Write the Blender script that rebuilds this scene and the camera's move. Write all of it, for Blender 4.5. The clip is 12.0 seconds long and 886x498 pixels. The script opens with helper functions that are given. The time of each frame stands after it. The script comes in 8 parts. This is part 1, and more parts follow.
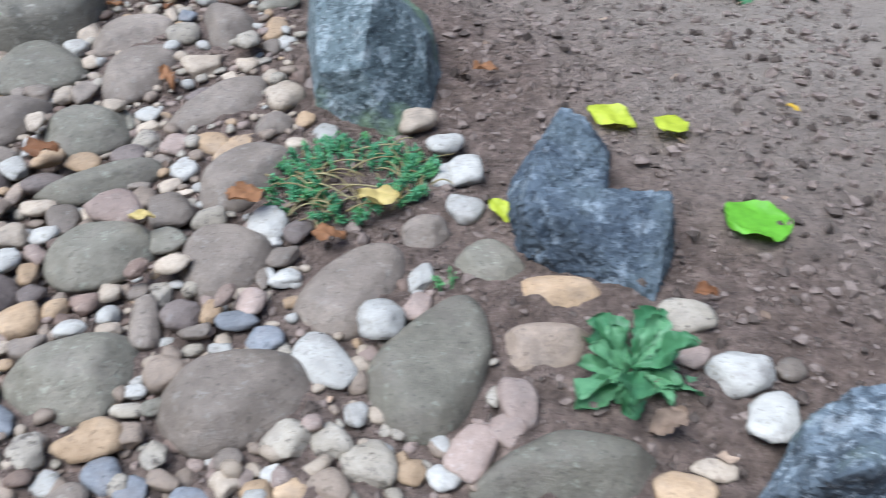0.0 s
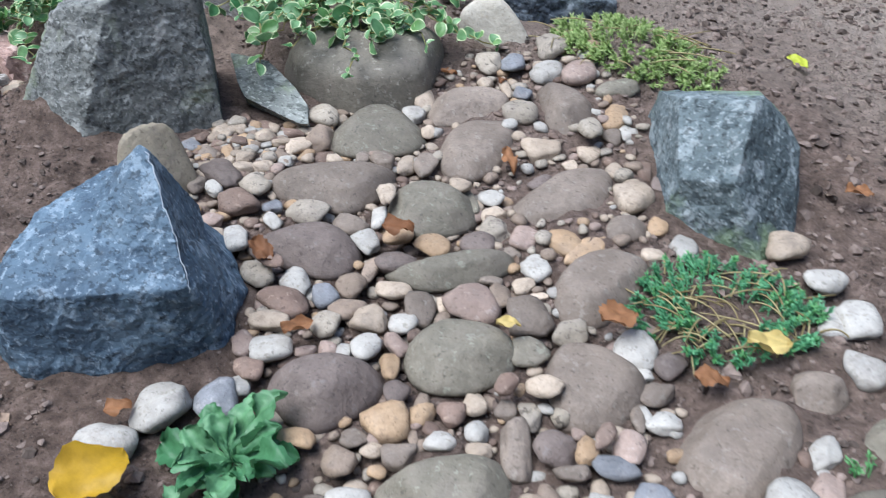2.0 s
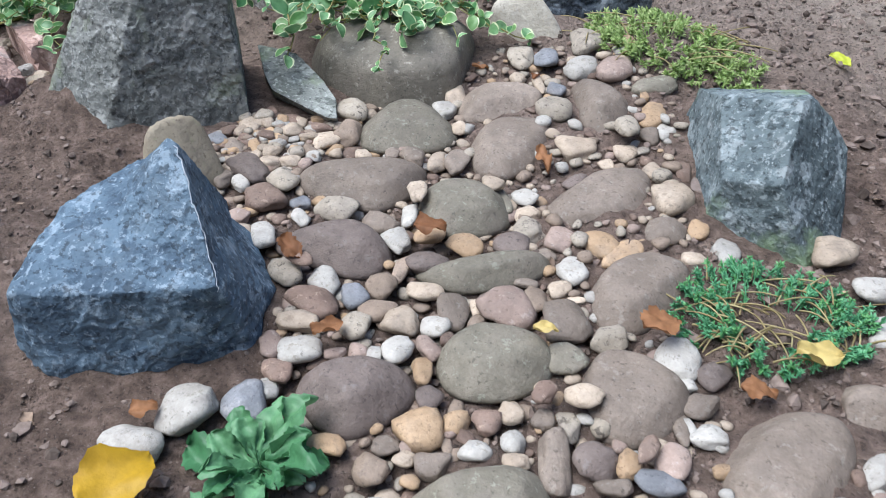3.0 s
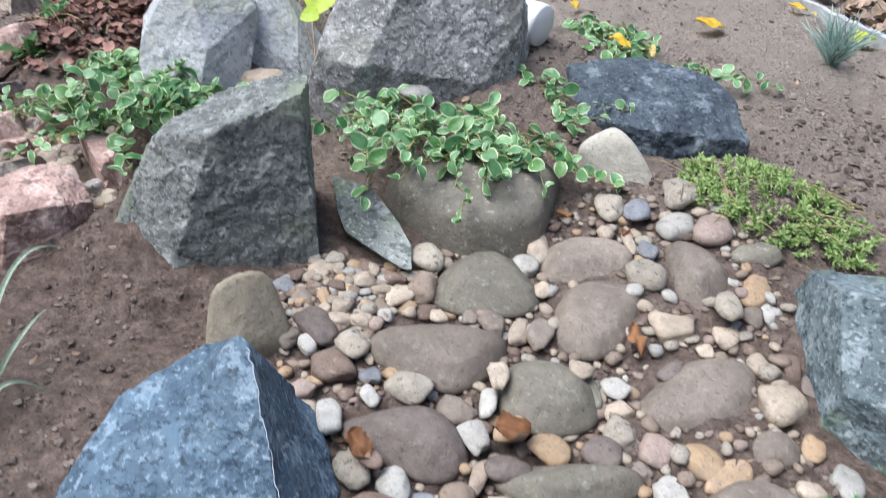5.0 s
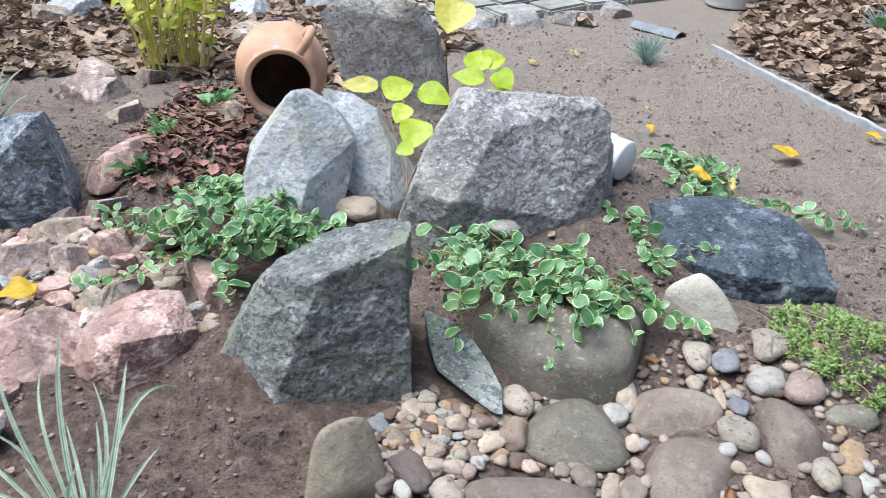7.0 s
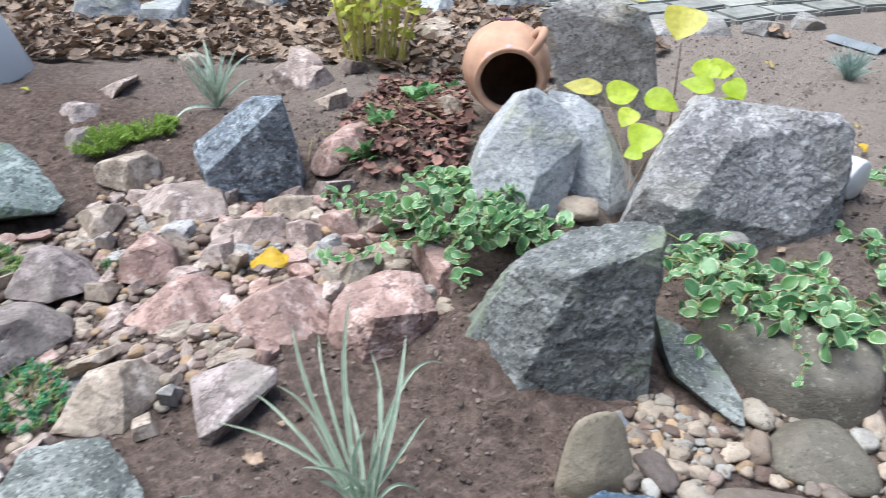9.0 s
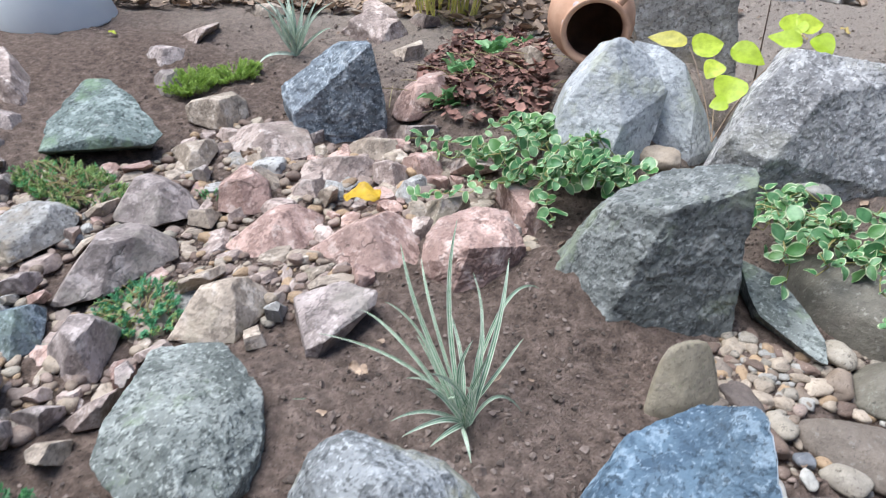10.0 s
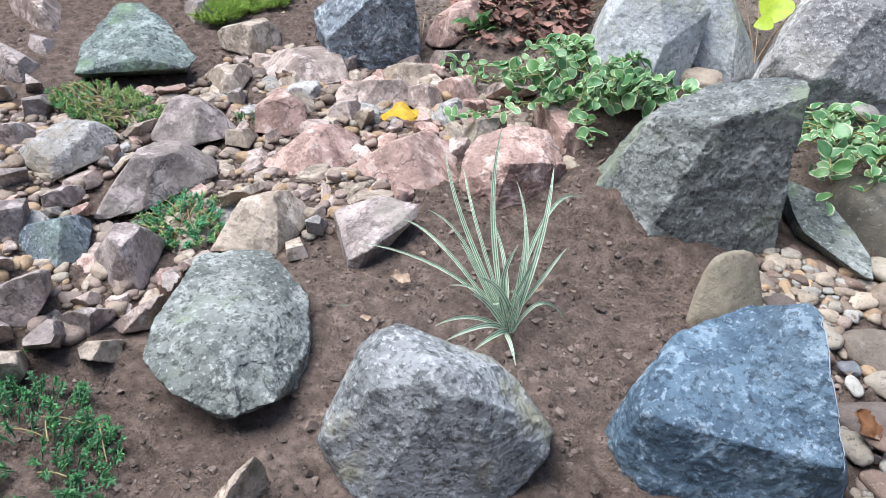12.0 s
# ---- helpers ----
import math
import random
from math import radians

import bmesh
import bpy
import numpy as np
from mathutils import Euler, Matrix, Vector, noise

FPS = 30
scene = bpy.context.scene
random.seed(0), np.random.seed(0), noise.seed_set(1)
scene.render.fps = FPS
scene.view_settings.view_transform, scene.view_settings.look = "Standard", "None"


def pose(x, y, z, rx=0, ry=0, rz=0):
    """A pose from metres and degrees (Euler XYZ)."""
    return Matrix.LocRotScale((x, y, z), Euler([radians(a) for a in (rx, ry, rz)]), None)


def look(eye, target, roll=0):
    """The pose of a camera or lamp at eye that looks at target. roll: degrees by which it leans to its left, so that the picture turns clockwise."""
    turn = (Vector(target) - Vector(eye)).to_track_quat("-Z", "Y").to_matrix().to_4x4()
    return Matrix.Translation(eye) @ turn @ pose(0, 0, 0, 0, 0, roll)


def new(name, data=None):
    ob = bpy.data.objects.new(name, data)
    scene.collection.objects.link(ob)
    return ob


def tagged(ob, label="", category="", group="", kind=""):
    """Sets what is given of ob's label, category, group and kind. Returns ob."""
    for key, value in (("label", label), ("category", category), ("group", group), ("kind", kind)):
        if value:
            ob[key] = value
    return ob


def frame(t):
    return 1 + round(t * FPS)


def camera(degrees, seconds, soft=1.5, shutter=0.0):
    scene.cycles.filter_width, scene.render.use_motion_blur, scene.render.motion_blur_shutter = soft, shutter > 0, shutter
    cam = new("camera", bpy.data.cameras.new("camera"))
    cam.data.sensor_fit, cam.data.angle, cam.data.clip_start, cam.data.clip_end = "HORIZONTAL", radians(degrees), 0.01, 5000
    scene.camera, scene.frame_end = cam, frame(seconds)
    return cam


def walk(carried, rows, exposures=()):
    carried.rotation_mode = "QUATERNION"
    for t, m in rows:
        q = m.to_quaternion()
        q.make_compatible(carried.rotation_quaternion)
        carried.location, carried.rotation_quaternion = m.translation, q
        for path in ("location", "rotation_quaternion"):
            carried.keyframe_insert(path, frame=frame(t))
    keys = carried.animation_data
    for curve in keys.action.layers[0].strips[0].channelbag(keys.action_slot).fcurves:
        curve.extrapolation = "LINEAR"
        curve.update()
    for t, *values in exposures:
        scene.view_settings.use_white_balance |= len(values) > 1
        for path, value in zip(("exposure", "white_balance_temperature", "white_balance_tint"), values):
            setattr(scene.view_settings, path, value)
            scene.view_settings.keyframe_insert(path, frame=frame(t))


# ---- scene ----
cam = camera(60.0, 12.0, soft=0.75, shutter=0.5)
PATH = [
    (0, (-0.012, 0.078, 0.699), (-0.002, 1.583, -0.618), 0.5),
    (0.5, (-0.097, 0.095, 0.692), (-0.227, 1.584, -0.636), 0.0),
    (1, (-0.163, 0.113, 0.698), (-0.378, 1.594, -0.63), -0.3),
    (1.5, (-0.251, 0.144, 0.722), (-0.583, 1.635, -0.569), -0.5),
    (2, (-0.309, 0.186, 0.73), (-0.726, 1.696, -0.513), -0.7),
    (2.5, (-0.33, 0.204, 0.726), (-0.777, 1.713, -0.508), -0.4),
    (2.7, (-0.331, 0.202, 0.713), (-0.785, 1.693, -0.54), -0.9),
    (4.3, (-0.441, 0.334, 0.765), (-0.915, 1.825, -0.48), 2.2),
    (4.5, (-0.446, 0.351, 0.778), (-0.95, 1.849, -0.447), 2.1),
    (5, (-0.467, 0.382, 0.818), (-1.042, 1.905, -0.344), 0.9),
    (5.5, (-0.476, 0.402, 0.861), (-1.085, 1.953, -0.245), 0.1),
    (6, (-0.489, 0.411, 0.903), (-1.131, 1.981, -0.158), 0.4),
    (6.5, (-0.517, 0.41, 0.948), (-1.206, 1.991, -0.066), -0.0),
    (6.7, (-0.536, 0.398, 0.945), (-1.243, 1.974, -0.062), 0.5),
    (8.3, (-0.659, 0.309, 0.962), (-1.512, 1.826, -0.022), 0.8),
    (8.5, (-0.69, 0.284, 0.966), (-1.58, 1.775, -0.027), 1.0),
    (9, (-0.756, 0.219, 0.957), (-1.738, 1.639, -0.052), 1.0),
    (9.5, (-0.78, 0.142, 0.946), (-1.809, 1.511, -0.086), 1.2),
    (10, (-0.79, 0.076, 0.922), (-1.824, 1.411, -0.151), 1.7),
    (10.5, (-0.795, 0.044, 0.903), (-1.84, 1.349, -0.194), 1.6),
    (11, (-0.795, 0.029, 0.884), (-1.832, 1.314, -0.244), 1.7),
    (11.5, (-0.797, 0.014, 0.867), (-1.838, 1.277, -0.283), 1.3),
    (12, (-0.795, 0.015, 0.852), (-1.823, 1.273, -0.316), 1.3),
]
walk(cam, [(t, look(eye, target, roll)) for t, eye, target, roll in PATH],
     [(0.0, 1.12, 5600, 7), (0.5, 1.04, 5620, 7), (2.5, 1.12, 5900, 9), (4.5, 1.18, 6060, 9), (6.5, 1.21, 6020, 8), (9.5, 1.17, 6000, 8), (12.0, 1.28, 6100, 9)])
# ---- light ----
world = bpy.data.worlds.new("overcast_sky")
scene.world = world
world.use_nodes = True
wn = world.node_tree.nodes
sky = wn.new("ShaderNodeTexSky")
sky.sky_type, sky.sun_disc = "NISHITA", False
sky.sun_elevation, sky.sun_rotation = radians(67), radians(249)
sky.air_density, sky.dust_density, sky.ozone_density = 1.0, 2.0, 1.2
wn["Background"].inputs["Strength"].default_value = 0.1
world.node_tree.links.new(sky.outputs["Color"], wn["Background"].inputs["Color"])
sun = new("sun", bpy.data.lights.new("sun", "SUN"))
sun.data.energy, sun.data.angle, sun.data.color = 2.5, radians(50), (1.0, 0.98, 0.95)
sun.matrix_world = look((-0.4, -0.15, 1.0), (0, 0, 0))


# ---- materials ----
class Mat:
    """A node material with short helpers."""

    def __init__(self, name, rough=0.8, spec=0.3):
        self.m = bpy.data.materials.new(name)
        self.m.use_nodes = True
        self.t = self.m.node_tree
        self.b = self.t.nodes["Principled BSDF"]
        self.b.inputs["Roughness"].default_value = rough
        self.b.inputs["Specular IOR Level"].default_value = spec
        self.co = None

    def n(self, kind, **kw):
        node = self.t.nodes.new(kind)
        for k, v in kw.items():
            node.inputs[k.replace("_", " ")].default_value = v
        return node

    def link(self, a, b):
        self.t.links.new(a, b)

    def coords(self):
        if self.co is None:
            tc = self.n("ShaderNodeTexCoord")
            oi = self.n("ShaderNodeObjectInfo")
            add = self.n("ShaderNodeVectorMath")
            mul = self.n("ShaderNodeMath")
            mul.operation = "MULTIPLY"
            mul.inputs[1].default_value = 37.0
            self.link(oi.outputs["Random"], mul.inputs[0])
            self.link(tc.outputs["Object"], add.inputs[0])
            self.link(mul.outputs[0], add.inputs[1])
            self.co = add.outputs[0]
            self.rnd = oi.outputs["Random"]
        return self.co

    def noise(self, scale, detail=4, rough=0.6):
        nd = self.n("ShaderNodeTexNoise", Scale=scale, Detail=detail, Roughness=rough)
        self.link(self.coords(), nd.inputs["Vector"])
        return nd.outputs["Fac"]

    def cells(self, scale):
        nd = self.n("ShaderNodeTexVoronoi", Scale=scale)
        self.link(self.coords(), nd.inputs["Vector"])
        return nd

    def ramp(self, fac, *stops):
        r = self.n("ShaderNodeValToRGB")
        while len(r.color_ramp.elements) < len(stops):
            r.color_ramp.elements.new(0.5)
        for e, (pos, col) in zip(r.color_ramp.elements, stops):
            e.position = pos
            e.color = (*col, 1) if len(col) == 3 else col
        self.link(fac, r.inputs[0])
        return r.outputs[0]

    def mix(self, fac, a, b, how="MIX"):
        x = self.n("ShaderNodeMix")
        x.data_type, x.blend_type = "RGBA", how
        for sock, v in ((x.inputs[0], fac), (x.inputs[6], a), (x.inputs[7], b)):
            if isinstance(v, bpy.types.NodeSocket):
                self.link(v, sock)
            elif isinstance(v, (int, float)):
                sock.default_value = v
            else:
                sock.default_value = (*v, 1)
        return x.outputs[2]

    def vary(self, col, amount):
        """Lets lightness differ a little from one object to the next."""
        self.coords()
        f = self.n("ShaderNodeMapRange", To_Min=1 - amount, To_Max=1 + amount)
        self.link(self.rnd, f.inputs["Value"])
        h = self.n("ShaderNodeHueSaturation")
        self.link(f.outputs[0], h.inputs["Value"])
        self.link(col, h.inputs["Color"])
        return h.outputs[0]

    def color(self, col):
        self.link(col, self.b.inputs["Base Color"])

    def bump(self, fac, strength, dist):
        b = self.n("ShaderNodeBump", Strength=strength, Distance=dist)
        self.link(fac, b.inputs["Height"])
        if self.b.inputs["Normal"].is_linked:
            self.link(self.b.inputs["Normal"].links[0].from_socket, b.inputs["Normal"])
        self.link(b.outputs[0], self.b.inputs["Normal"])




def cobble_mat(name, dark, light, spot, spots=0.0, rough=0.62, vary=0.22, soil=0.35):
    """Worn river stone: soft clouds, fine grain, specks, painted shade of small hollows, dust of soil."""
    m = Mat(name, rough, 0.35)
    c = m.ramp(m.noise(11, 7, 0.68), (0.3, dark), (0.7, light))
    c = m.mix(m.ramp(m.noise(45, 6, 0.72), (0.42, (0, 0, 0)), (0.68, (0.5, 0.5, 0.5))), c, tuple(v * 0.6 for v in dark))
    c = m.mix(m.ramp(m.noise(260, 3), (0.35, (0, 0, 0)), (0.75, (0.55, 0.55, 0.55))), c, dark, "MIX")
    if spots:
        s = m.ramp(m.noise(70, 4, 0.7), (0.58, (0, 0, 0)), (0.66, (spots, spots, spots)))
        c = m.mix(s, c, spot)
    d = m.ramp(m.noise(22, 5, 0.65), (0.5, (0, 0, 0)), (0.66, (soil, soil, soil)))
    c = m.mix(d, c, (0.135, 0.110, 0.095))
    # near-black specks colour in the shade that small hollows would hold
    hollow_shade = m.ramp(m.noise(130, 4, 0.65), (0.6, (0, 0, 0)), (0.66, (0.55, 0.55, 0.55)))
    c = m.mix(hollow_shade, c, tuple(v * 0.45 for v in dark))
    m.color(m.vary(c, vary))
    m.bump(m.noise(40, 7, 0.65), 0.7, 0.007)
    m.bump(m.noise(300, 4), 0.45, 0.0015)
    return m.m


STONE = {
    "grey-brown": cobble_mat("stone_grey_brown", (0.152, 0.122, 0.097), (0.31, 0.255, 0.208), (0.36, 0.34, 0.3), 0.35),
    "olive": cobble_mat("stone_olive", (0.135, 0.122, 0.093), (0.27, 0.243, 0.19), (0.33, 0.34, 0.27), 0.5),
    "slate-blue": cobble_mat("stone_slate", (0.12, 0.125, 0.135), (0.29, 0.3, 0.32), (0.42, 0.42, 0.4), 0.3),
    "dark": cobble_mat("stone_dark", (0.105, 0.083, 0.073), (0.215, 0.172, 0.15), (0.239, 0.220, 0.208), 0.3),
    "white": cobble_mat("stone_white", (0.33, 0.31, 0.275), (0.56, 0.54, 0.495), (0.2, 0.18, 0.14), 0.6, 0.65, 0.14, 0.4),
    "cream": cobble_mat("stone_cream", (0.33, 0.262, 0.195), (0.56, 0.47, 0.37), (0.2, 0.15, 0.11), 0.5, 0.65, 0.2, 0.4),
    "mottled": cobble_mat("stone_mottled", (0.27, 0.23, 0.175), (0.5, 0.45, 0.38), (0.09, 0.075, 0.06), 0.9, 0.75, 0.18, 0.4),
    "tan": cobble_mat("stone_tan", (0.32, 0.215, 0.125), (0.54, 0.395, 0.255), (0.17, 0.12, 0.08), 0.5, 0.65, 0.22, 0.4),
    "tan2": cobble_mat("stone_brown", (0.21, 0.16, 0.12), (0.39, 0.305, 0.235), (0.141, 0.110, 0.091), 0.4, 0.62, 0.22, 0.3),
    "rust": cobble_mat("stone_rust", (0.14, 0.095, 0.075), (0.28, 0.2, 0.155), (0.4, 0.31, 0.24), 0.5, 0.7, 0.25, 0.4),
    "pink": cobble_mat("stone_pink", (0.24, 0.175, 0.143), (0.43, 0.335, 0.285), (0.45, 0.39, 0.35), 0.45, 0.65, 0.22, 0.4),
}


def rock_mat(name, dark, light, grain, lichen=(0.16, 0.19, 0.12), moss=0.5, fine=115, zone=6, dust=0.4, fleck=0.55, hackle=0.014, pit_shade=0.7):
    """Broken rock: paler and darker zones, mineral flecks, lichen, soil dust, rough relief, painted shade of pits and
    cracks.
    """
    m = Mat(name, 0.78, 0.35)
    half = tuple((a + b) / 2 for a, b in zip(dark, light))
    base = m.ramp(m.noise(zone, 5, 0.6), (0.36, tuple((a + b) / 2 for a, b in zip(dark, half))), (0.47, half), (0.6, light))
    mid = m.ramp(m.noise(34, 7, 0.7), (0.51, (0, 0, 0)), (0.57, (0.75, 0.75, 0.75)))
    c = m.mix(mid, base, dark)
    pale = m.ramp(m.noise(24, 7, 0.68), (0.55, (0, 0, 0)), (0.61, (0.5, 0.5, 0.5)))
    c = m.mix(pale, c, grain)
    grains = m.noise(fine, 4, 0.62)
    sp = m.ramp(grains, (0.57, (0, 0, 0)), (0.63, (fleck, fleck, fleck)))
    c = m.mix(sp, c, grain)
    # dark specks put the shade of small hollows into the colour
    sd = m.ramp(m.noise(fine * 0.8, 4, 0.65), (0.55, (0, 0, 0)), (0.62, (pit_shade, pit_shade, pit_shade)))
    c = m.mix(sd, c, tuple(v * 0.4 for v in dark))
    line = m.ramp(m.noise(5.5, 4, 0.6), (0.489, (0, 0, 0)), (0.497, (0.5, 0.5, 0.5)), (0.503, (0.5, 0.5, 0.5)), (0.511, (0, 0, 0)))
    some = m.ramp(m.noise(7, 2), (0.56, (0, 0, 0)), (0.64, (1, 1, 1)))
    crack = m.mix(1.0, line, some, "MULTIPLY")
    # crack lines: their shade painted dark here, shallow relief further down
    c = m.mix(crack, c, tuple(v * 0.25 for v in dark))
    li = m.ramp(m.noise(5, 7, 0.68), (0.53, (0, 0, 0)), (0.62, (moss, moss, moss)))
    c = m.mix(li, c, lichen)
    du = m.ramp(m.noise(12, 6, 0.7), (0.58, (0, 0, 0)), (0.76, (dust, dust, dust)))
    c = m.mix(du, c, (0.21, 0.175, 0.15))
    m.color(m.vary(c, 0.12))
    m.bump(m.noise(13, 4, 0.55), 0.7, 0.02)
    deep = m.n("ShaderNodeMath")
    deep.operation = "MULTIPLY"
    deep.inputs[1].default_value = -1.0
    m.link(crack, deep.inputs[0])
    m.bump(deep.outputs[0], 0.6, 0.004)
    m.bump(m.cells(38).outputs["Color"], 0.45, 0.0045)
    m.bump(m.cells(90).outputs["Color"], 0.4, 0.002)
    m.bump(grains, 0.7, hackle * 0.4)
    return m.m


ROCK = {
    "blue": rock_mat("rock_blue", (0.050, 0.083, 0.124), (0.140, 0.210, 0.278), (0.355, 0.451, 0.534), (0.2, 0.24, 0.26), 0.15, dust=0.12),
    "grey": rock_mat("rock_grey", (0.092, 0.1, 0.095), (0.232, 0.243, 0.228), (0.42, 0.435, 0.42), (0.235, 0.275, 0.18), 0.7),
    "bluegrey": rock_mat("rock_blue_grey", (0.101, 0.106, 0.107), (0.304, 0.315, 0.319), (0.528, 0.544, 0.552), (0.3, 0.28, 0.18), 0.6),
    "moss": rock_mat("rock_moss", (0.048, 0.063, 0.059), (0.167, 0.203, 0.189), (0.360, 0.405, 0.387), (0.15, 0.22, 0.13), 0.7, hackle=0.008, fleck=0.35),
    "green": rock_mat("rock_green_grey", (0.075, 0.084, 0.077), (0.232, 0.248, 0.23), (0.43, 0.455, 0.42), (0.17, 0.22, 0.12), 0.6),
    "granite": rock_mat("rock_granite", (0.165, 0.161, 0.161), (0.46, 0.448, 0.436), (0.7, 0.69, 0.672), (0.28, 0.27, 0.22), 0.45),
    "slate": rock_mat("rock_slate", (0.042, 0.054, 0.069), (0.178, 0.217, 0.251), (0.450, 0.504, 0.540), (0.17, 0.22, 0.17), 0.45),
    "dark_slate": rock_mat("rock_dark_slate", (0.027, 0.037, 0.051), (0.086, 0.108, 0.132), (0.263, 0.308, 0.347), (0.12, 0.15, 0.15), 0.25, dust=0.2, fleck=0.3),
    "teal": rock_mat("rock_teal", (0.046, 0.064, 0.071), (0.156, 0.194, 0.204), (0.336, 0.385, 0.399), (0.16, 0.23, 0.12), 0.7, dust=0.2),
    "steel": rock_mat("rock_steel", (0.080, 0.096, 0.115), (0.282, 0.326, 0.361), (0.594, 0.639, 0.675), (0.2, 0.22, 0.25), 0.4),
    "pale": rock_mat("rock_pale", (0.25, 0.26, 0.266), (0.43, 0.444, 0.446), (0.61, 0.62, 0.62), (0.34, 0.35, 0.26), 0.6, fleck=0.3, dust=0.2, hackle=0.007, pit_shade=0.45),
    "pink": rock_mat("rock_pink", (0.19, 0.115, 0.095), (0.53, 0.365, 0.31), (0.7, 0.58, 0.52), (0.3, 0.22, 0.19), 0.35, zone=12, fleck=0.2, hackle=0.006, pit_shade=0.35),
    "weathered": rock_mat("rock_weathered", (0.198, 0.184, 0.167), (0.403, 0.392, 0.371), (0.535, 0.527, 0.513), (0.3, 0.25, 0.19), 0.8, fleck=0.3),
    "pinkgrey": rock_mat("rock_pink_grey", (0.16, 0.12, 0.104), (0.47, 0.375, 0.33), (0.66, 0.58, 0.53), (0.28, 0.24, 0.2), 0.45, zone=12, fleck=0.2, hackle=0.006, pit_shade=0.35),
    "tan": rock_mat("rock_tan", (0.18, 0.143, 0.11), (0.46, 0.38, 0.305), (0.66, 0.58, 0.5), (0.26, 0.24, 0.17), 0.45, zone=12, fleck=0.2, hackle=0.006, pit_shade=0.35),
    "greybrown": rock_mat("rock_grey_brown", (0.135, 0.11, 0.102), (0.37, 0.31, 0.288), (0.57, 0.495, 0.465), (0.25, 0.23, 0.19), 0.45, zone=12, fleck=0.25, hackle=0.006, pit_shade=0.4),
    "dark_sand": cobble_mat("rock_dark_sandstone", (0.13, 0.117, 0.093), (0.29, 0.265, 0.214), (0.42, 0.4, 0.34), 0.6),
    "sand": cobble_mat("rock_sandstone", (0.3, 0.255, 0.18), (0.5, 0.435, 0.33), (0.3, 0.31, 0.18), 0.45),
    "cream": cobble_mat("rock_cream", (0.36, 0.33, 0.27), (0.6, 0.57, 0.49), (0.4, 0.33, 0.22), 0.35, 0.65, 0.1, 0.3),
}


def plain_mat(name, a, b, scale=30, rough=0.6, spec=0.3, bump=0.2, dist=0.002, thin=0.0, vary=0.15):
    m = Mat(name, rough, spec)
    m.color(m.vary(m.ramp(m.noise(scale, 5), (0.3, a), (0.7, b)), vary))
    if bump:
        m.bump(m.noise(scale * 4, 4), bump, dist)
    if thin:
        m.b.inputs["Subsurface Weight"].default_value = 0.0
        tr = m.n("ShaderNodeBsdfTranslucent", Color=(*b, 1))
        mx = m.n("ShaderNodeMixShader", Fac=thin)
        m.link(m.b.outputs[0], mx.inputs[1])
        m.link(tr.outputs[0], mx.inputs[2])
        m.link(mx.outputs[0], m.t.nodes["Material Output"].inputs[0])
    return m.m


def leaf_mat(name, a, b, rough=0.45, thin=0.25):
    """Leaf tissue: tone differs from leaf to leaf and along each blade."""
    m = Mat(name, rough, 0.4)
    g = m.n("ShaderNodeNewGeometry")
    m.coords()
    add = m.n("ShaderNodeMath")
    add.operation = "ADD"
    m.link(g.outputs["Random Per Island"], add.inputs[0])
    m.link(m.rnd, add.inputs[1])
    fr = m.n("ShaderNodeMath")
    fr.operation = "FRACT"
    m.link(add.outputs[0], fr.inputs[0])
    c = m.ramp(fr.outputs[0], (0.0, a), (1.0, b))
    c = m.mix(m.ramp(m.noise(60, 4), (0.4, (0, 0, 0)), (0.7, (0.6, 0.6, 0.6))), c, tuple(v * 0.62 for v in a))
    m.color(c)
    m.bump(m.noise(160, 4), 0.4, 0.002)
    tr = m.n("ShaderNodeBsdfTranslucent")
    m.link(c, tr.inputs["Color"])
    mx = m.n("ShaderNodeMixShader", Fac=thin)
    m.link(m.b.outputs[0], mx.inputs[1])
    m.link(tr.outputs[0], mx.inputs[2])
    m.link(mx.outputs[0], m.t.nodes["Material Output"].inputs[0])
    return m.m


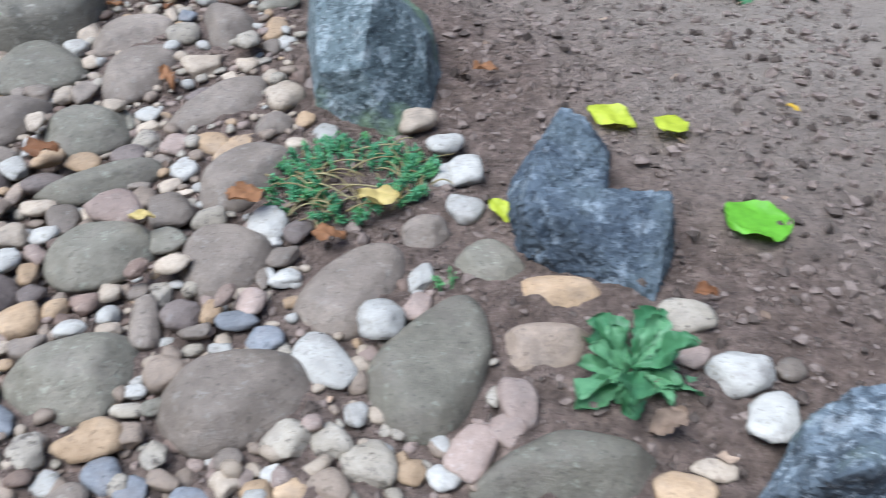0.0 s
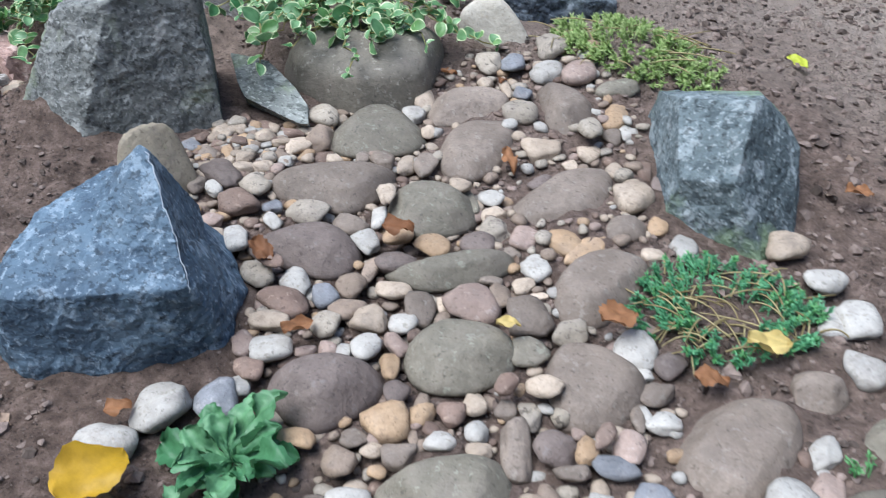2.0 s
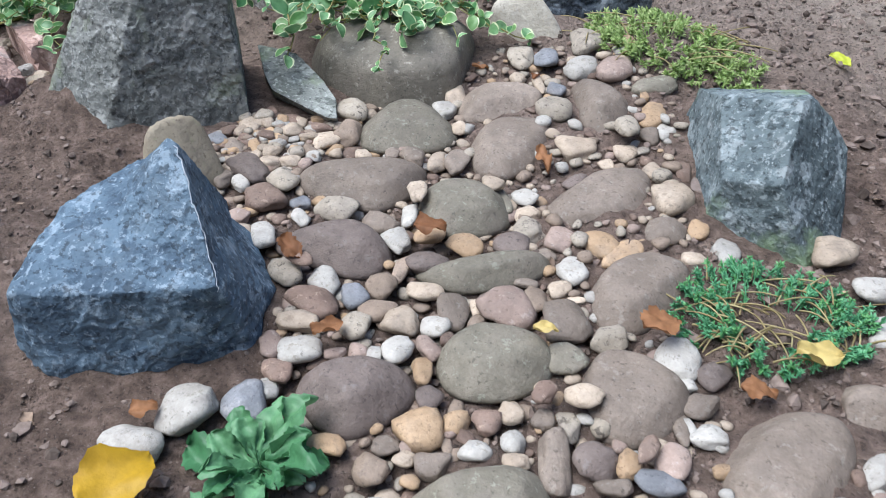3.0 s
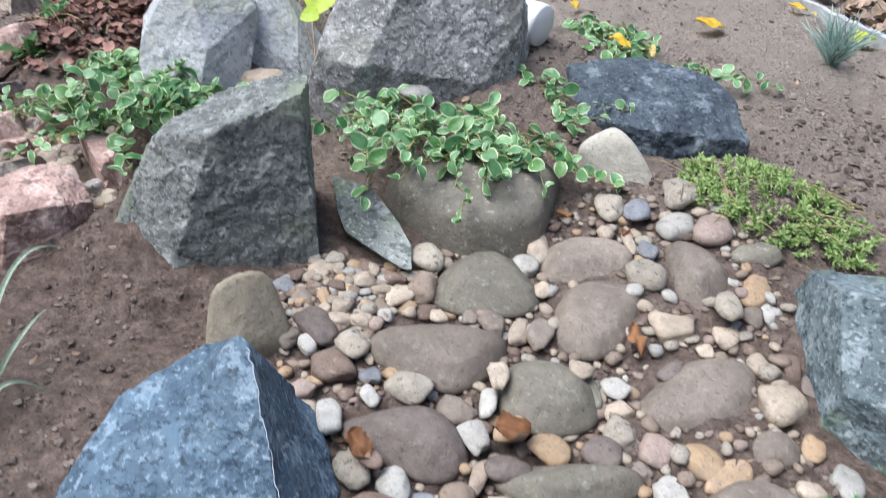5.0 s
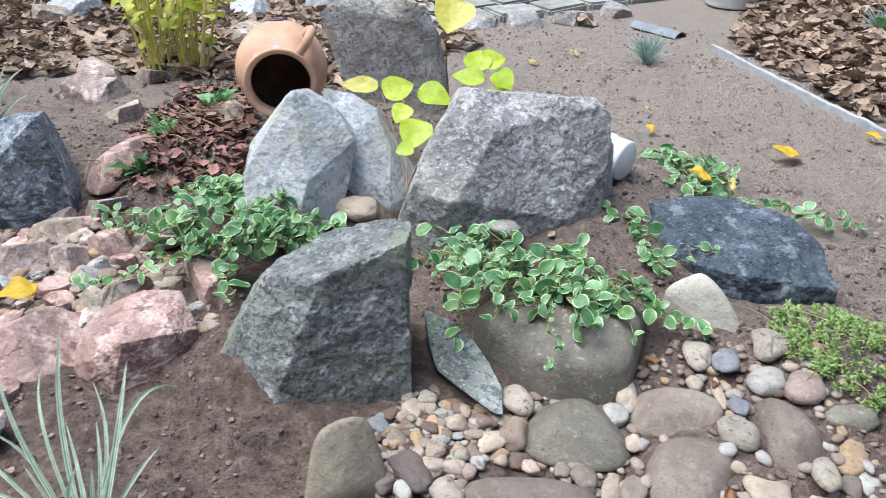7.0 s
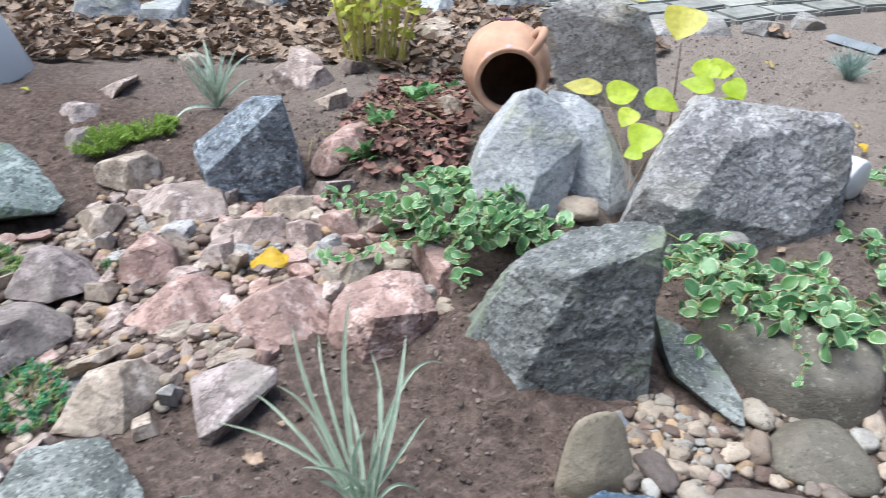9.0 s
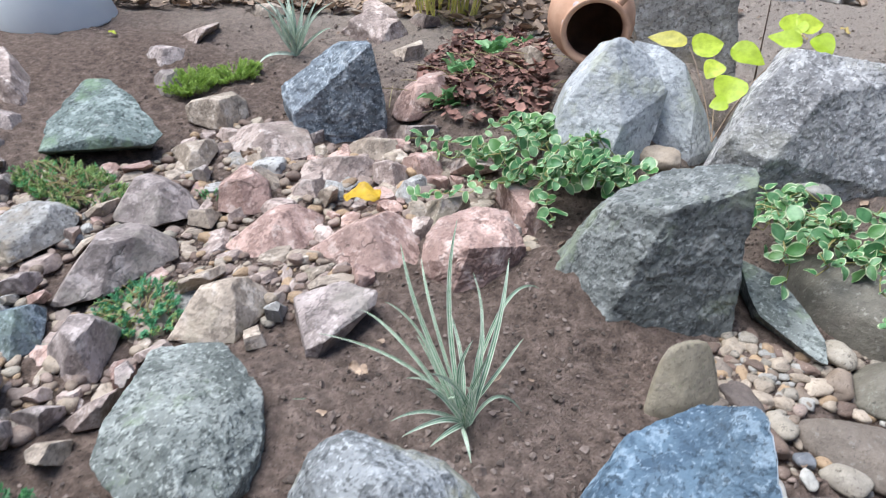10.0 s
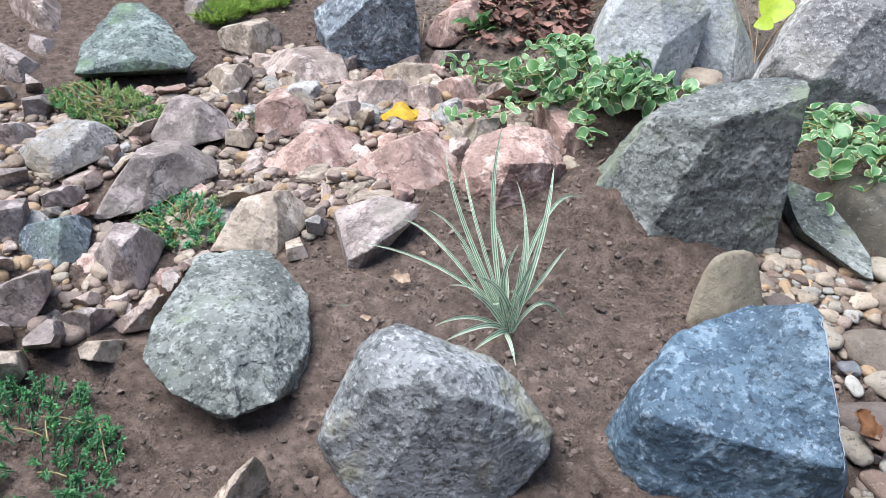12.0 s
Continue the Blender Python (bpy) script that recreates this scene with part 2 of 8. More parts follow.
def soil_mat():
    m = Mat("soil", 0.95, 0.15)
    a = m.ramp(m.noise(1.7, 7, 0.65), (0.34, (0.195, 0.138, 0.11)), (0.68, (0.42, 0.32, 0.268)))
    b = m.ramp(m.noise(42, 8, 0.75), (0.36, (0.042, 0.032, 0.026)), (0.5, (0.168, 0.123, 0.1)), (0.68, (0.395, 0.302, 0.255)))
    c = m.mix(0.68, a, b)
    sp = m.ramp(m.noise(260, 3, 0.6), (0.64, (0, 0, 0)), (0.72, (0.6, 0.6, 0.6)))
    c = m.mix(sp, c, (0.462, 0.406, 0.357))
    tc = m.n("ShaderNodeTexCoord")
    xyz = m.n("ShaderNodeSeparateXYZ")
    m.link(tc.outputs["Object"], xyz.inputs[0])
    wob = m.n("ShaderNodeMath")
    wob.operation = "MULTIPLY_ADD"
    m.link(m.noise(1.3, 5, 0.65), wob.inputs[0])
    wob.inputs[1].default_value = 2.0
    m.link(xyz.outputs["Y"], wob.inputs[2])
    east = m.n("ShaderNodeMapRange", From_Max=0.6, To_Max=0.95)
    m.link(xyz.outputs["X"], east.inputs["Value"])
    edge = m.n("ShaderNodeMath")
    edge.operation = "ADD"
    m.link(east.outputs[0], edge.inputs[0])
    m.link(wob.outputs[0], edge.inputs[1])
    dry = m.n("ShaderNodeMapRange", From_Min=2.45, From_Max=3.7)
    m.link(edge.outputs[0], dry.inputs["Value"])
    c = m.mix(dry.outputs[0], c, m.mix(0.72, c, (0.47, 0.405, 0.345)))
    # dark specks paint the shade of fine gaps between soil grains
    gap_shade = m.ramp(m.noise(150, 4, 0.7), (0.57, (0, 0, 0)), (0.64, (0.6, 0.6, 0.6)))
    c = m.mix(gap_shade, c, (0.03, 0.024, 0.02))
    m.color(c)
    m.bump(m.noise(9, 4, 0.6), 0.8, 0.05)
    m.bump(m.noise(26, 9, 0.75), 0.9, 0.03)
    m.bump(m.noise(110, 6, 0.75), 1.0, 0.012)
    return m.m


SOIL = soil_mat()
CLOD = plain_mat("soil_clod", (0.098, 0.074, 0.062), (0.235, 0.187, 0.161), 60, 0.95, 0.15, 0.7, 0.004, vary=0.2)
CLOD_PALE = plain_mat("soil_clod_pale", (0.17, 0.138, 0.118), (0.33, 0.275, 0.237), 60, 0.95, 0.15, 0.7, 0.004, vary=0.2)
# dark crumbs, coloured deeper still to supply the shade of soil crevices
CLOD_DARK = plain_mat("soil_clod_dark", (0.04, 0.031, 0.026), (0.12, 0.095, 0.08), 60, 0.95, 0.15, 0.7, 0.004, vary=0.2)
HERB = leaf_mat("leaf_herb", (0.12, 0.3, 0.1), (0.32, 0.52, 0.25))
GREEN = leaf_mat("leaf_green", (0.06, 0.19, 0.08), (0.16, 0.35, 0.17))
VINCA = leaf_mat("leaf_periwinkle", (0.05, 0.17, 0.055), (0.24, 0.43, 0.2), 0.35, 0.2)
CREAM_EDGE = leaf_mat("leaf_cream_edge", (0.42, 0.54, 0.27), (0.7, 0.75, 0.5))
SEDUM = leaf_mat("leaf_stonecrop", (0.075, 0.27, 0.085), (0.22, 0.5, 0.2))
SEDUM_BLUE = leaf_mat("leaf_stonecrop_blue", (0.07, 0.27, 0.12), (0.2, 0.5, 0.26))
SEDUM_LIGHT = leaf_mat("leaf_stonecrop_light", (0.2, 0.33, 0.08), (0.5, 0.6, 0.26))
MOSS = leaf_mat("leaf_moss", (0.24, 0.4, 0.05), (0.44, 0.58, 0.12))
STRAW = leaf_mat("stem_straw", (0.26, 0.2, 0.09), (0.46, 0.4, 0.2))
VINE = leaf_mat("stem_vine", (0.22, 0.24, 0.07), (0.4, 0.34, 0.13))
VINCA_YOUNG = leaf_mat("leaf_periwinkle_young", (0.09, 0.23, 0.06), (0.21, 0.38, 0.14), 0.35, 0.2)
LIME = leaf_mat("leaf_lime", (0.4, 0.55, 0.03), (0.6, 0.7, 0.07), 0.45, 0.3)
PALE_LIME = leaf_mat("leaf_pale_lime", (0.58, 0.54, 0.08), (0.72, 0.66, 0.16), 0.4, 0.3)
LIME_BUSH = leaf_mat("leaf_lime_bush", (0.56, 0.64, 0.09), (0.78, 0.8, 0.2), 0.45, 0.55)
STALK = leaf_mat("stalk_lime", (0.7, 0.68, 0.2), (0.86, 0.8, 0.38), 0.45, 0.5)
BLADE_GREEN = leaf_mat("blade_green", (0.12, 0.28, 0.15), (0.24, 0.42, 0.26))
BLADE_WHITE = leaf_mat("blade_white", (0.58, 0.64, 0.5), (0.76, 0.8, 0.68))
PALE_BLADE = leaf_mat("blade_pale", (0.34, 0.48, 0.37), (0.5, 0.63, 0.5))
FESCUE = leaf_mat("blade_blue", (0.28, 0.41, 0.36), (0.48, 0.59, 0.52))
YELLOW = leaf_mat("fallen_yellow", (0.5, 0.3, 0.015), (0.74, 0.5, 0.05), 0.5)
YELLOW_GREEN = leaf_mat("fallen_yellow_green", (0.42, 0.5, 0.02), (0.55, 0.6, 0.06), 0.5)
GREEN_FALLEN = leaf_mat("fallen_green", (0.13, 0.4, 0.02), (0.2, 0.5, 0.04), 0.5)
PALE_LEAF = leaf_mat("fallen_pale", (0.55, 0.42, 0.14), (0.66, 0.52, 0.2), 0.55)
RUST_LEAF = leaf_mat("fallen_rust", (0.2, 0.085, 0.035), (0.4, 0.2, 0.09), 0.7)
BROWN_LEAF = leaf_mat("fallen_brown", (0.1, 0.064, 0.044), (0.5, 0.365, 0.26), 0.7, 0.1)
MULCH = leaf_mat("mulch", (0.085, 0.042, 0.034), (0.36, 0.195, 0.152), 0.85, 0.0)
TERRACOTTA = plain_mat("terracotta", (0.42, 0.235, 0.15), (0.6, 0.38, 0.26), 14, 0.75, 0.25, 0.25, 0.003)
# terracotta darkened for the jug's hollow: its shade is in the colour
POT_SHADED = plain_mat("pot_inside_shaded", (0.14, 0.08, 0.055), (0.24, 0.14, 0.095), 20, 0.9, 0.1)
PURPLE = plain_mat("purple_glaze", (0.12, 0.06, 0.1), (0.24, 0.14, 0.2), 60, 0.5)
MARK = plain_mat("glaze_mark", (0.4, 0.3, 0.3), (0.62, 0.54, 0.52), 60, 0.5)
PLASTIC = plain_mat("white_plastic", (0.72, 0.73, 0.73), (0.82, 0.83, 0.83), 12, 0.35, 0.45, 0.05)
LABEL = plain_mat("jar_label", (0.5, 0.55, 0.12), (0.62, 0.66, 0.2), 30, 0.5)
PLANTER = plain_mat("grey_planter", (0.74, 0.81, 0.85), (0.82, 0.88, 0.91), 6, 0.5, 0.4, 0.1)
CONCRETE = plain_mat("concrete", (0.32, 0.33, 0.34), (0.54, 0.55, 0.56), 18, 0.85, 0.2, 0.4, 0.004)
PAVER = plain_mat("paver", (0.21, 0.215, 0.195), (0.38, 0.38, 0.345), 16, 0.85, 0.2, 0.5, 0.005, vary=0.2)
METAL = plain_mat("grey_gutter", (0.15, 0.175, 0.19), (0.25, 0.28, 0.3), 10, 0.6, 0.35, 0.05)
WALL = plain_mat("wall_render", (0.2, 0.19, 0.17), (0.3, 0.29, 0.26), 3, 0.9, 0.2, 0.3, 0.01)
VEIN = plain_mat("quartz_vein", (0.28, 0.33, 0.39), (0.5, 0.55, 0.6), 40, 0.6, 0.3, 0.4)

# ---- shapes ----
rng = np.random.default_rng(7)


def vnoise(p, seed=0):
    """Smooth value noise on an array of points, about -1 to 1."""
    i = np.floor(p).astype(np.int64)
    f = p - i
    f = f * f * (3 - 2 * f)
    out = np.zeros(len(p))
    for dx in (0, 1):
        for dy in (0, 1):
            for dz in (0, 1):
                h = (i[:, 0] + dx) * 374761393 + (i[:, 1] + dy) * 668265263 + (i[:, 2] + dz) * 2147483647 + seed * 144269504
                h = (h ^ (h >> 13)) * 1274126177
                h = ((h ^ (h >> 16)) & 0xFFFF) / 32767.5 - 1
                w = (f[:, 0] if dx else 1 - f[:, 0]) * (f[:, 1] if dy else 1 - f[:, 1]) * (f[:, 2] if dz else 1 - f[:, 2])
                out += h * w
    return out


def fbm(p, octaves=4, seed=0, gain=0.5):
    a, out = 1.0, np.zeros(len(p))
    for k in range(octaves):
        out += a * vnoise(p * 2**k, seed + 17 * k)
        a *= gain
    return out


def ground(x, y):
    """Height of the bare earth: level, with a low flat-topped mound behind the stream."""
    def plateau(cx, cy, sx, sy, a):
        return a * np.exp(-(((x - cx) / sx) ** 4) - ((y - cy) / sy) ** 4)
    a, b = plateau(-1.1, 2.14, 0.42, 0.38, 0.13), plateau(-1.75, 2.08, 0.45, 0.44, 0.19)
    return (a**4 + b**4 + 1e-12) ** 0.25 + 0.055 * np.exp(-(((x + 0.45) / 0.3) ** 2) - ((y - 1.75) / 0.28) ** 2) + 0.105 * np.exp(-(((x + 1.34) / 0.15) ** 2) - ((y - 1.28) / 0.14) ** 2) - 0.09 * np.exp(-(((x + 1.35) / 0.05) ** 2) - ((y - 1.92) / 0.12) ** 2) - 0.001


def earth(x, y):
    """The ground with its uneven, crumbly surface."""
    x, y = np.atleast_1d(np.asarray(x, float)), np.atleast_1d(np.asarray(y, float))
    p = np.stack([x, y, np.zeros_like(x)], 1)
    near = np.exp(-np.maximum(np.hypot((x + 1.2) / 2.6, (y - 1.5) / 2.2) - 1, 0) * 2)
    rise = 0.012 * fbm(p * 3.1, 2, 3) + 0.009 * fbm(p * 11, 3, 4) + 0.009 * np.abs(fbm(p * 27, 2, 6)) + 0.006 * np.abs(fbm(p * 60, 2, 8))
    z = ground(x, y) + near * rise - 0.008 - 0.004 * np.exp(-(((x + 0.5) / 0.45) ** 4) - ((y - 1.0) / 0.55) ** 4) - 0.012 * np.exp(-(((x + 2.2) / 0.48) ** 4) - ((y - 0.98) / 0.5) ** 4)
    return z if len(z) > 1 else z[0]


ICO = {}


def ico(n):
    if n not in ICO:
        bm = bmesh.new()
        bmesh.ops.create_icosphere(bm, subdivisions=n, radius=1.0)
        ICO[n] = (np.array([v.co[:] for v in bm.verts]), [tuple(v.index for v in f.verts) for f in bm.faces])
        bm.free()
    return ICO[n]


def mesh_from(name, verts, faces, mats, smooth=True, index=None):
    me = bpy.data.meshes.new(name)
    me.from_pydata([tuple(v) for v in verts], [], faces)
    for m in mats if isinstance(mats, (list, tuple)) else [mats]:
        me.materials.append(m)
    if smooth:
        me.polygons.foreach_set("use_smooth", [True] * len(me.polygons))
    if index is not None:
        me.polygons.foreach_set("material_index", index)
    me.update()
    return me


def part(name, me, parent, label=""):
    ob = new(name, me)
    ob.parent = parent
    return tagged(ob, label)


def facet_radius(dirs, facets, sharp):
    """Distance from the middle to a body cut by planes (azimuth, elevation, distance)."""
    s = np.zeros(len(dirs))
    for az, el, d in facets:
        a, e = radians(az), radians(el)
        n = np.array([math.cos(a) * math.cos(e), math.sin(a) * math.cos(e), math.sin(e)])
        f = np.maximum(dirs @ n / d, 0)
        s = np.maximum(s, f) if sharp > 100 else s + f**sharp
    return 1 / np.maximum(s, 1e-6) if sharp > 100 else np.maximum(s, 1e-12) ** (-1 / sharp)


def breaks(w, count, tilt, q):
    """Fracture relief: every patch round a random seed is a small plane of its own tilt."""
    at = w[q.integers(0, len(w), count)]
    slope = q.normal(size=(count, 3)) * tilt
    soft = 26.0 * (count / 26) ** 0.7
    best = np.full(len(w), 1e9)
    for k in range(count):
        best = np.minimum(best, ((w - at[k]) ** 2).sum(1))
    total, out = np.zeros(len(w)), np.zeros(len(w))
    for k in range(count):
        d = w - at[k]
        g = np.exp(-soft * ((d * d).sum(1) - best))
        total += g
        out += g * (d @ slope[k])
    return out / total


def rock_verts(facets, sharp, rough, seed, detail=5, chips=26, depth=0.13):
    """A broken rock: the planes' body, chipped by many small flat breaks, with ledges and a rough skin."""
    dirs, faces = ico(detail)
    rough *= 0.7
    r = facet_radius(dirs, facets, sharp)
    q = np.random.default_rng(seed)
    if chips:
        v = dirs * r[:, None]
        n = q.normal(size=(chips, 3))
        n /= np.linalg.norm(n, axis=1)[:, None]
        far = (v @ n.T).max(0) * (1 - depth * q.random(chips))
        r = 1 / np.maximum(1 / r, (dirs @ n.T / far).max(1))
    v = dirs * r[:, None]
    size = float(np.median(r))
    if not chips:
        w = v / size
        return v + dirs * ((0.3 * fbm(w * 2 + seed, 3, seed) + 0.1 * fbm(w * 9, 3, seed + 9)) * rough * size)[:, None], faces
    warp = np.stack([fbm(v / size * 2.2 + 9 * k, 3, seed + k) for k in range(3)], 1)
    w = v / size + 0.16 * warp
    d = breaks(w, 26, 1.1, q) + breaks(w, 120, 1.0, q) + 0.25 * fbm(w * 1.7 + seed * 3.1, 2, seed) + 0.5 * fbm(w * 8, 4, seed + 9, 0.66)
    return v + dirs * (np.clip(d, -1.2, 0.9) * rough * np.minimum(size, r))[:, None], faces


def crisp(me, angle=38):
    """Keeps edges sharp where two faces meet at more than an angle."""
    me.set_sharp_from_angle(angle=radians(angle))
    return me


SHAPES = {}


def boulder(name, label, x, y, z, facets, mat, sharp=26, rough=0.09, seed=1, detail=7, more=()):
    """A large rock cut by planes; more: further blocks of the same rock, each (dx, dy, dz, facets)."""
    chips = 12 if sharp > 15 else 0
    detail = detail if sharp > 15 else 5
    if chips:
        sharp = 220
    v, f = rock_verts(facets, sharp, rough, seed, detail, chips, 0.03)
    f = list(f)
    for dx, dy, dz, fac in more:
        v2, f2 = rock_verts(fac, sharp, rough, seed + 3, detail, chips, 0.03)
        f += [tuple(i + len(v) for i in face) for face in f2]
        v = np.vstack([v, v2 + (dx, dy, dz)])
    me = mesh_from(name, v, f, ROCK[mat])
    ob = new(name, crisp(me) if chips else me)
    ob.location = (x, y, z)
    SHAPES[name] = ob
    return tagged(ob, label, "rock", "large rocks of the rockery")


def chunk(x, y, length, width, height, turn, mat, seed, label, group="broken stones of the upper bed"):
    """An angular broken stone with a flattish top, set a little into the ground."""
    r = np.random.default_rng(seed)
    height = min(height, 0.5 * width)
    a, b, c = length / 2, width / 2, height * 0.5
    facets = [(r.uniform(0, 360), r.uniform(76, 89), c), (r.uniform(0, 360), r.uniform(64, 78), c * 1.06), (0, -90, c)]
    k = int(r.integers(5, 8))
    for i in range(k):
        az = 360 * (i + r.uniform(-0.4, 0.4)) / k
        ca, sa = math.cos(radians(az)), math.sin(radians(az))
        d = math.hypot(a * ca, b * sa) * r.uniform(0.8, 1.0)
        facets.append((az, r.uniform(2, 38), d))
    for i in range(3):
        az = r.uniform(0, 360)
        d = math.hypot(a * math.cos(radians(az)), b * math.sin(radians(az)))
        facets.append((az, r.uniform(35, 60), (d * 0.72 + c * 0.62) * r.uniform(0.82, 1.0)))
    v, f = rock_verts(facets, 200, 0.085, seed, 5 if length > 0.07 else 4, 9, 0.07)
    v *= (0.95, 0.95, 1.0)
    ob = new("broken_stone", crisp(mesh_from("broken_stone", v, f, ROCK[mat])))
    ob.matrix_world = pose(x, y, float(ground(x, y)) + height * 0.3, r.uniform(-9, 9), r.uniform(-9, 9), turn)
    return tagged(ob, label, "stone", group)


STONE_WORDS = {"tan": "angular tan-grey", "grey": "angular pale grey", "pinkgrey": "angular pinkish-grey", "pink": "angular reddish-pink granite", "weathered": "pale weathered broken", "teal": "dark blue-grey broken", "slate": "dark slate-blue broken", "greybrown": "angular grey-brown"}


def stone(x, y, z, facets, mat, seed):
    """A broken stone of the upper bed, cut by its own planes and set into the ground."""
    v, f = rock_verts(facets, 220, 0.032, seed, 5, 9, 0.05)
    ob = new("broken_stone", crisp(mesh_from("broken_stone", v * (1.07, 1.07, 1.0), f, ROCK[mat]), 32))
    ob.location = (x, y, z)
    return tagged(ob, STONE_WORDS[mat] + " stone lying in the stone bed", "stone", "broken stones of the upper bed")


def bedded(x, y, z, facets, mat, seed):
    """A large worn cobble with its own outline, flat-topped, bedded in the soil."""
    dirs, faces = ico(5)
    r = facet_radius(dirs, facets, 8) * 1.1
    v = dirs * r[:, None]
    w = v / float(np.median(r))
    lump = 0.03 * vnoise(w * 1.6 + seed, seed) + 0.012 * vnoise(w * 5 + seed, seed + 1) + 0.005 * vnoise(w * 14, seed + 2)
    ob = new("river_cobble", mesh_from("river_cobble", v * (1 + lump)[:, None] * (1.05, 1.05, 1.0), faces, STONE[mat]))
    ob.location = (x, y, z)
    return tagged(ob, NAMES[mat] + " river cobble half sunk in the stream bed", "stone", "cobbles of the dry stream")


def cobble_verts(length, width, height, seed, detail):
    r = np.random.default_rng(seed)
    dirs, faces = ico(detail)
    e = r.uniform(2.1, 2.7)
    s = (np.abs(dirs) ** e).sum(1) ** (-1 / e)
    v = dirs * s[:, None]
    n = r.normal(size=(9, 3))
    n /= np.linalg.norm(n, axis=1)[:, None]
    big = length > 0.085
    hard = 9 if big else 26
    cut = np.maximum(v @ n.T / r.uniform(0.9 if big else 0.66, 1.08 if big else 0.98, 9), 0) ** hard
    v = v * ((1 + cut.sum(1)) ** (-1 / hard))[:, None] * (1.05 if big else 1.1)
    lump = 0.12 * vnoise(v * 1.1 + r.uniform(0, 90, 3), seed) + 0.085 * vnoise(v * 2.4 + r.uniform(0, 90, 3), seed + 1)
    lump += (0.022 if big else 0.04) * vnoise(v * 6 + seed, seed + 2) + 0.009 * vnoise(v * 15 + seed, seed + 4)
    v = v * (1 + lump)[:, None]
    v[:, 1] *= 1 + r.uniform(-0.22, 0.22) * v[:, 0]
    v[:, 2] = np.where(v[:, 2] > 0, np.abs(v[:, 2]) ** 0.86, v[:, 2])
    return v * (length / 2, width / 2, height / 2), faces


NAMES = {"grey-brown": "smooth grey-brown", "olive": "smooth olive-brown", "slate-blue": "blue-grey", "dark": "dark brown",
         "white": "whitish", "cream": "cream-coloured", "mottled": "pitted, mottled cream", "tan": "sandy tan", "tan2": "light brown", "rust": "rust-brown", "pink": "dull pink"}


def cobble(x, y, length, width, turn, mat, seed, flat=0.5, lift=0.0):
    """A rounded river stone bedded in the soil."""
    big = length > 0.085
    height = width * flat
    v, f = cobble_verts(length, width, height, seed, 4 if big else 3)
    name = "river_cobble" if big else "pebble"
    ob = new(name, mesh_from(name, v, f, STONE[mat]))
    r = np.random.default_rng(seed)
    t = 4 if big else 9
    ob.matrix_world = pose(x, y, float(ground(x, y)) + height * 0.2 + lift, r.uniform(-t, t), r.uniform(-t, t), turn)
    what = "river cobble half sunk in the stream bed" if big else "pebble lying between the cobbles"
    return tagged(ob, NAMES[mat] + " " + what, "stone", "cobbles of the dry stream" if big else "pebbles of the dry stream")


# ---- ground ----
def spaced(lo, hi, step, far):
    """Grid lines: close together from lo to hi, then wider and wider out to far."""
    mid = list(np.arange(lo, hi, step))
    out, s, a = [], step, hi
    while a < far:
        out.append(a)
        s *= 1.35
        a += s
    left, s, a = [], step, lo
    while a > -far:
        s *= 1.35
        a -= s
        left.append(a)
    return np.array(left[::-1] + mid + out)


def build_ground():
    xs, ys = spaced(-3.4, 0.9, 0.0125, 60.0), spaced(0.0, 3.2, 0.0125, 60.0)
    X, Y = np.meshgrid(xs, ys)
    x, y = X.ravel(), Y.ravel()
    z = earth(x, y)
    n, m = len(xs), len(ys)
    f = [(j * n + i, j * n + i + 1, (j + 1) * n + i + 1, (j + 1) * n + i) for j in range(m - 1) for i in range(n - 1)]
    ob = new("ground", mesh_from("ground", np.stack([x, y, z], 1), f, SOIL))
    return tagged(ob, "bare brown-grey garden soil with clods", "soil", kind="structure")


build_ground()


def shade_wall(name, x0, y0, x1, y1, height=4.2):
    """A plain unseen wall far outside the bed, added to block low sky light."""
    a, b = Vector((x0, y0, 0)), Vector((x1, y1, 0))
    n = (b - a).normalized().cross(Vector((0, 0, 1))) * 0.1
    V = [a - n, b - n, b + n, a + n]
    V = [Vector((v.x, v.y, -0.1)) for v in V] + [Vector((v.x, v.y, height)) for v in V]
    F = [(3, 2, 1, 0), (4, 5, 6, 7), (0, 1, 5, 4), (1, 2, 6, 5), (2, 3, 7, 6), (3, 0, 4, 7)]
    tagged(new(name, mesh_from(name, V, F, WALL, False)), "unseen plain grey-brown wall added to block low sky light", "wall", kind="structure")


# added walls, out of view: they darken side faces and gaps
shade_wall("wall_north", -9, 9, 6, 9)
shade_wall("wall_south", 6, -4, -9, -4)
shade_wall("wall_west", -9.2, -4, -9.2, 9)
shade_wall("wall_east", 6.2, 9, 6.2, -4)


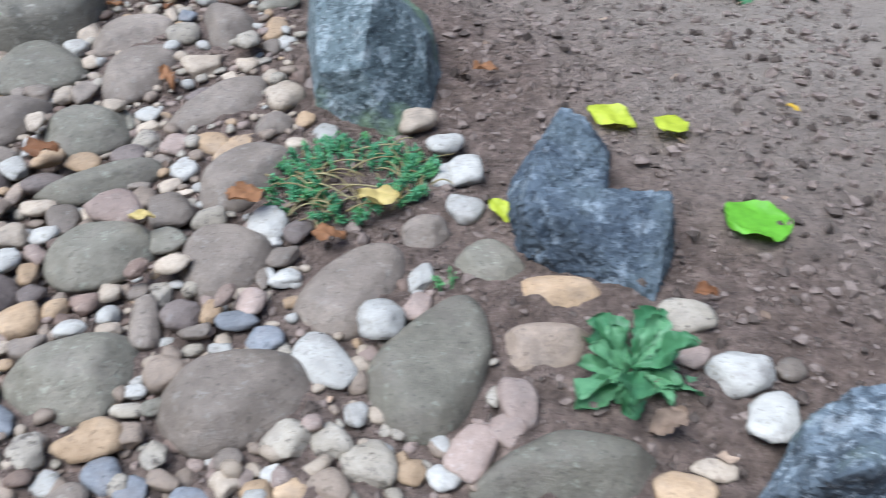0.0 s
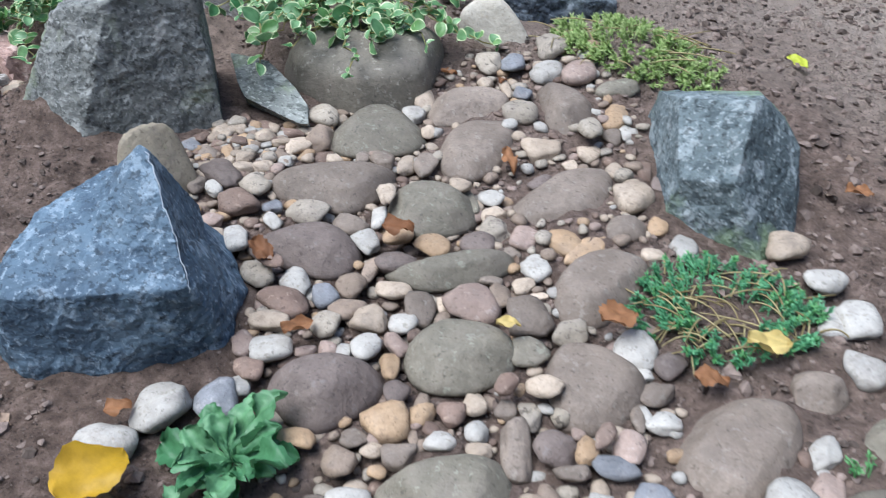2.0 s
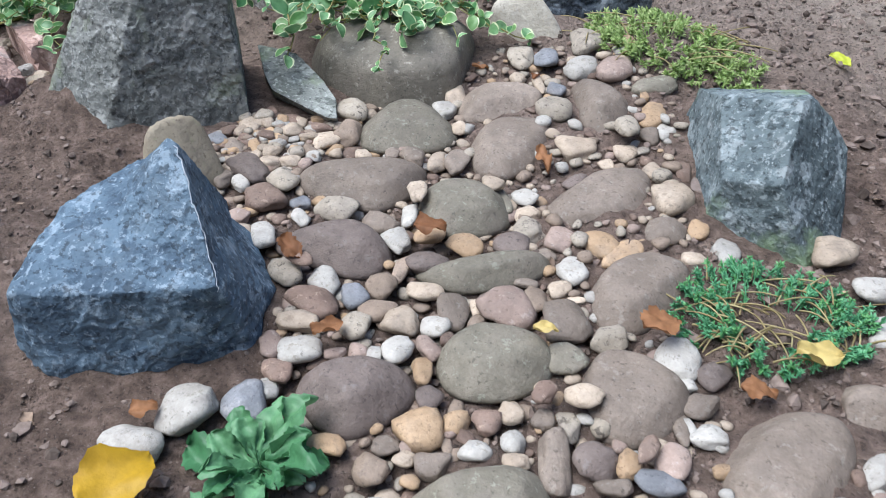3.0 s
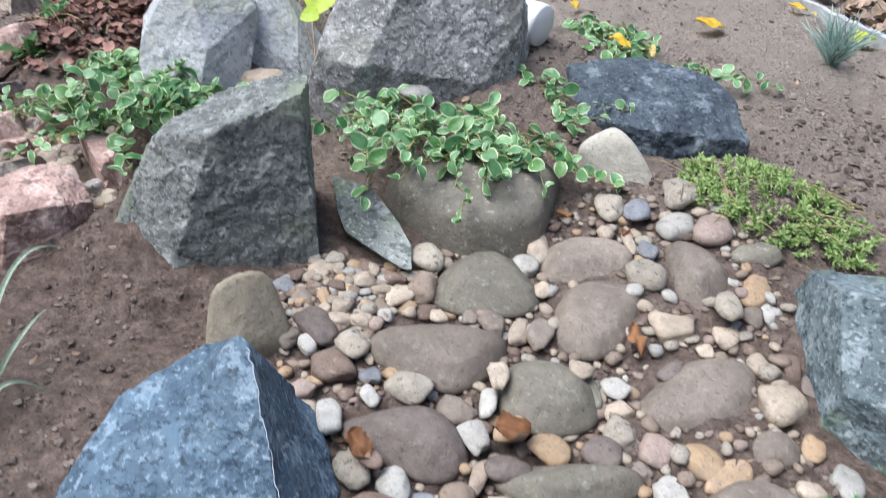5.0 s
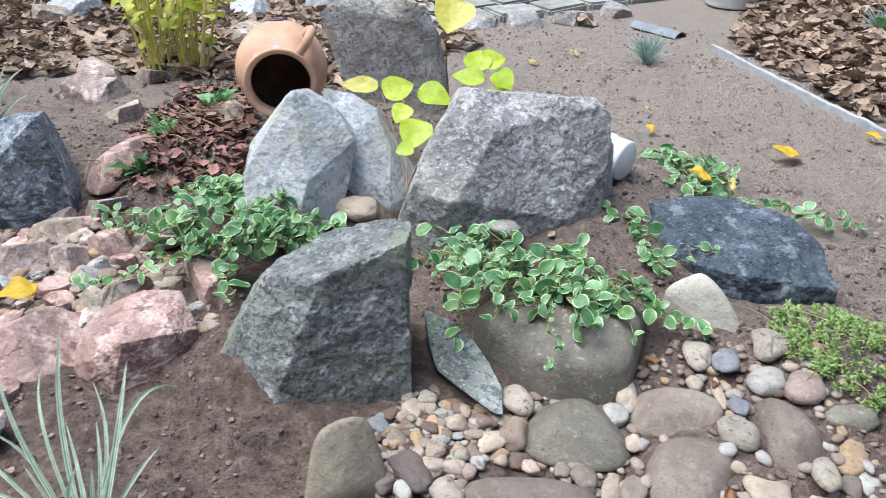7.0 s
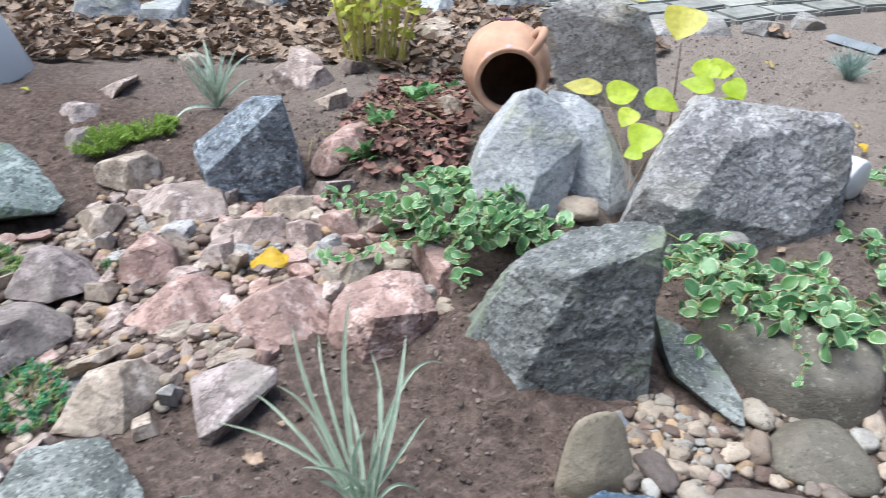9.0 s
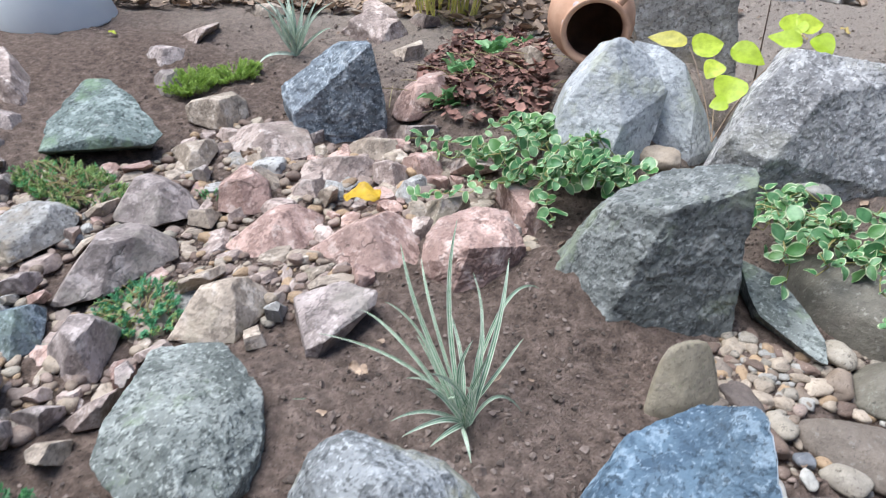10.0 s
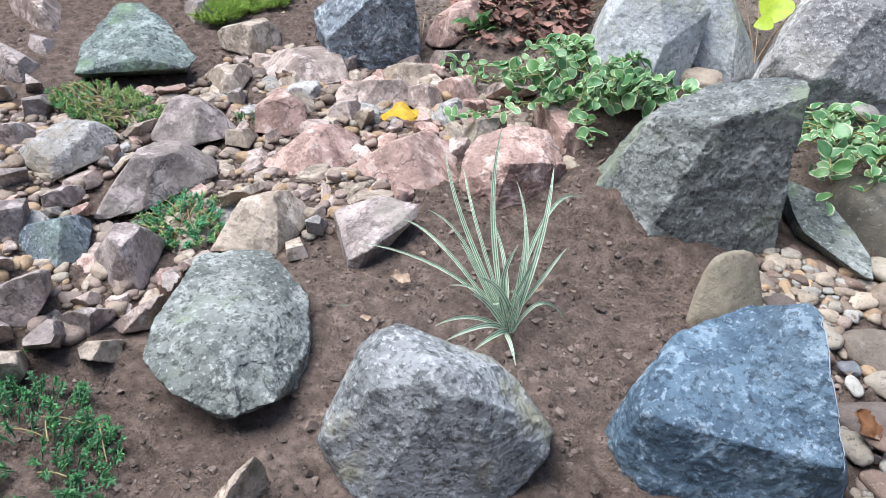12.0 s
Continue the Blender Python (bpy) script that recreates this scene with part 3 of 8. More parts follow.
# ---- the large rocks ----
boulder("blue_rock", "pointed blue-grey granite rock with a white quartz vein", -0.931, 0.836, 0.042, [(-98, -90, 0.104), (-56, 73, 0.104), (111, 15, 0.146), (51, 35, 0.111), (-52, -4, 0.12), (-66, 10, 0.114), (41, 28, 0.111), (155, 29, 0.143), (180, 13, 0.139), (30, 27, 0.115), (-147, 76, 0.121), (180, 0, 0.152), (111, 0, 0.162), (-128, -7, 0.176), (41, 0, 0.146), (-164, 37, 0.149), (-57, 0, 0.118), (-149, 13, 0.162), (17, 16, 0.129), (-69, 0, 0.124), (-110, 4, 0.166), (27, 72, 0.119), (-78, 10, 0.133), (13, 0, 0.143), (-139, 0, 0.174), (4, 9, 0.141), (-113, 0, 0.17), (-62, 60, 0.117), (-30, 0, 0.143)], "blue", 70, 0.038, 3, more=[(0.030, 0.043, 0.062, [(29, 15, 0.047), (-128, -49, 0.063), (-112, -46, 0.064), (-90, 47, 0.073), (121, -41, 0.082), (-172, 12, 0.085), (-67, -41, 0.091), (92, 25, 0.082), (127, -13, 0.085), (-148, 48, 0.085), (19, 0, 0.069), (40, 0, 0.066), (-172, 47, 0.093), (-169, 22, 0.087), (-129, 52, 0.084), (64, 25, 0.074)])])
boulder("right_rock", "slate-blue angular rock with a flat upper face", -0.155, 1.360, 0.030, [(22, 48, 0.130), (8, 35, 0.126), (-7, 14, 0.124), (107, 67, 0.120), (28, 45, 0.140), (7, 13, 0.140), (-166, -5, 0.104), (-139, 50, 0.102), (-34, 35, 0.111), (-118, 8, 0.127), (-169, 10, 0.088), (0, -90, 0.087), (54, 18, 0.190), (89, 18, 0.170), (124, 18, 0.190)], "teal", 68, 0.03, 4)
boulder("wedge_rock", "dark slate rock with a stepped upper edge", 0.165, 0.981, 0.020, [(-20, -11, 0.06), (0, -90, 0.081), (138, 14, 0.07), (-37, 62, 0.07), (163, 30, 0.067), (-48, 36, 0.08), (-174, 0, 0.084), (140, 0, 0.073), (-13, 0, 0.065), (-124, -3, 0.145), (5, 31, 0.083), (148, -55, 0.093), (-30, 0, 0.07), (46, 37, 0.116), (176, 10, 0.073), (-41, 70, 0.075), (81, 43, 0.117), (172, 21, 0.071), (-10, 9, 0.069), (173, 0, 0.075), (-118, 0, 0.149), (46, 0, 0.16), (-24, 54, 0.074)], "dark_slate", 60, 0.085, 5, more=[(0.044, -0.122, -0.010, [(115, -10, 0.061), (115, -90, 0.07), (-72, 57, 0.048), (14, -4, 0.099), (106, 0, 0.065), (-113, 19, 0.053), (-67, 75, 0.061), (-113, 0, 0.06), (84, 24, 0.084), (-7, -73, 0.086), (-27, 0, 0.089), (103, 6, 0.068), (-29, 22, 0.081), (-127, 14, 0.063), (89, 50, 0.086), (-70, 63, 0.052), (-140, 18, 0.079), (-127, 0, 0.067), (6, 0, 0.098), (26, 0, 0.108), (165, 0, 0.111), (-17, 17, 0.091)])])
boulder("corner_rock", "dark blue-grey rock at the edge of the bed", 0.415, 0.523, 0.023, [(0, -90, 0.084), (112, -5, 0.048), (-74, 4, 0.062), (-6, 22, 0.085), (-60, 22, 0.069), (-120, -5, 0.088), (108, 0, 0.049), (152, 21, 0.063), (20, 40, 0.089), (20, 81, 0.085), (106, 7, 0.051), (-6, 0, 0.103), (98, 19, 0.061), (128, 60, 0.074), (144, 37, 0.063), (-105, -1, 0.082), (141, 0, 0.06), (-142, 0, 0.103), (-100, 0, 0.08)], "slate", 48, 0.097, 6)
boulder("standing_rock", "tall upright grey rock with green lichen", -1.200, 1.385, 0.110, [(-159, 10, 0.247), (14, 5, 0.114), (-152, 30, 0.197), (-161, 41, 0.187), (31, -2, 0.094), (-98, 27, 0.158), (-48, 12, 0.104), (-152, 74, 0.152), (0, -90, 0.126), (84, 18, 0.134), (119, 18, 0.120), (154, 18, 0.134)], "grey", 68, 0.05, 7)
boulder("upper_rock", "broad grey granite rock with an uneven face", -1.110, 1.990, 0.200, [(-164, 26, 0.215), (107, 71, 0.170), (-168, 16, 0.216), (103, 72, 0.170), (8, 8, 0.212), (4, -1, 0.209), (-47, 22, 0.128), (-52, 50, 0.159), (-80, 37, 0.180), (-159, 32, 0.220), (-55, -4, 0.164), (-32, 6, 0.166), (-6, -1, 0.206), (-94, -3, 0.255), (0, -90, 0.171), (71, 18, 0.157), (106, 18, 0.140), (141, 18, 0.157)], "granite", 52, 0.04, 8)
boulder("pale_slab", "pale grey split rock slab leaning beside the jug", -1.600, 1.830, 0.170, [(-144, 15, 0.153), (-157, 39, 0.143), (55, 44, 0.144), (51, 37, 0.136), (35, 2, 0.110), (27, -15, 0.099), (-155, 16, 0.144), (-162, 31, 0.142), (160, 66, 0.174), (55, 55, 0.154), (37, 30, 0.133), (21, -7, 0.112), (-79, 31, 0.164), (-29, 35, 0.150), (-132, 37, 0.160), (43, 63, 0.166), (-11, 44, 0.157), (-18, 11, 0.145), (0, -90, 0.102), (87, 18, 0.134), (122, 18, 0.120), (157, 18, 0.134)], "pale", 52, 0.018, 9, more=[(0.118, 0.09, -0.015, [(178, -24, 0.064), (-113, -86, 0.127), (67, 21, 0.089), (-29, 40, 0.059), (-4, 27, 0.066), (-62, 17, 0.093), (-62, -82, 0.132), (107, 16, 0.106), (-142, 1, 0.105), (-58, 60, 0.099), (86, 22, 0.097), (11, 33, 0.07), (-38, 54, 0.079), (129, 0, 0.108), (-7, 0, 0.108), (-62, 0, 0.116), (67, 0, 0.126)])])
boulder("dark_slab", "flat dark slate-grey rock on the slope", -0.596, 2.056, 0.040, [(-90, 82, 0.085), (-62, -80, 0.089), (-146, -64, 0.093), (-121, -80, 0.084), (83, 22, 0.139), (113, 37, 0.153), (-57, 67, 0.111), (-175, -37, 0.153), (12, -8, 0.193), (-62, -12, 0.177), (72, 32, 0.137), (-121, -90, 0.101), (33, 31, 0.158), (-153, -59, 0.104), (83, 0, 0.166), (-115, -6, 0.164), (22, 18, 0.175), (-69, 13, 0.171), (17, 0, 0.188), (-130, 51, 0.141), (-67, 0, 0.174), (149, 0, 0.209), (-118, 0, 0.167), (-157, 0, 0.186), (-142, 0, 0.174), (-137, 40, 0.16), (-94, 0, 0.181)], "dark_slate", 60, 0.061, 10)
boulder("cream_boulder", "small cream-coloured rounded boulder", -0.621, 1.797, 0.027, [(-134, -76, 0.08), (-93, 22, 0.063), (132, 21, 0.064), (33, 28, 0.056), (48, 34, 0.057), (-40, -77, 0.085), (-115, -7, 0.065), (145, 6, 0.064), (-90, -82, 0.082), (90, 28, 0.064), (19, 0, 0.063), (147, 0, 0.066), (-86, 21, 0.065), (-110, 0, 0.06), (-118, 65, 0.1), (-83, 0, 0.073), (90, 0, 0.087), (-56, 32, 0.087), (-168, 0, 0.095)], "cream", 12, 0.04, 11)
boulder("rear_rock", "blocky grey rock behind the jug", -1.657, 2.309, 0.239, [(63, 68, 0.229), (35, 29, 0.205), (28, 7, 0.186), (-169, 50, 0.252), (159, 74, 0.240), (21, 8, 0.172), (-148, -18, 0.114), (-66, 8, 0.026), (-61, 34, 0.101), (0, -90, 0.214), (82, 18, 0.190), (117, 18, 0.170), (152, 18, 0.190)], "weathered", 52, 0.05, 12)
boulder("round_boulder", "rounded grey-brown boulder under trailing periwinkle", -0.870, 1.610, 0.030, [(-167, 20, 0.173), (159, 52, 0.121), (117, 62, 0.084), (69, 57, 0.116), (19, 14, 0.184), (2, 4, 0.163), (-143, 14, 0.153), (-87, 78, 0.082), (-113, 67, 0.090), (-8, 74, 0.110), (-65, 14, 0.176), (-110, 11, 0.145), (-101, 14, 0.150), (-74, 14, 0.171), (0, -90, 0.061), (72, 18, 0.183), (107, 18, 0.164), (142, 18, 0.183)], "dark_sand", 9, 0.02, 13)
boulder("leaning_slab", "narrow grey slab leaning on the boulder", -1.004, 1.431, 0.029, [(87, 51, 0.078), (80, 48, 0.071), (48, 28, 0.045), (41, 21, 0.048), (24, 2, 0.072), (-86, -46, 0.070), (-113, -37, 0.038), (-114, -37, 0.037), (-140, -14, 0.047), (-148, -4, 0.057), (-44, 81, 0.015), (136, -81, 0.028)], "green", 56, 0.035, 14)
boulder("olive_stone", "upright olive-brown rounded stone", -1.061, 1.114, 0.024, [(173, -10, 0.049), (62, -90, 0.091), (62, -4, 0.059), (-80, 26, 0.051), (160, 6, 0.044), (-17, 30, 0.033), (162, 0, 0.044), (148, 14, 0.05), (-46, -38, 0.076), (-38, 39, 0.041), (-29, 0, 0.042), (136, 17, 0.056), (-67, 0, 0.054), (-155, 10, 0.065), (73, 0, 0.063), (85, 8, 0.066), (-164, 0, 0.062), (50, 0, 0.062)], "sand", 11, 0.02, 15)
boulder("round_green_rock", "grey-green rock slab with lichen lying on the soil", -1.605, 0.499, 0.021, [(97, -53, 0.076), (-117, -30, 0.096), (109, 82, 0.066), (180, -90, 0.082), (-146, 81, 0.068), (-26, -48, 0.099), (151, -28, 0.148), (78, 79, 0.065), (-76, -28, 0.115), (87, -46, 0.081), (24, 67, 0.076), (-146, 2, 0.116), (65, 66, 0.076), (-97, -25, 0.108), (-138, -5, 0.111), (-17, -44, 0.104), (37, 46, 0.087), (37, 80, 0.067), (-110, 72, 0.08), (28, 0, 0.117), (-2, -39, 0.11), (46, 0, 0.112), (-59, 41, 0.138), (-97, 65, 0.093), (-37, 47, 0.134)], "green", 44, 0.055, 16)
boulder("front_rock", "grey-green rock with a faceted top on the soil", -1.235, 0.540, 0.060, [(-147, 16, 0.141), (-154, 22, 0.136), (100, 44, 0.119), (76, 35, 0.125), (64, 29, 0.131), (22, -4, 0.151), (2, -19, 0.132), (-101, -20, 0.131), (-113, -12, 0.139), (-49, 11, 0.061), (86, 61, 0.115), (-31, 15, 0.080), (-66, 20, 0.071), (41, 51, 0.117), (-142, 33, 0.134), (-10, 28, 0.108), (-101, -11, 0.128), (-152, 77, 0.129), (110, 73, 0.126), (-152, 50, 0.141), (-86, 53, 0.115), (-101, 36, 0.115), (-45, 45, 0.108), (0, -90, 0.120), (95, 18, 0.134), (130, 18, 0.120), (165, 18, 0.134)], "bluegrey", 56, 0.035, 17)
boulder("dark_wedge", "pointed blue-grey rock at the back of the bed", -2.350, 1.640, 0.060, [(-157, 52, 0.158), (52, 13, 0.075), (51, 11, 0.072), (-122, -10, 0.206), (134, 74, 0.162), (46, 12, 0.087), (41, 0, 0.095), (-103, 41, 0.179), (-53, 3, 0.170), (0, -90, 0.118), (136, 18, 0.120), (171, 18, 0.134)], "steel", 60, 0.05, 18)
boulder("pink_rock", "blocky reddish-pink granite rock behind the sedge", -1.576, 1.210, 0.020, [(-175, -14, 0.082), (180, -90, 0.081), (-154, -68, 0.086), (59, -3, 0.094), (48, 83, 0.081), (50, -10, 0.094), (-154, 80, 0.085), (113, -6, 0.105), (-41, 6, 0.09), (33, 57, 0.092), (-85, 17, 0.105), (-135, 70, 0.091), (-105, 37, 0.106), (-3, 9, 0.088), (132, 6, 0.1), (153, 6, 0.094), (-31, 11, 0.091), (32, -75, 0.093), (-41, 0, 0.092), (-92, 0, 0.114), (159, 0, 0.093), (124, 0, 0.101), (0, 0, 0.09), (-145, 0, 0.115), (8, 0, 0.094)], "pink", 60, 0.05, 28)
boulder("flat_slab", "flat triangular grey-brown stone tilted on the soil", -1.681, 0.865, 0.000, [(14, -37, 0.042), (2, -22, 0.051), (143, -1, 0.062), (-122, 76, 0.041), (-124, 0, 0.052), (-143, 84, 0.048), (2, -75, 0.057), (94, 0, 0.083), (100, 7, 0.082), (-116, 55, 0.048), (-130, -39, 0.064), (-156, -60, 0.065), (46, -25, 0.07), (161, -48, 0.073), (-26, 76, 0.06), (0, -90, 0.061), (-61, 0, 0.095), (-2, 41, 0.08), (-112, 50, 0.052), (137, 0, 0.067), (-123, 13, 0.055)], "greybrown", 60, 0.03, 29)
boulder("green_wedge", "grey-green pointed rock with a dark undercut edge", -2.763, 1.027, 0.031, [(-39, -61, 0.061), (-85, 74, 0.061), (95, -5, 0.124), (-85, -90, 0.092), (17, 72, 0.079), (-152, 17, 0.12), (-127, -2, 0.117), (-1, 79, 0.07), (-47, 81, 0.065), (90, -1, 0.122), (81, 2, 0.125), (-114, 63, 0.076), (-148, 3, 0.12), (31, -46, 0.137), (133, 21, 0.183), (105, 0, 0.145), (-43, 21, 0.143), (-34, 20, 0.151), (-141, 0, 0.12)], "moss", 52, 0.04, 19)
boulder("edge_stone", "small pale angular stone at the edge", -1.382, 0.334, 0.008, [(-49, -14, 0.023), (78, -7, 0.026), (169, 22, 0.017), (169, 0, 0.022), (-3, 7, 0.023), (-11, 0, 0.022), (-88, 0, 0.032), (169, -90, 0.07), (97, 0, 0.025), (-135, 33, 0.031), (175, 25, 0.019), (110, 10, 0.026), (22, 0, 0.029), (-48, 53, 0.055)], "tan", 48, 0.097, 20)

# ---- broken stones of the upper bed ----
stone(-3.330, 1.049, 0.026, [(-171, 73, 0.096), (74, 24, 0.062), (60, 26, 0.051), (60, -19, 0.077), (-55, 21, 0.104), (-55, -69, 0.073), (-96, 14, 0.041), (-96, -39, 0.058), (-110, -4, 0.064), (6, 80, 0.062), (158, 15, 0.242), (0, -90, 0.046)], "pinkgrey", 101)
stone(-3.036, 0.918, 0.011, [(-119, 21, 0.036), (100, 58, 0.029), (67, -2, 0.031), (39, 29, 0.018), (39, -53, 0.029), (-71, 35, 0.018), (-71, -61, 0.028), (52, 80, 0.025), (158, 15, 0.077), (0, -90, 0.031)], "greybrown", 102)
stone(-2.961, 0.797, 0.016, [(-126, 40, 0.053), (89, 44, 0.037), (86, 39, 0.038), (32, 21, 0.051), (32, -58, 0.049), (-70, 21, 0.041), (-70, -59, 0.043), (-103, 28, 0.030), (-103, -14, 0.048), (33, 80, 0.037), (160, 15, 0.116), (0, -90, 0.036)], "greybrown", 103)
stone(-2.804, 0.773, 0.011, [(87, 38, 0.015), (58, -14, 0.016), (58, -25, 0.018), (-35, -36, 0.016), (-35, -68, 0.017), (-115, 11, 0.017), (-72, 80, 0.025), (159, 15, 0.047), (0, -90, 0.031)], "greybrown", 104)
stone(-2.667, 0.721, 0.012, [(160, 68, 0.027), (64, 28, 0.019), (64, -10, 0.032), (36, -14, 0.018), (36, -52, 0.022), (-15, 9, 0.018), (-15, -67, 0.023), (-113, 9, 0.036), (29, 80, 0.028), (159, 15, 0.046), (0, -90, 0.032)], "greybrown", 105)
stone(-2.814, 0.699, 0.011, [(118, 62, 0.019), (60, 16, 0.017), (60, -25, 0.026), (-41, -16, 0.016), (-41, -66, 0.019), (-115, 16, 0.026), (-174, 80, 0.025), (161, 15, 0.022), (0, -90, 0.031)], "tan", 106)
stone(-2.557, 0.606, 0.015, [(144, 66, 0.029), (64, 30, 0.027), (42, 19, 0.022), (42, -46, 0.034), (-53, 15, 0.023), (-53, -60, 0.030), (-114, 16, 0.053), (161, 15, 0.034), (0, -90, 0.035)], "greybrown", 107)
stone(-2.424, 0.673, 0.015, [(-150, 54, 0.055), (-179, 64, 0.052), (120, 61, 0.052), (92, 44, 0.066), (59, 31, 0.064), (59, -12, 0.088), (43, 35, 0.052), (43, -38, 0.071), (5, 33, 0.054), (5, -60, 0.054), (-87, 25, 0.082), (-87, -37, 0.090), (-103, 26, 0.082), (-103, -11, 0.103), (-46, 80, 0.034), (158, 15, 0.080), (0, -90, 0.035)], "weathered", 108)
stone(-2.336, 0.717, 0.008, [(-124, 19, 0.017), (158, 64, 0.015), (67, 4, 0.018), (35, -17, 0.012), (35, -45, 0.015), (-93, 0, 0.012), (-93, -35, 0.017), (115, 80, 0.018), (156, 15, 0.020), (0, -90, 0.028)], "pinkgrey", 109)
stone(-2.387, 0.819, 0.008, [(-153, 52, 0.017), (172, 64, 0.014), (61, -1, 0.040), (21, 2, 0.012), (21, -54, 0.017), (-39, -10, 0.012), (-39, -64, 0.015), (-88, 30, 0.019), (-88, -45, 0.029), (-80, 80, 0.018), (153, 15, 0.037), (0, -90, 0.028)], "tan", 110)
stone(-2.314, 0.919, 0.018, [(-136, 34, 0.064), (174, 65, 0.063), (104, 58, 0.055), (82, 42, 0.053), (73, 30, 0.062), (30, 50, 0.038), (30, -42, 0.079), (-15, 40, 0.043), (-15, -62, 0.055), (-66, 49, 0.032), (-66, -58, 0.059), (-115, -5, 0.096), (54, 80, 0.043), (149, 15, 0.092), (0, -90, 0.038)], "greybrown", 111)
stone(-2.272, 0.708, 0.008, [(-141, 41, 0.010), (-177, 60, 0.012), (61, -6, 0.024), (11, -40, 0.008), (11, -57, 0.010), (-102, 29, 0.015), (-102, -22, 0.027), (-143, 80, 0.018), (155, 15, 0.028), (0, -90, 0.028)], "tan", 112)
stone(-2.148, 0.700, 0.021, [(-137, 36, 0.056), (-140, 38, 0.053), (178, 61, 0.064), (113, 58, 0.080), (90, 44, 0.094), (52, 46, 0.066), (52, -12, 0.123), (2, 31, 0.034), (2, -56, 0.052), (-26, 45, 0.038), (-26, -59, 0.062), (126, 80, 0.049), (153, 15, 0.111), (0, -90, 0.041)], "greybrown", 113)
stone(-2.179, 0.954, 0.008, [(139, 64, 0.019), (34, 34, 0.014), (34, -35, 0.027), (-67, 34, 0.013), (-67, -58, 0.022), (-127, 8, 0.034), (-68, 80, 0.018), (146, 15, 0.023), (0, -90, 0.028)], "tan", 114)
stone(-2.176, 1.073, 0.020, [(-156, 48, 0.053), (76, 43, 0.054), (53, 6, 0.056), (-28, 36, 0.032), (-28, -63, 0.047), (-68, 29, 0.032), (-68, -59, 0.046), (-129, 7, 0.057), (-107, 80, 0.046), (143, 15, 0.107), (0, -90, 0.040)], "pink", 115)
stone(-2.366, 1.306, 0.015, [(147, 69, 0.055), (84, 57, 0.075), (54, 17, 0.109), (-9, 57, 0.040), (-9, -63, 0.063), (-24, 58, 0.033), (-24, -65, 0.056), (-72, 52, 0.034), (-72, -62, 0.053), (-110, 48, 0.038), (-110, -35, 0.073), (-119, 55, 0.035), (53, 80, 0.034), (141, 15, 0.111), (0, -90, 0.035)], "pinkgrey", 116)
stone(-2.330, 1.242, 0.009, [(167, 65, 0.028), (66, 31, 0.022), (34, 30, 0.018), (34, -33, 0.031), (-81, 28, 0.016), (-81, -59, 0.024), (-130, 6, 0.027), (34, 80, 0.022), (141, 15, 0.048), (0, -90, 0.029)], "tan", 117)
stone(-2.640, 1.347, 0.021, [(-150, 52, 0.067), (172, 69, 0.048), (74, 47, 0.072), (53, 3, 0.083), (18, 24, 0.053), (18, -56, 0.059), (-47, 14, 0.060), (-47, -68, 0.049), (-82, 20, 0.043), (-82, -61, 0.049), (-122, -5, 0.082), (133, 80, 0.049), (144, 15, 0.095), (0, -90, 0.041)], "tan", 118)
stone(-2.476, 1.152, 0.012, [(-173, 62, 0.034), (155, 68, 0.029), (36, 28, 0.027), (36, -38, 0.041), (-24, 32, 0.048), (-24, -66, 0.041), (-108, 26, 0.034), (-108, -31, 0.047), (30, 80, 0.028), (146, 15, 0.051), (0, -90, 0.032)], "tan", 119)
stone(-2.366, 1.087, 0.008, [(-172, 60, 0.018), (68, 26, 0.020), (43, 16, 0.013), (43, -25, 0.020), (-72, 7, 0.012), (-72, -60, 0.017), (-121, -6, 0.022), (99, 80, 0.018), (146, 15, 0.034), (0, -90, 0.028)], "greybrown", 120)
stone(-1.977, 1.013, 0.018, [(-162, 47, 0.053), (-175, 55, 0.054), (132, 63, 0.060), (32, 47, 0.031), (32, -26, 0.072), (-20, 49, 0.032), (-20, -58, 0.059), (-55, 49, 0.038), (-55, -59, 0.063), (-94, 54, 0.038), (-94, -44, 0.086), (147, 80, 0.043), (140, 15, 0.082), (0, -90, 0.038)], "pink", 121)
stone(-1.770, 1.093, 0.022, [(-175, 50, 0.067), (168, 58, 0.065), (43, 8, 0.097), (33, 53, 0.036), (33, -10, 0.097), (-6, 50, 0.041), (-6, -49, 0.082), (-67, 44, 0.037), (-67, -57, 0.064), (-82, 43, 0.037), (-82, -53, 0.067), (-113, 51, 0.059), (132, 15, 0.119), (0, -90, 0.042)], "pink", 122)
stone(-2.110, 1.331, 0.015, [(152, 66, 0.034), (132, 67, 0.033), (36, 42, 0.060), (36, -13, 0.098), (-15, 40, 0.026), (-15, -61, 0.040), (-40, 34, 0.022), (-40, -65, 0.033), (-75, 46, 0.024), (-75, -61, 0.042), (-119, 43, 0.055), (-119, -26, 0.092), (-4, 80, 0.034), (135, 15, 0.038), (0, -90, 0.035)], "pinkgrey", 123)
stone(-2.084, 1.202, 0.013, [(-160, 46, 0.032), (139, 65, 0.028), (25, 29, 0.021), (25, -37, 0.037), (-61, 36, 0.025), (-61, -62, 0.035), (-127, 29, 0.035), (-127, -9, 0.051), (41, 80, 0.031), (137, 15, 0.033), (0, -90, 0.033)], "pinkgrey", 124)
stone(-2.034, 1.214, 0.012, [(-140, 12, 0.022), (-177, 55, 0.019), (89, 56, 0.026), (42, -7, 0.022), (7, -22, 0.018), (7, -52, 0.020), (-98, 15, 0.019), (-98, -49, 0.028), (-153, 80, 0.028), (136, 15, 0.026), (0, -90, 0.032)], "tan", 125)
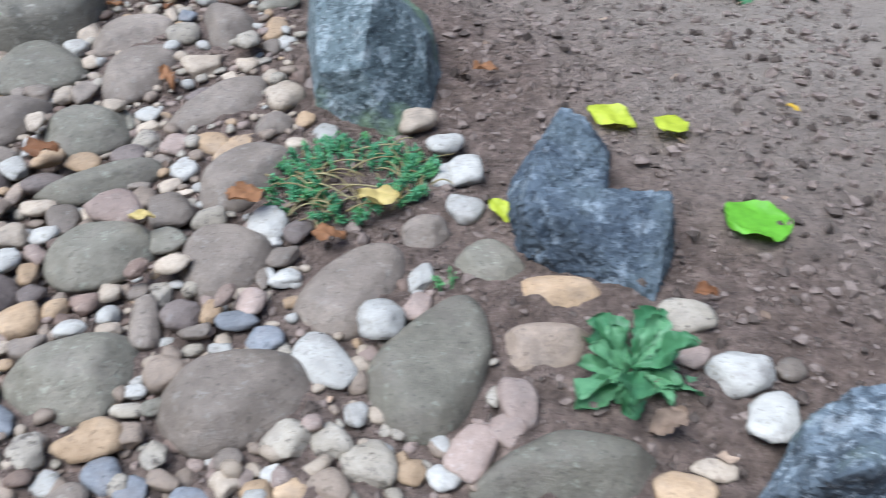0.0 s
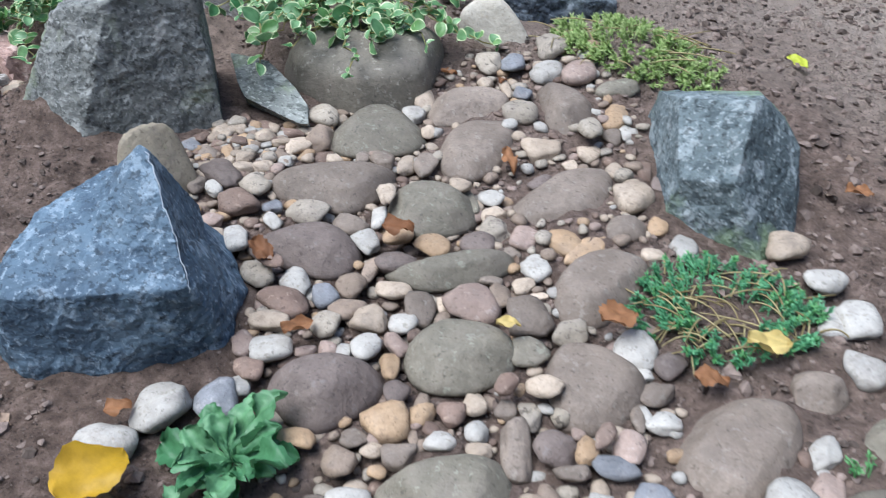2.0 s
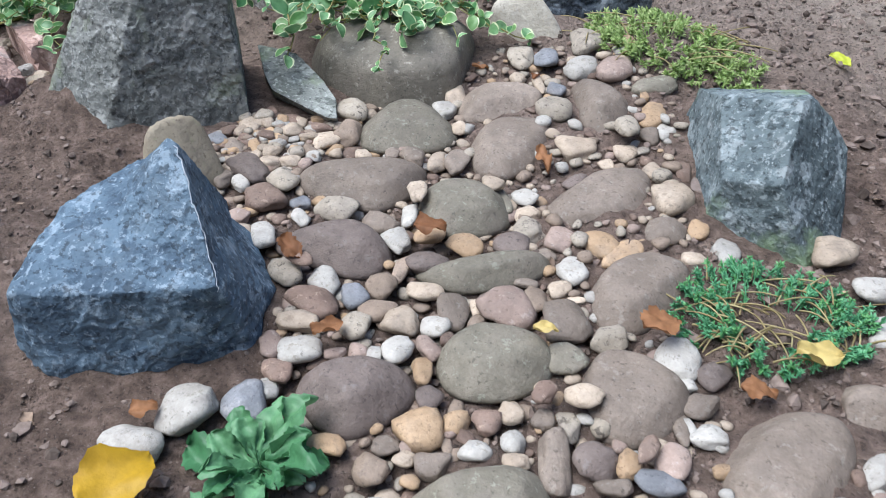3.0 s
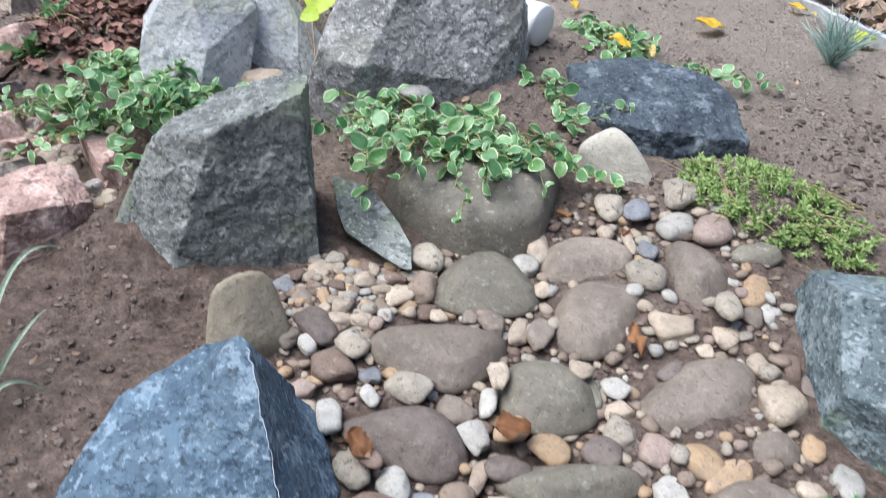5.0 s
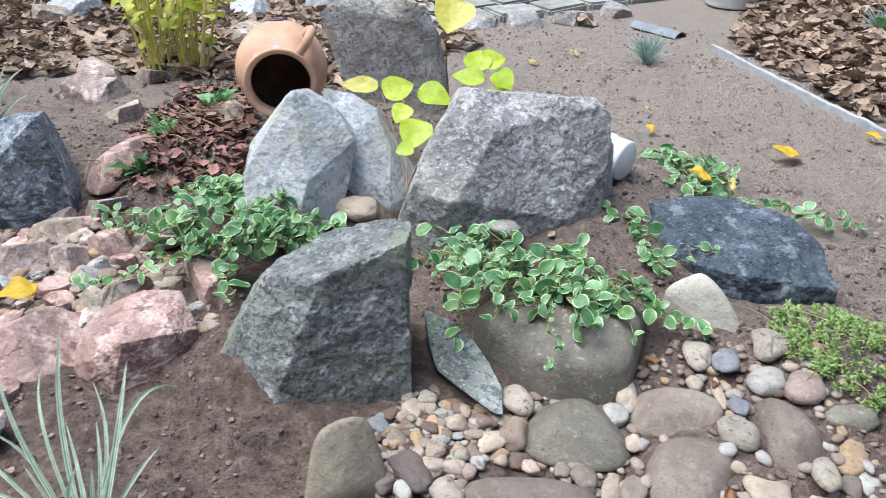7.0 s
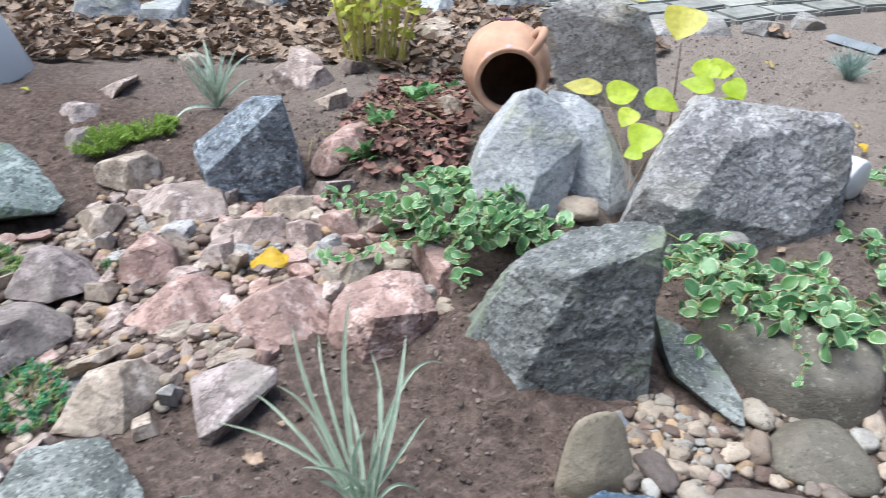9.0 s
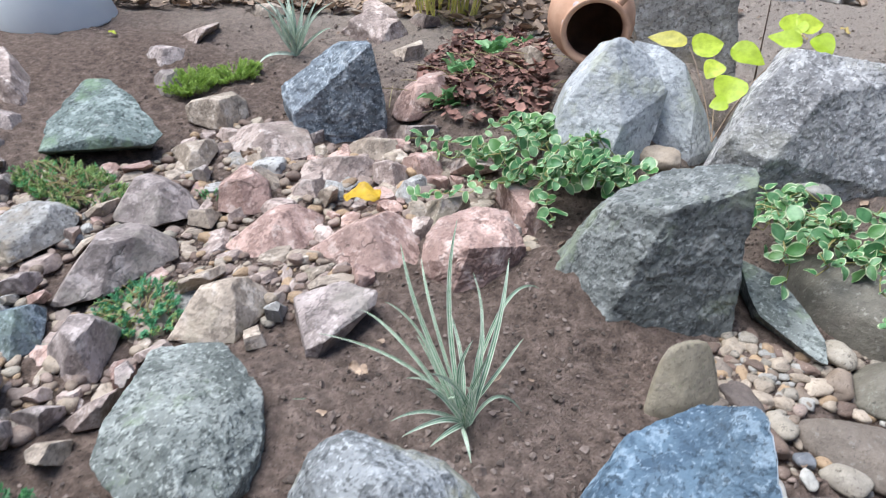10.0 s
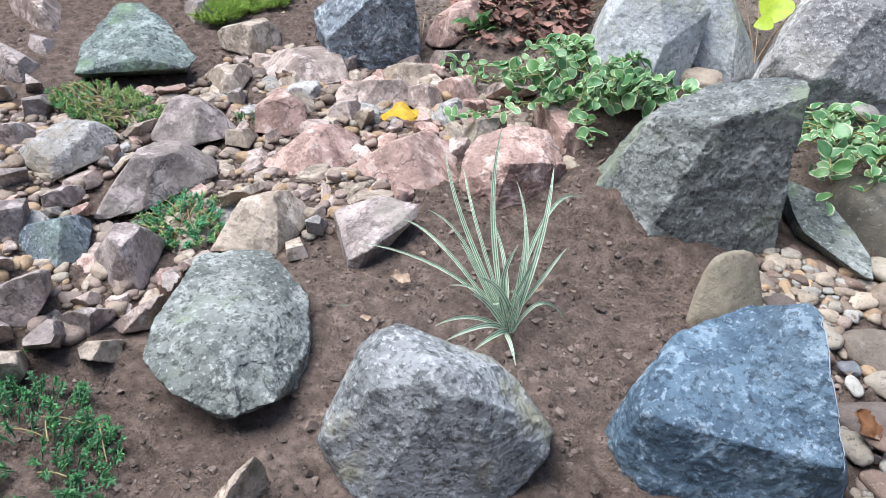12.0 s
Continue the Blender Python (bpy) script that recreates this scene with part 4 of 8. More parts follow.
stone(-2.130, 1.482, 0.015, [(168, 64, 0.032), (115, 67, 0.031), (49, 20, 0.063), (-16, 34, 0.040), (-16, -63, 0.033), (-76, 28, 0.018), (-76, -63, 0.028), (-108, 35, 0.026), (-108, -48, 0.044), (132, 80, 0.028), (132, 15, 0.040), (0, -90, 0.031)], "tan", 126)
stone(-2.312, 1.447, 0.008, [(-177, 60, 0.016), (23, 5, 0.013), (23, -44, 0.018), (-28, 9, 0.012), (-28, -67, 0.017), (-91, 23, 0.017), (-91, -58, 0.023), (-122, 32, 0.019), (-122, -24, 0.032), (-67, 80, 0.018), (137, 15, 0.048), (0, -90, 0.028)], "greybrown", 127)
stone(-1.990, 1.397, 0.016, [(166, 62, 0.037), (87, 59, 0.031), (46, 13, 0.040), (23, 27, 0.025), (23, -31, 0.042), (-102, 21, 0.026), (-102, -51, 0.038), (-138, 0, 0.044), (44, 80, 0.037), (131, 15, 0.040), (0, -90, 0.036)], "pinkgrey", 128)
stone(-1.950, 1.473, 0.021, [(176, 58, 0.037), (152, 65, 0.036), (45, 18, 0.047), (4, 34, 0.035), (4, -49, 0.048), (-102, -6, 0.027), (-102, -53, 0.033), (-117, 9, 0.027), (-117, -41, 0.036), (12, 80, 0.040), (128, 15, 0.042), (0, -90, 0.034)], "pink", 129)
stone(-1.843, 1.536, 0.032, [(180, 53, 0.031), (118, 67, 0.022), (56, 42, 0.050), (-19, -60, 0.024), (-61, -26, 0.018), (-61, -65, 0.021), (-125, 34, 0.029), (-125, -35, 0.050), (95, 80, 0.028), (125, 15, 0.020), (0, -90, 0.031)], "pinkgrey", 130)
stone(-2.177, 1.727, 0.079, [(-144, 13, 0.061), (-151, 29, 0.047), (-165, 51, 0.041), (160, 69, 0.057), (56, 46, 0.093), (34, 35, 0.075), (34, -8, 0.079), (15, 38, 0.077), (15, -46, 0.048), (-39, 33, 0.055), (-39, -69, 0.062), (-117, 28, 0.039), (-117, -45, 0.088), (-78, 80, 0.055), (129, 15, 0.242), (0, -90, 0.069)], "pink", 131)
stone(-2.074, 1.588, 0.044, [(138, 69, 0.020), (54, 36, 0.057), (-5, -59, 0.023), (-36, -1, 0.018), (-36, -67, 0.022), (-117, 19, 0.018), (-117, -44, 0.039), (129, 15, 0.020), (0, -90, 0.030)], "greybrown", 132)
stone(-1.757, 1.329, 0.019, [(160, 60, 0.033), (140, 63, 0.035), (7, -2, 0.029), (7, -42, 0.035), (-19, 40, 0.029), (-19, -56, 0.050), (-130, 33, 0.030), (-130, -21, 0.055), (126, 15, 0.040), (0, -90, 0.039)], "tan", 133)
stone(-1.640, 1.469, 0.029, [(143, 64, 0.049), (72, 55, 0.041), (42, 26, 0.040), (1, 23, 0.078), (1, -41, 0.082), (-125, 1, 0.036), (-125, -39, 0.040), (-33, 80, 0.055), (120, 15, 0.041), (0, -90, 0.039)], "pink", 134)
stone(-1.833, 0.753, 0.022, [(-145, 31, 0.065), (159, 58, 0.057), (136, 59, 0.059), (40, 31, 0.037), (40, -16, 0.064), (16, 19, 0.036), (16, -41, 0.053), (-47, 38, 0.035), (-47, -54, 0.060), (-63, 44, 0.036), (-63, -51, 0.068), (174, 80, 0.052), (145, 15, 0.068), (0, -90, 0.042)], "tan", 135)
stone(-1.747, 0.742, 0.005, [(169, 52, 0.019), (63, 15, 0.016), (-27, 22, 0.014), (-27, -54, 0.019), (-126, -1, 0.016), (165, 80, 0.012), (143, 15, 0.031), (0, -90, 0.025)], "tan", 136)
stone(-1.774, 0.819, 0.009, [(177, 51, 0.018), (81, 38, 0.018), (33, 4, 0.014), (33, -24, 0.019), (-60, -9, 0.015), (-60, -54, 0.018), (-125, -5, 0.018), (-38, 80, 0.022), (141, 15, 0.020), (0, -90, 0.029)], "weathered", 137)
stone(-1.940, 0.514, 0.022, [(-140, 37, 0.045), (142, 58, 0.059), (104, 46, 0.056), (89, 34, 0.057), (42, 13, 0.036), (42, -29, 0.050), (30, 16, 0.041), (30, -39, 0.056), (-57, 8, 0.053), (-57, -49, 0.057), (-95, 17, 0.041), (-95, -22, 0.057), (-120, 13, 0.051), (115, 80, 0.052), (156, 15, 0.062), (0, -90, 0.042)], "greybrown", 138)
stone(-2.098, 0.462, 0.017, [(157, 60, 0.033), (153, 60, 0.033), (56, 29, 0.034), (56, -20, 0.055), (-7, 25, 0.052), (-7, -56, 0.056), (-81, 32, 0.029), (-81, -35, 0.051), (-97, 31, 0.034), (-97, -15, 0.056), (-24, 80, 0.040), (161, 15, 0.047), (0, -90, 0.037)], "slate", 139)
stone(-2.210, 0.430, 0.017, [(142, 60, 0.042), (70, -4, 0.035), (49, -7, 0.026), (49, -35, 0.031), (-8, 18, 0.027), (-8, -59, 0.036), (-114, 16, 0.040), (49, 80, 0.040), (164, 15, 0.049), (0, -90, 0.037)], "greybrown", 140)
stone(-2.233, 0.550, 0.011, [(-173, 59, 0.020), (132, 59, 0.021), (68, 0, 0.036), (32, 20, 0.016), (32, -47, 0.026), (-48, 4, 0.017), (-48, -57, 0.022), (-113, 8, 0.040), (-21, 80, 0.025), (160, 15, 0.020), (0, -90, 0.031)], "greybrown", 141)
stone(-2.202, 0.504, 0.007, [(177, 60, 0.010), (144, 60, 0.010), (59, 26, 0.011), (59, -19, 0.021), (-21, -40, 0.010), (-21, -60, 0.011), (-88, 11, 0.011), (-88, -31, 0.017), (-62, 80, 0.017), (161, 15, 0.020), (0, -90, 0.027)], "weathered", 142)
stone(-2.162, 0.548, 0.007, [(177, 59, 0.012), (84, 26, 0.019), (28, -20, 0.011), (28, -48, 0.014), (-40, -41, 0.009), (-40, -58, 0.011), (-99, 21, 0.012), (-99, -18, 0.020), (-109, 80, 0.017), (159, 15, 0.020)], "pink", 143)
stone(-1.964, 0.337, 0.026, [(-177, 56, 0.031), (170, 57, 0.031), (113, 45, 0.048), (62, -7, 0.040), (46, -43, 0.035), (46, -33, 0.032), (33, -44, 0.034), (33, -43, 0.034), (-57, 12, 0.041), (-57, -45, 0.055), (-114, 17, 0.057), (165, 15, 0.024), (0, -90, 0.046)], "greybrown", 144)
stone(-2.098, 0.358, 0.012, [(115, 46, 0.014), (107, 41, 0.014), (67, -17, 0.018), (67, -13, 0.017), (-36, -19, 0.018), (-36, -55, 0.021), (-114, 16, 0.019), (146, 80, 0.028), (165, 15, 0.020), (0, -90, 0.032)], "greybrown", 145)
stone(-1.842, 0.383, 0.012, [(161, 54, 0.021), (126, 48, 0.019), (66, -4, 0.038), (16, -6, 0.018), (16, -46, 0.023), (-69, 9, 0.018), (-69, -39, 0.026), (-104, -5, 0.033), (-85, 80, 0.028), (161, 15, 0.020), (0, -90, 0.032)], "greybrown", 146)
stone(-1.852, 0.319, 0.015, [(-159, 47, 0.020), (119, 44, 0.025), (66, 11, 0.022), (66, -8, 0.028), (38, -21, 0.022), (38, -36, 0.024), (-46, -42, 0.020), (-46, -48, 0.021), (-111, 8, 0.035), (-136, 80, 0.034), (164, 15, 0.020), (0, -90, 0.035)], "greybrown", 147)
stone(-1.788, 0.447, 0.012, [(-165, 46, 0.016), (177, 51, 0.015), (32, -9, 0.018), (32, -35, 0.022), (-33, 4, 0.019), (-33, -51, 0.025), (-86, 40, 0.019), (-86, -29, 0.040), (37, 80, 0.028), (156, 15, 0.036), (0, -90, 0.032)], "pinkgrey", 148)
stone(-1.760, 0.357, 0.011, [(-165, 46, 0.025), (135, 48, 0.016), (54, 17, 0.021), (54, -17, 0.029), (35, 20, 0.017), (35, -34, 0.028), (-57, -41, 0.016), (-57, -43, 0.016), (-111, 4, 0.030), (-110, 80, 0.025), (161, 15, 0.020), (0, -90, 0.031)], "tan", 149)
stone(-1.926, 0.273, 0.013, [(112, 39, 0.015), (103, 32, 0.014), (75, -2, 0.017), (-21, -25, 0.020), (-21, -53, 0.023), (-114, 17, 0.020), (-146, 80, 0.031), (167, 15, 0.020), (0, -90, 0.033)], "greybrown", 150)
stone(-1.827, 0.237, 0.018, [(145, 51, 0.027), (131, 47, 0.026), (69, 4, 0.028), (69, -9, 0.032), (35, -39, 0.028), (35, -39, 0.028), (-38, -3, 0.028), (-38, -47, 0.035), (-114, 17, 0.033), (-10, 80, 0.043), (168, 15, 0.020), (0, -90, 0.038)], "tan", 151)
stone(-1.894, 0.408, 0.008, [(178, 53, 0.013), (110, 42, 0.017), (48, 23, 0.013), (48, -26, 0.022), (-16, -42, 0.011), (-16, -54, 0.012), (-68, -18, 0.012), (-68, -42, 0.014), (-104, -6, 0.023), (80, 80, 0.018), (160, 15, 0.020), (0, -90, 0.028)], "pinkgrey", 152)
stone(-1.838, 0.531, 0.011, [(-175, 50, 0.014), (79, 21, 0.017), (33, -42, 0.014), (33, -35, 0.012), (-92, -31, 0.016), (-92, -29, 0.016), (-120, 6, 0.012), (-173, 80, 0.025), (154, 15, 0.020), (0, -90, 0.031)], "greybrown", 153)
stone(-1.853, 0.579, 0.008, [(-147, 35, 0.012), (169, 54, 0.009), (27, -41, 0.012), (27, -39, 0.012), (-7, -43, 0.008), (-7, -53, 0.008), (-83, 12, 0.012), (-83, -38, 0.019), (-24, 80, 0.018), (152, 15, 0.024), (0, -90, 0.028)], "pinkgrey", 154)
stone(-2.517, 0.998, 0.008, [(162, 67, 0.013), (67, 18, 0.033), (8, -44, 0.012), (8, -61, 0.013), (-36, -44, 0.011), (-36, -66, 0.013), (-116, -6, 0.033), (29, 80, 0.018), (150, 15, 0.023)], "pink", 155)
stone(-1.962, 0.793, 0.012, [(170, 57, 0.016), (44, 39, 0.023), (8, -41, 0.010), (8, -51, 0.012), (-26, -22, 0.018), (-26, -58, 0.020), (-121, -1, 0.047), (83, 80, 0.028), (146, 15, 0.045), (0, -90, 0.032)], "tan", 156)
stone(-2.391, 0.504, 0.011, [(135, 61, 0.021), (69, -6, 0.041), (-13, -16, 0.016), (-13, -63, 0.019), (-56, -14, 0.016), (-56, -56, 0.019), (-114, 17, 0.040), (-7, 80, 0.025), (163, 15, 0.020), (0, -90, 0.031)], "greybrown", 157)
stone(-2.971, 1.412, 0.013, [(-140, 47, 0.045), (53, 32, 0.025), (53, -20, 0.044), (30, 29, 0.022), (30, -53, 0.034), (-53, 34, 0.050), (-53, -67, 0.044), (-113, 27, 0.027), (-113, -11, 0.041), (142, 80, 0.031), (152, 15, 0.084), (0, -90, 0.033)], "greybrown", 158)
stone(-3.342, 1.811, 0.016, [(-158, 63, 0.019), (-170, 68, 0.018), (66, 27, 0.072), (30, -38, 0.024), (30, -56, 0.025), (-105, 34, 0.048), (-105, -39, 0.068), (88, 80, 0.037), (148, 15, 0.068), (0, -90, 0.036)], "pinkgrey", 159)
stone(-2.972, 2.415, 0.026, [(-136, 7, 0.064), (-163, 60, 0.073), (69, 55, 0.053), (49, 16, 0.064), (-60, 25, 0.120), (-60, -71, 0.076), (-63, 80, 0.062), (135, 15, 0.134), (0, -90, 0.046)], "pinkgrey", 160)
stone(-2.591, 2.162, 0.016, [(-176, 62, 0.029), (44, 4, 0.052), (-4, 2, 0.025), (-4, -64, 0.029), (-109, 17, 0.036), (-109, -52, 0.043), (20, 80, 0.037), (133, 15, 0.095), (0, -90, 0.036)], "tan", 161)
stone(-2.809, 2.520, 0.016, [(-156, 47, 0.045), (97, 70, 0.026), (45, 14, 0.057), (-20, -10, 0.024), (-20, -70, 0.026), (-100, 8, 0.025), (-100, -63, 0.030), (132, 15, 0.038), (0, -90, 0.036)], "pinkgrey", 162)
stone(-1.930, 1.951, 0.198, [(173, 62, 0.040), (63, 55, 0.029), (27, 31, 0.027), (27, -16, 0.044), (-53, 32, 0.034), (-53, -69, 0.034), (-137, 13, 0.024), (-137, -22, 0.036), (104, 80, 0.037), (0, -90, 0.041)], "tan", 163)
stone(-3.212, 1.568, 0.013, [(106, 65, 0.033), (48, 35, 0.046), (48, -30, 0.068), (-11, 41, 0.042), (-11, -70, 0.041), (-106, 30, 0.036), (-106, -30, 0.053), (-178, 80, 0.031), (151, 15, 0.066), (0, -90, 0.033)], "greybrown", 164)
stone(-2.100, 1.587, 0.037, [(113, 63, 0.019), (36, 40, 0.040), (36, -15, 0.043), (-37, 34, 0.026), (-37, -64, 0.022), (-119, 20, 0.016), (-119, -29, 0.032), (134, 15, 0.020), (0, -90, 0.028)], "pinkgrey", 165)
chunk(-2.885, 2.319, 0.254, 0.168, 0.1, 131, "pinkgrey", 146, "angular pinkish-grey stone in the stone bed")
chunk(-3.419, 2.223, 0.168, 0.142, 0.04, 143, "tan", 150, "angular tan-grey stone in the stone bed")
chunk(-2.862, 3.241, 0.286, 0.213, 0.06, 125, "tan", 151, "angular tan-grey stone in the stone bed")
chunk(-4.360, 2.464, 0.316, 0.294, 0.14, 50, "pale", 153, "pale grey angular stone in the leaf litter")
chunk(-4.122, 2.613, 0.379, 0.224, 0.12, 127, "pale", 154, "pale grey angular stone in the leaf litter")
chunk(-3.900, 3.124, 0.272, 0.254, 0.1, 130, "pale", 155, "pale grey angular stone in the leaf litter")
chunk(-2.839, 3.875, 0.301, 0.231, 0.1, 34, "pale", 156, "pale grey angular stone in the leaf litter")
chunk(-3.194, 3.599, 0.229, 0.178, 0.08, 125, "pale", 157, "pale grey angular stone in the leaf litter")
chunk(-3.881, 2.988, 0.247, 0.191, 0.1, 135, "tan", 158, "angular tan-grey stone in the stone bed")

# ---- cobbles and pebbles of the dry stream ----
bedded(-0.758, 1.346, 0.012, [(179, 37, 0.058), (168, 46, 0.052), (106, 62, 0.059), (47, 41, 0.059), (9, 46, 0.055), (9, -11, 0.091), (-51, 46, 0.033), (-51, -57, 0.043), (-71, 49, 0.020), (-71, -58, 0.036), (-89, 37, 0.030), (-89, -57, 0.040), (-146, 46, 0.043), (-146, -17, 0.077), (-28, 87, 0.023), (111, 15, 0.094), (0, -90, 0.040)], "olive", 159)
bedded(-0.621, 1.474, 0.023, [(180, 27, 0.052), (158, 49, 0.040), (111, 63, 0.041), (50, 51, 0.059), (6, -6, 0.076), (-41, -55, 0.033), (-57, 47, 0.016), (-57, -59, 0.030), (-82, 38, 0.025), (-82, -60, 0.038), (-157, 48, 0.033), (-157, -12, 0.069), (-54, 87, 0.018), (103, 15, 0.062), (0, -90, 0.037)], "grey-brown", 160)
bedded(-0.560, 1.350, 0.013, [(-179, 21, 0.057), (150, 50, 0.050), (7, -3, 0.057), (-9, 47, 0.028), (-9, -26, 0.049), (-36, 42, 0.035), (-36, -48, 0.049), (-90, 48, 0.043), (-90, -56, 0.058), (-150, 46, 0.042), (-150, -23, 0.074), (34, 87, 0.016), (101, 15, 0.079), (0, -90, 0.036)], "grey-brown", 161)
bedded(-0.430, 1.497, 0.033, [(54, 57, 0.041), (29, 40, 0.040), (3, 1, 0.050), (-31, 45, 0.028), (-31, -44, 0.054), (-110, 37, 0.035), (-110, -58, 0.050), (-158, 36, 0.023), (-158, -27, 0.039), (-163, -20, 0.041), (-149, 87, 0.021), (94, 15, 0.070), (0, -90, 0.037)], "grey-brown", 162)
bedded(-0.769, 1.178, 0.010, [(173, 43, 0.075), (121, 58, 0.044), (98, 57, 0.043), (72, 51, 0.056), (24, 7, 0.097), (-12, 38, 0.053), (-12, -37, 0.070), (-46, 40, 0.041), (-46, -52, 0.051), (-97, 42, 0.032), (-97, -50, 0.046), (-102, 50, 0.026), (-102, -48, 0.048), (-133, 38, 0.060), (-133, -24, 0.085), (-51, 87, 0.023), (114, 15, 0.059), (0, -90, 0.040)], "grey-brown", 163)
bedded(-0.595, 1.149, 0.009, [(-172, 16, 0.062), (163, 40, 0.055), (111, 56, 0.050), (61, 47, 0.049), (36, 30, 0.059), (5, 44, 0.044), (5, -8, 0.075), (-42, 43, 0.033), (-42, -46, 0.049), (-74, 47, 0.026), (-74, -52, 0.042), (-109, 47, 0.029), (-109, -46, 0.049), (-149, 43, 0.037), (-149, -16, 0.065), (-79, 87, 0.021), (106, 15, 0.071), (0, -90, 0.039)], "olive", 164)
bedded(-0.389, 1.233, 0.009, [(156, 37, 0.045), (153, 39, 0.042), (123, 54, 0.049), (16, 23, 0.073), (-3, -4, 0.065), (-29, 49, 0.027), (-29, -35, 0.051), (-57, 37, 0.037), (-57, -49, 0.045), (-85, 40, 0.046), (-85, -53, 0.052), (-145, 45, 0.059), (-145, -32, 0.086), (-24, 87, 0.016), (93, 15, 0.082), (0, -90, 0.037)], "grey-brown", 165)
bedded(-0.749, 1.004, 0.010, [(-168, 25, 0.079), (143, 51, 0.045), (129, 53, 0.042), (81, 48, 0.047), (51, 31, 0.057), (37, 17, 0.067), (-15, 46, 0.042), (-15, -36, 0.070), (-62, 47, 0.027), (-62, -49, 0.046), (-98, 43, 0.017), (-98, -44, 0.035), (-100, -43, 0.036), (-118, 50, 0.023), (-118, -32, 0.051), (115, 87, 0.023), (118, 15, 0.058), (0, -90, 0.040)], "dark", 166)
bedded(-0.519, 1.014, 0.007, [(158, 38, 0.058), (126, 48, 0.028), (106, 51, 0.034), (57, 43, 0.062), (3, -6, 0.078), (-41, 41, 0.018), (-41, -41, 0.033), (-58, 40, 0.011), (-58, -46, 0.024), (-67, 39, 0.012), (-67, -47, 0.024), (-100, 46, 0.025), (-100, -44, 0.041), (-106, 45, 0.029), (-106, -43, 0.045), (-49, 87, 0.016), (103, 15, 0.042), (0, -90, 0.037)], "olive", 167)
bedded(-0.312, 1.027, 0.008, [(179, 4, 0.059), (163, 21, 0.052), (135, 41, 0.051), (39, 41, 0.069), (3, 10, 0.063), (-25, 41, 0.025), (-25, -21, 0.045), (-29, 44, 0.022), (-29, -25, 0.044), (-54, 41, 0.034), (-54, -39, 0.050), (-101, 45, 0.044), (-101, -45, 0.060), (-146, 45, 0.042), (-146, -29, 0.068), (5, 87, 0.018), (89, 15, 0.076), (0, -90, 0.038)], "grey-brown", 168)
bedded(-0.473, 0.848, 0.009, [(173, 21, 0.059), (146, 37, 0.052), (98, 45, 0.051), (70, 41, 0.053), (32, 22, 0.064), (4, -2, 0.068), (-35, 47, 0.027), (-35, -31, 0.052), (-62, 48, 0.022), (-62, -39, 0.045), (-88, 44, 0.028), (-88, -39, 0.048), (-126, 50, 0.029), (-126, -27, 0.059), (-156, -5, 0.067), (85, 87, 0.021), (102, 15, 0.062), (0, -90, 0.039)], "olive", 169)
bedded(-0.620, 0.754, 0.010, [(178, 27, 0.058), (148, 40, 0.049), (106, 43, 0.046), (79, 37, 0.048), (51, 24, 0.058), (12, 49, 0.033), (12, -8, 0.068), (-28, 40, 0.030), (-28, -32, 0.050), (-46, 40, 0.028), (-46, -37, 0.047), (-93, 39, 0.031), (-93, -33, 0.050), (-124, 47, 0.026), (-124, -18, 0.055), (-143, -3, 0.060), (78, 87, 0.023), (118, 15, 0.051), (0, -90, 0.040)], "dark", 170)
bedded(-0.302, 0.842, 0.007, [(175, 6, 0.057), (155, 24, 0.059), (98, 44, 0.053), (63, 42, 0.049), (30, 30, 0.054), (-5, 3, 0.057), (-33, 45, 0.032), (-33, -20, 0.057), (-65, 44, 0.034), (-65, -35, 0.054), (-106, 43, 0.038), (-106, -37, 0.056), (-158, 36, 0.040), (-158, -16, 0.058), (-162, 87, 0.016), (88, 15, 0.068), (0, -90, 0.037)], "grey-brown", 171)
bedded(-0.124, 0.789, 0.007, [(158, 31, 0.046), (144, 39, 0.041), (123, 46, 0.045), (70, 46, 0.065), (21, 18, 0.074), (-16, 36, 0.037), (-16, -20, 0.054), (-29, 46, 0.026), (-29, -29, 0.047), (-74, 41, 0.046), (-74, -43, 0.059), (-122, 49, 0.041), (-122, -34, 0.069), (-159, -6, 0.077), (38, 87, 0.016), (99, 15, 0.080), (0, -90, 0.037)], "grey-brown", 172)
bedded(-0.022, 0.647, 0.008, [(154, 25, 0.060), (137, 34, 0.055), (27, 27, 0.089), (2, 6, 0.070), (-13, -7, 0.059), (-33, 39, 0.041), (-33, -20, 0.063), (-84, 43, 0.055), (-84, -34, 0.078), (-124, 37, 0.059), (-124, -28, 0.079), (-155, 44, 0.044), (-155, -13, 0.074), (-171, 0, 0.071), (31, 87, 0.018), (91, 15, 0.111), (0, -90, 0.038)], "olive", 173)
bedded(-0.236, 0.607, 0.010, [(173, 28, 0.068), (148, 39, 0.065), (95, 42, 0.056), (73, 37, 0.058), (37, 18, 0.075), (-10, 48, 0.042), (-10, -19, 0.077), (-52, 48, 0.027), (-52, -35, 0.054), (-67, 39, 0.033), (-67, -37, 0.051), (-100, 39, 0.042), (-100, -31, 0.063), (-140, 43, 0.046), (-140, -7, 0.076), (-89, 87, 0.023), (113, 15, 0.063), (0, -90, 0.040)], "grey-brown", 174)
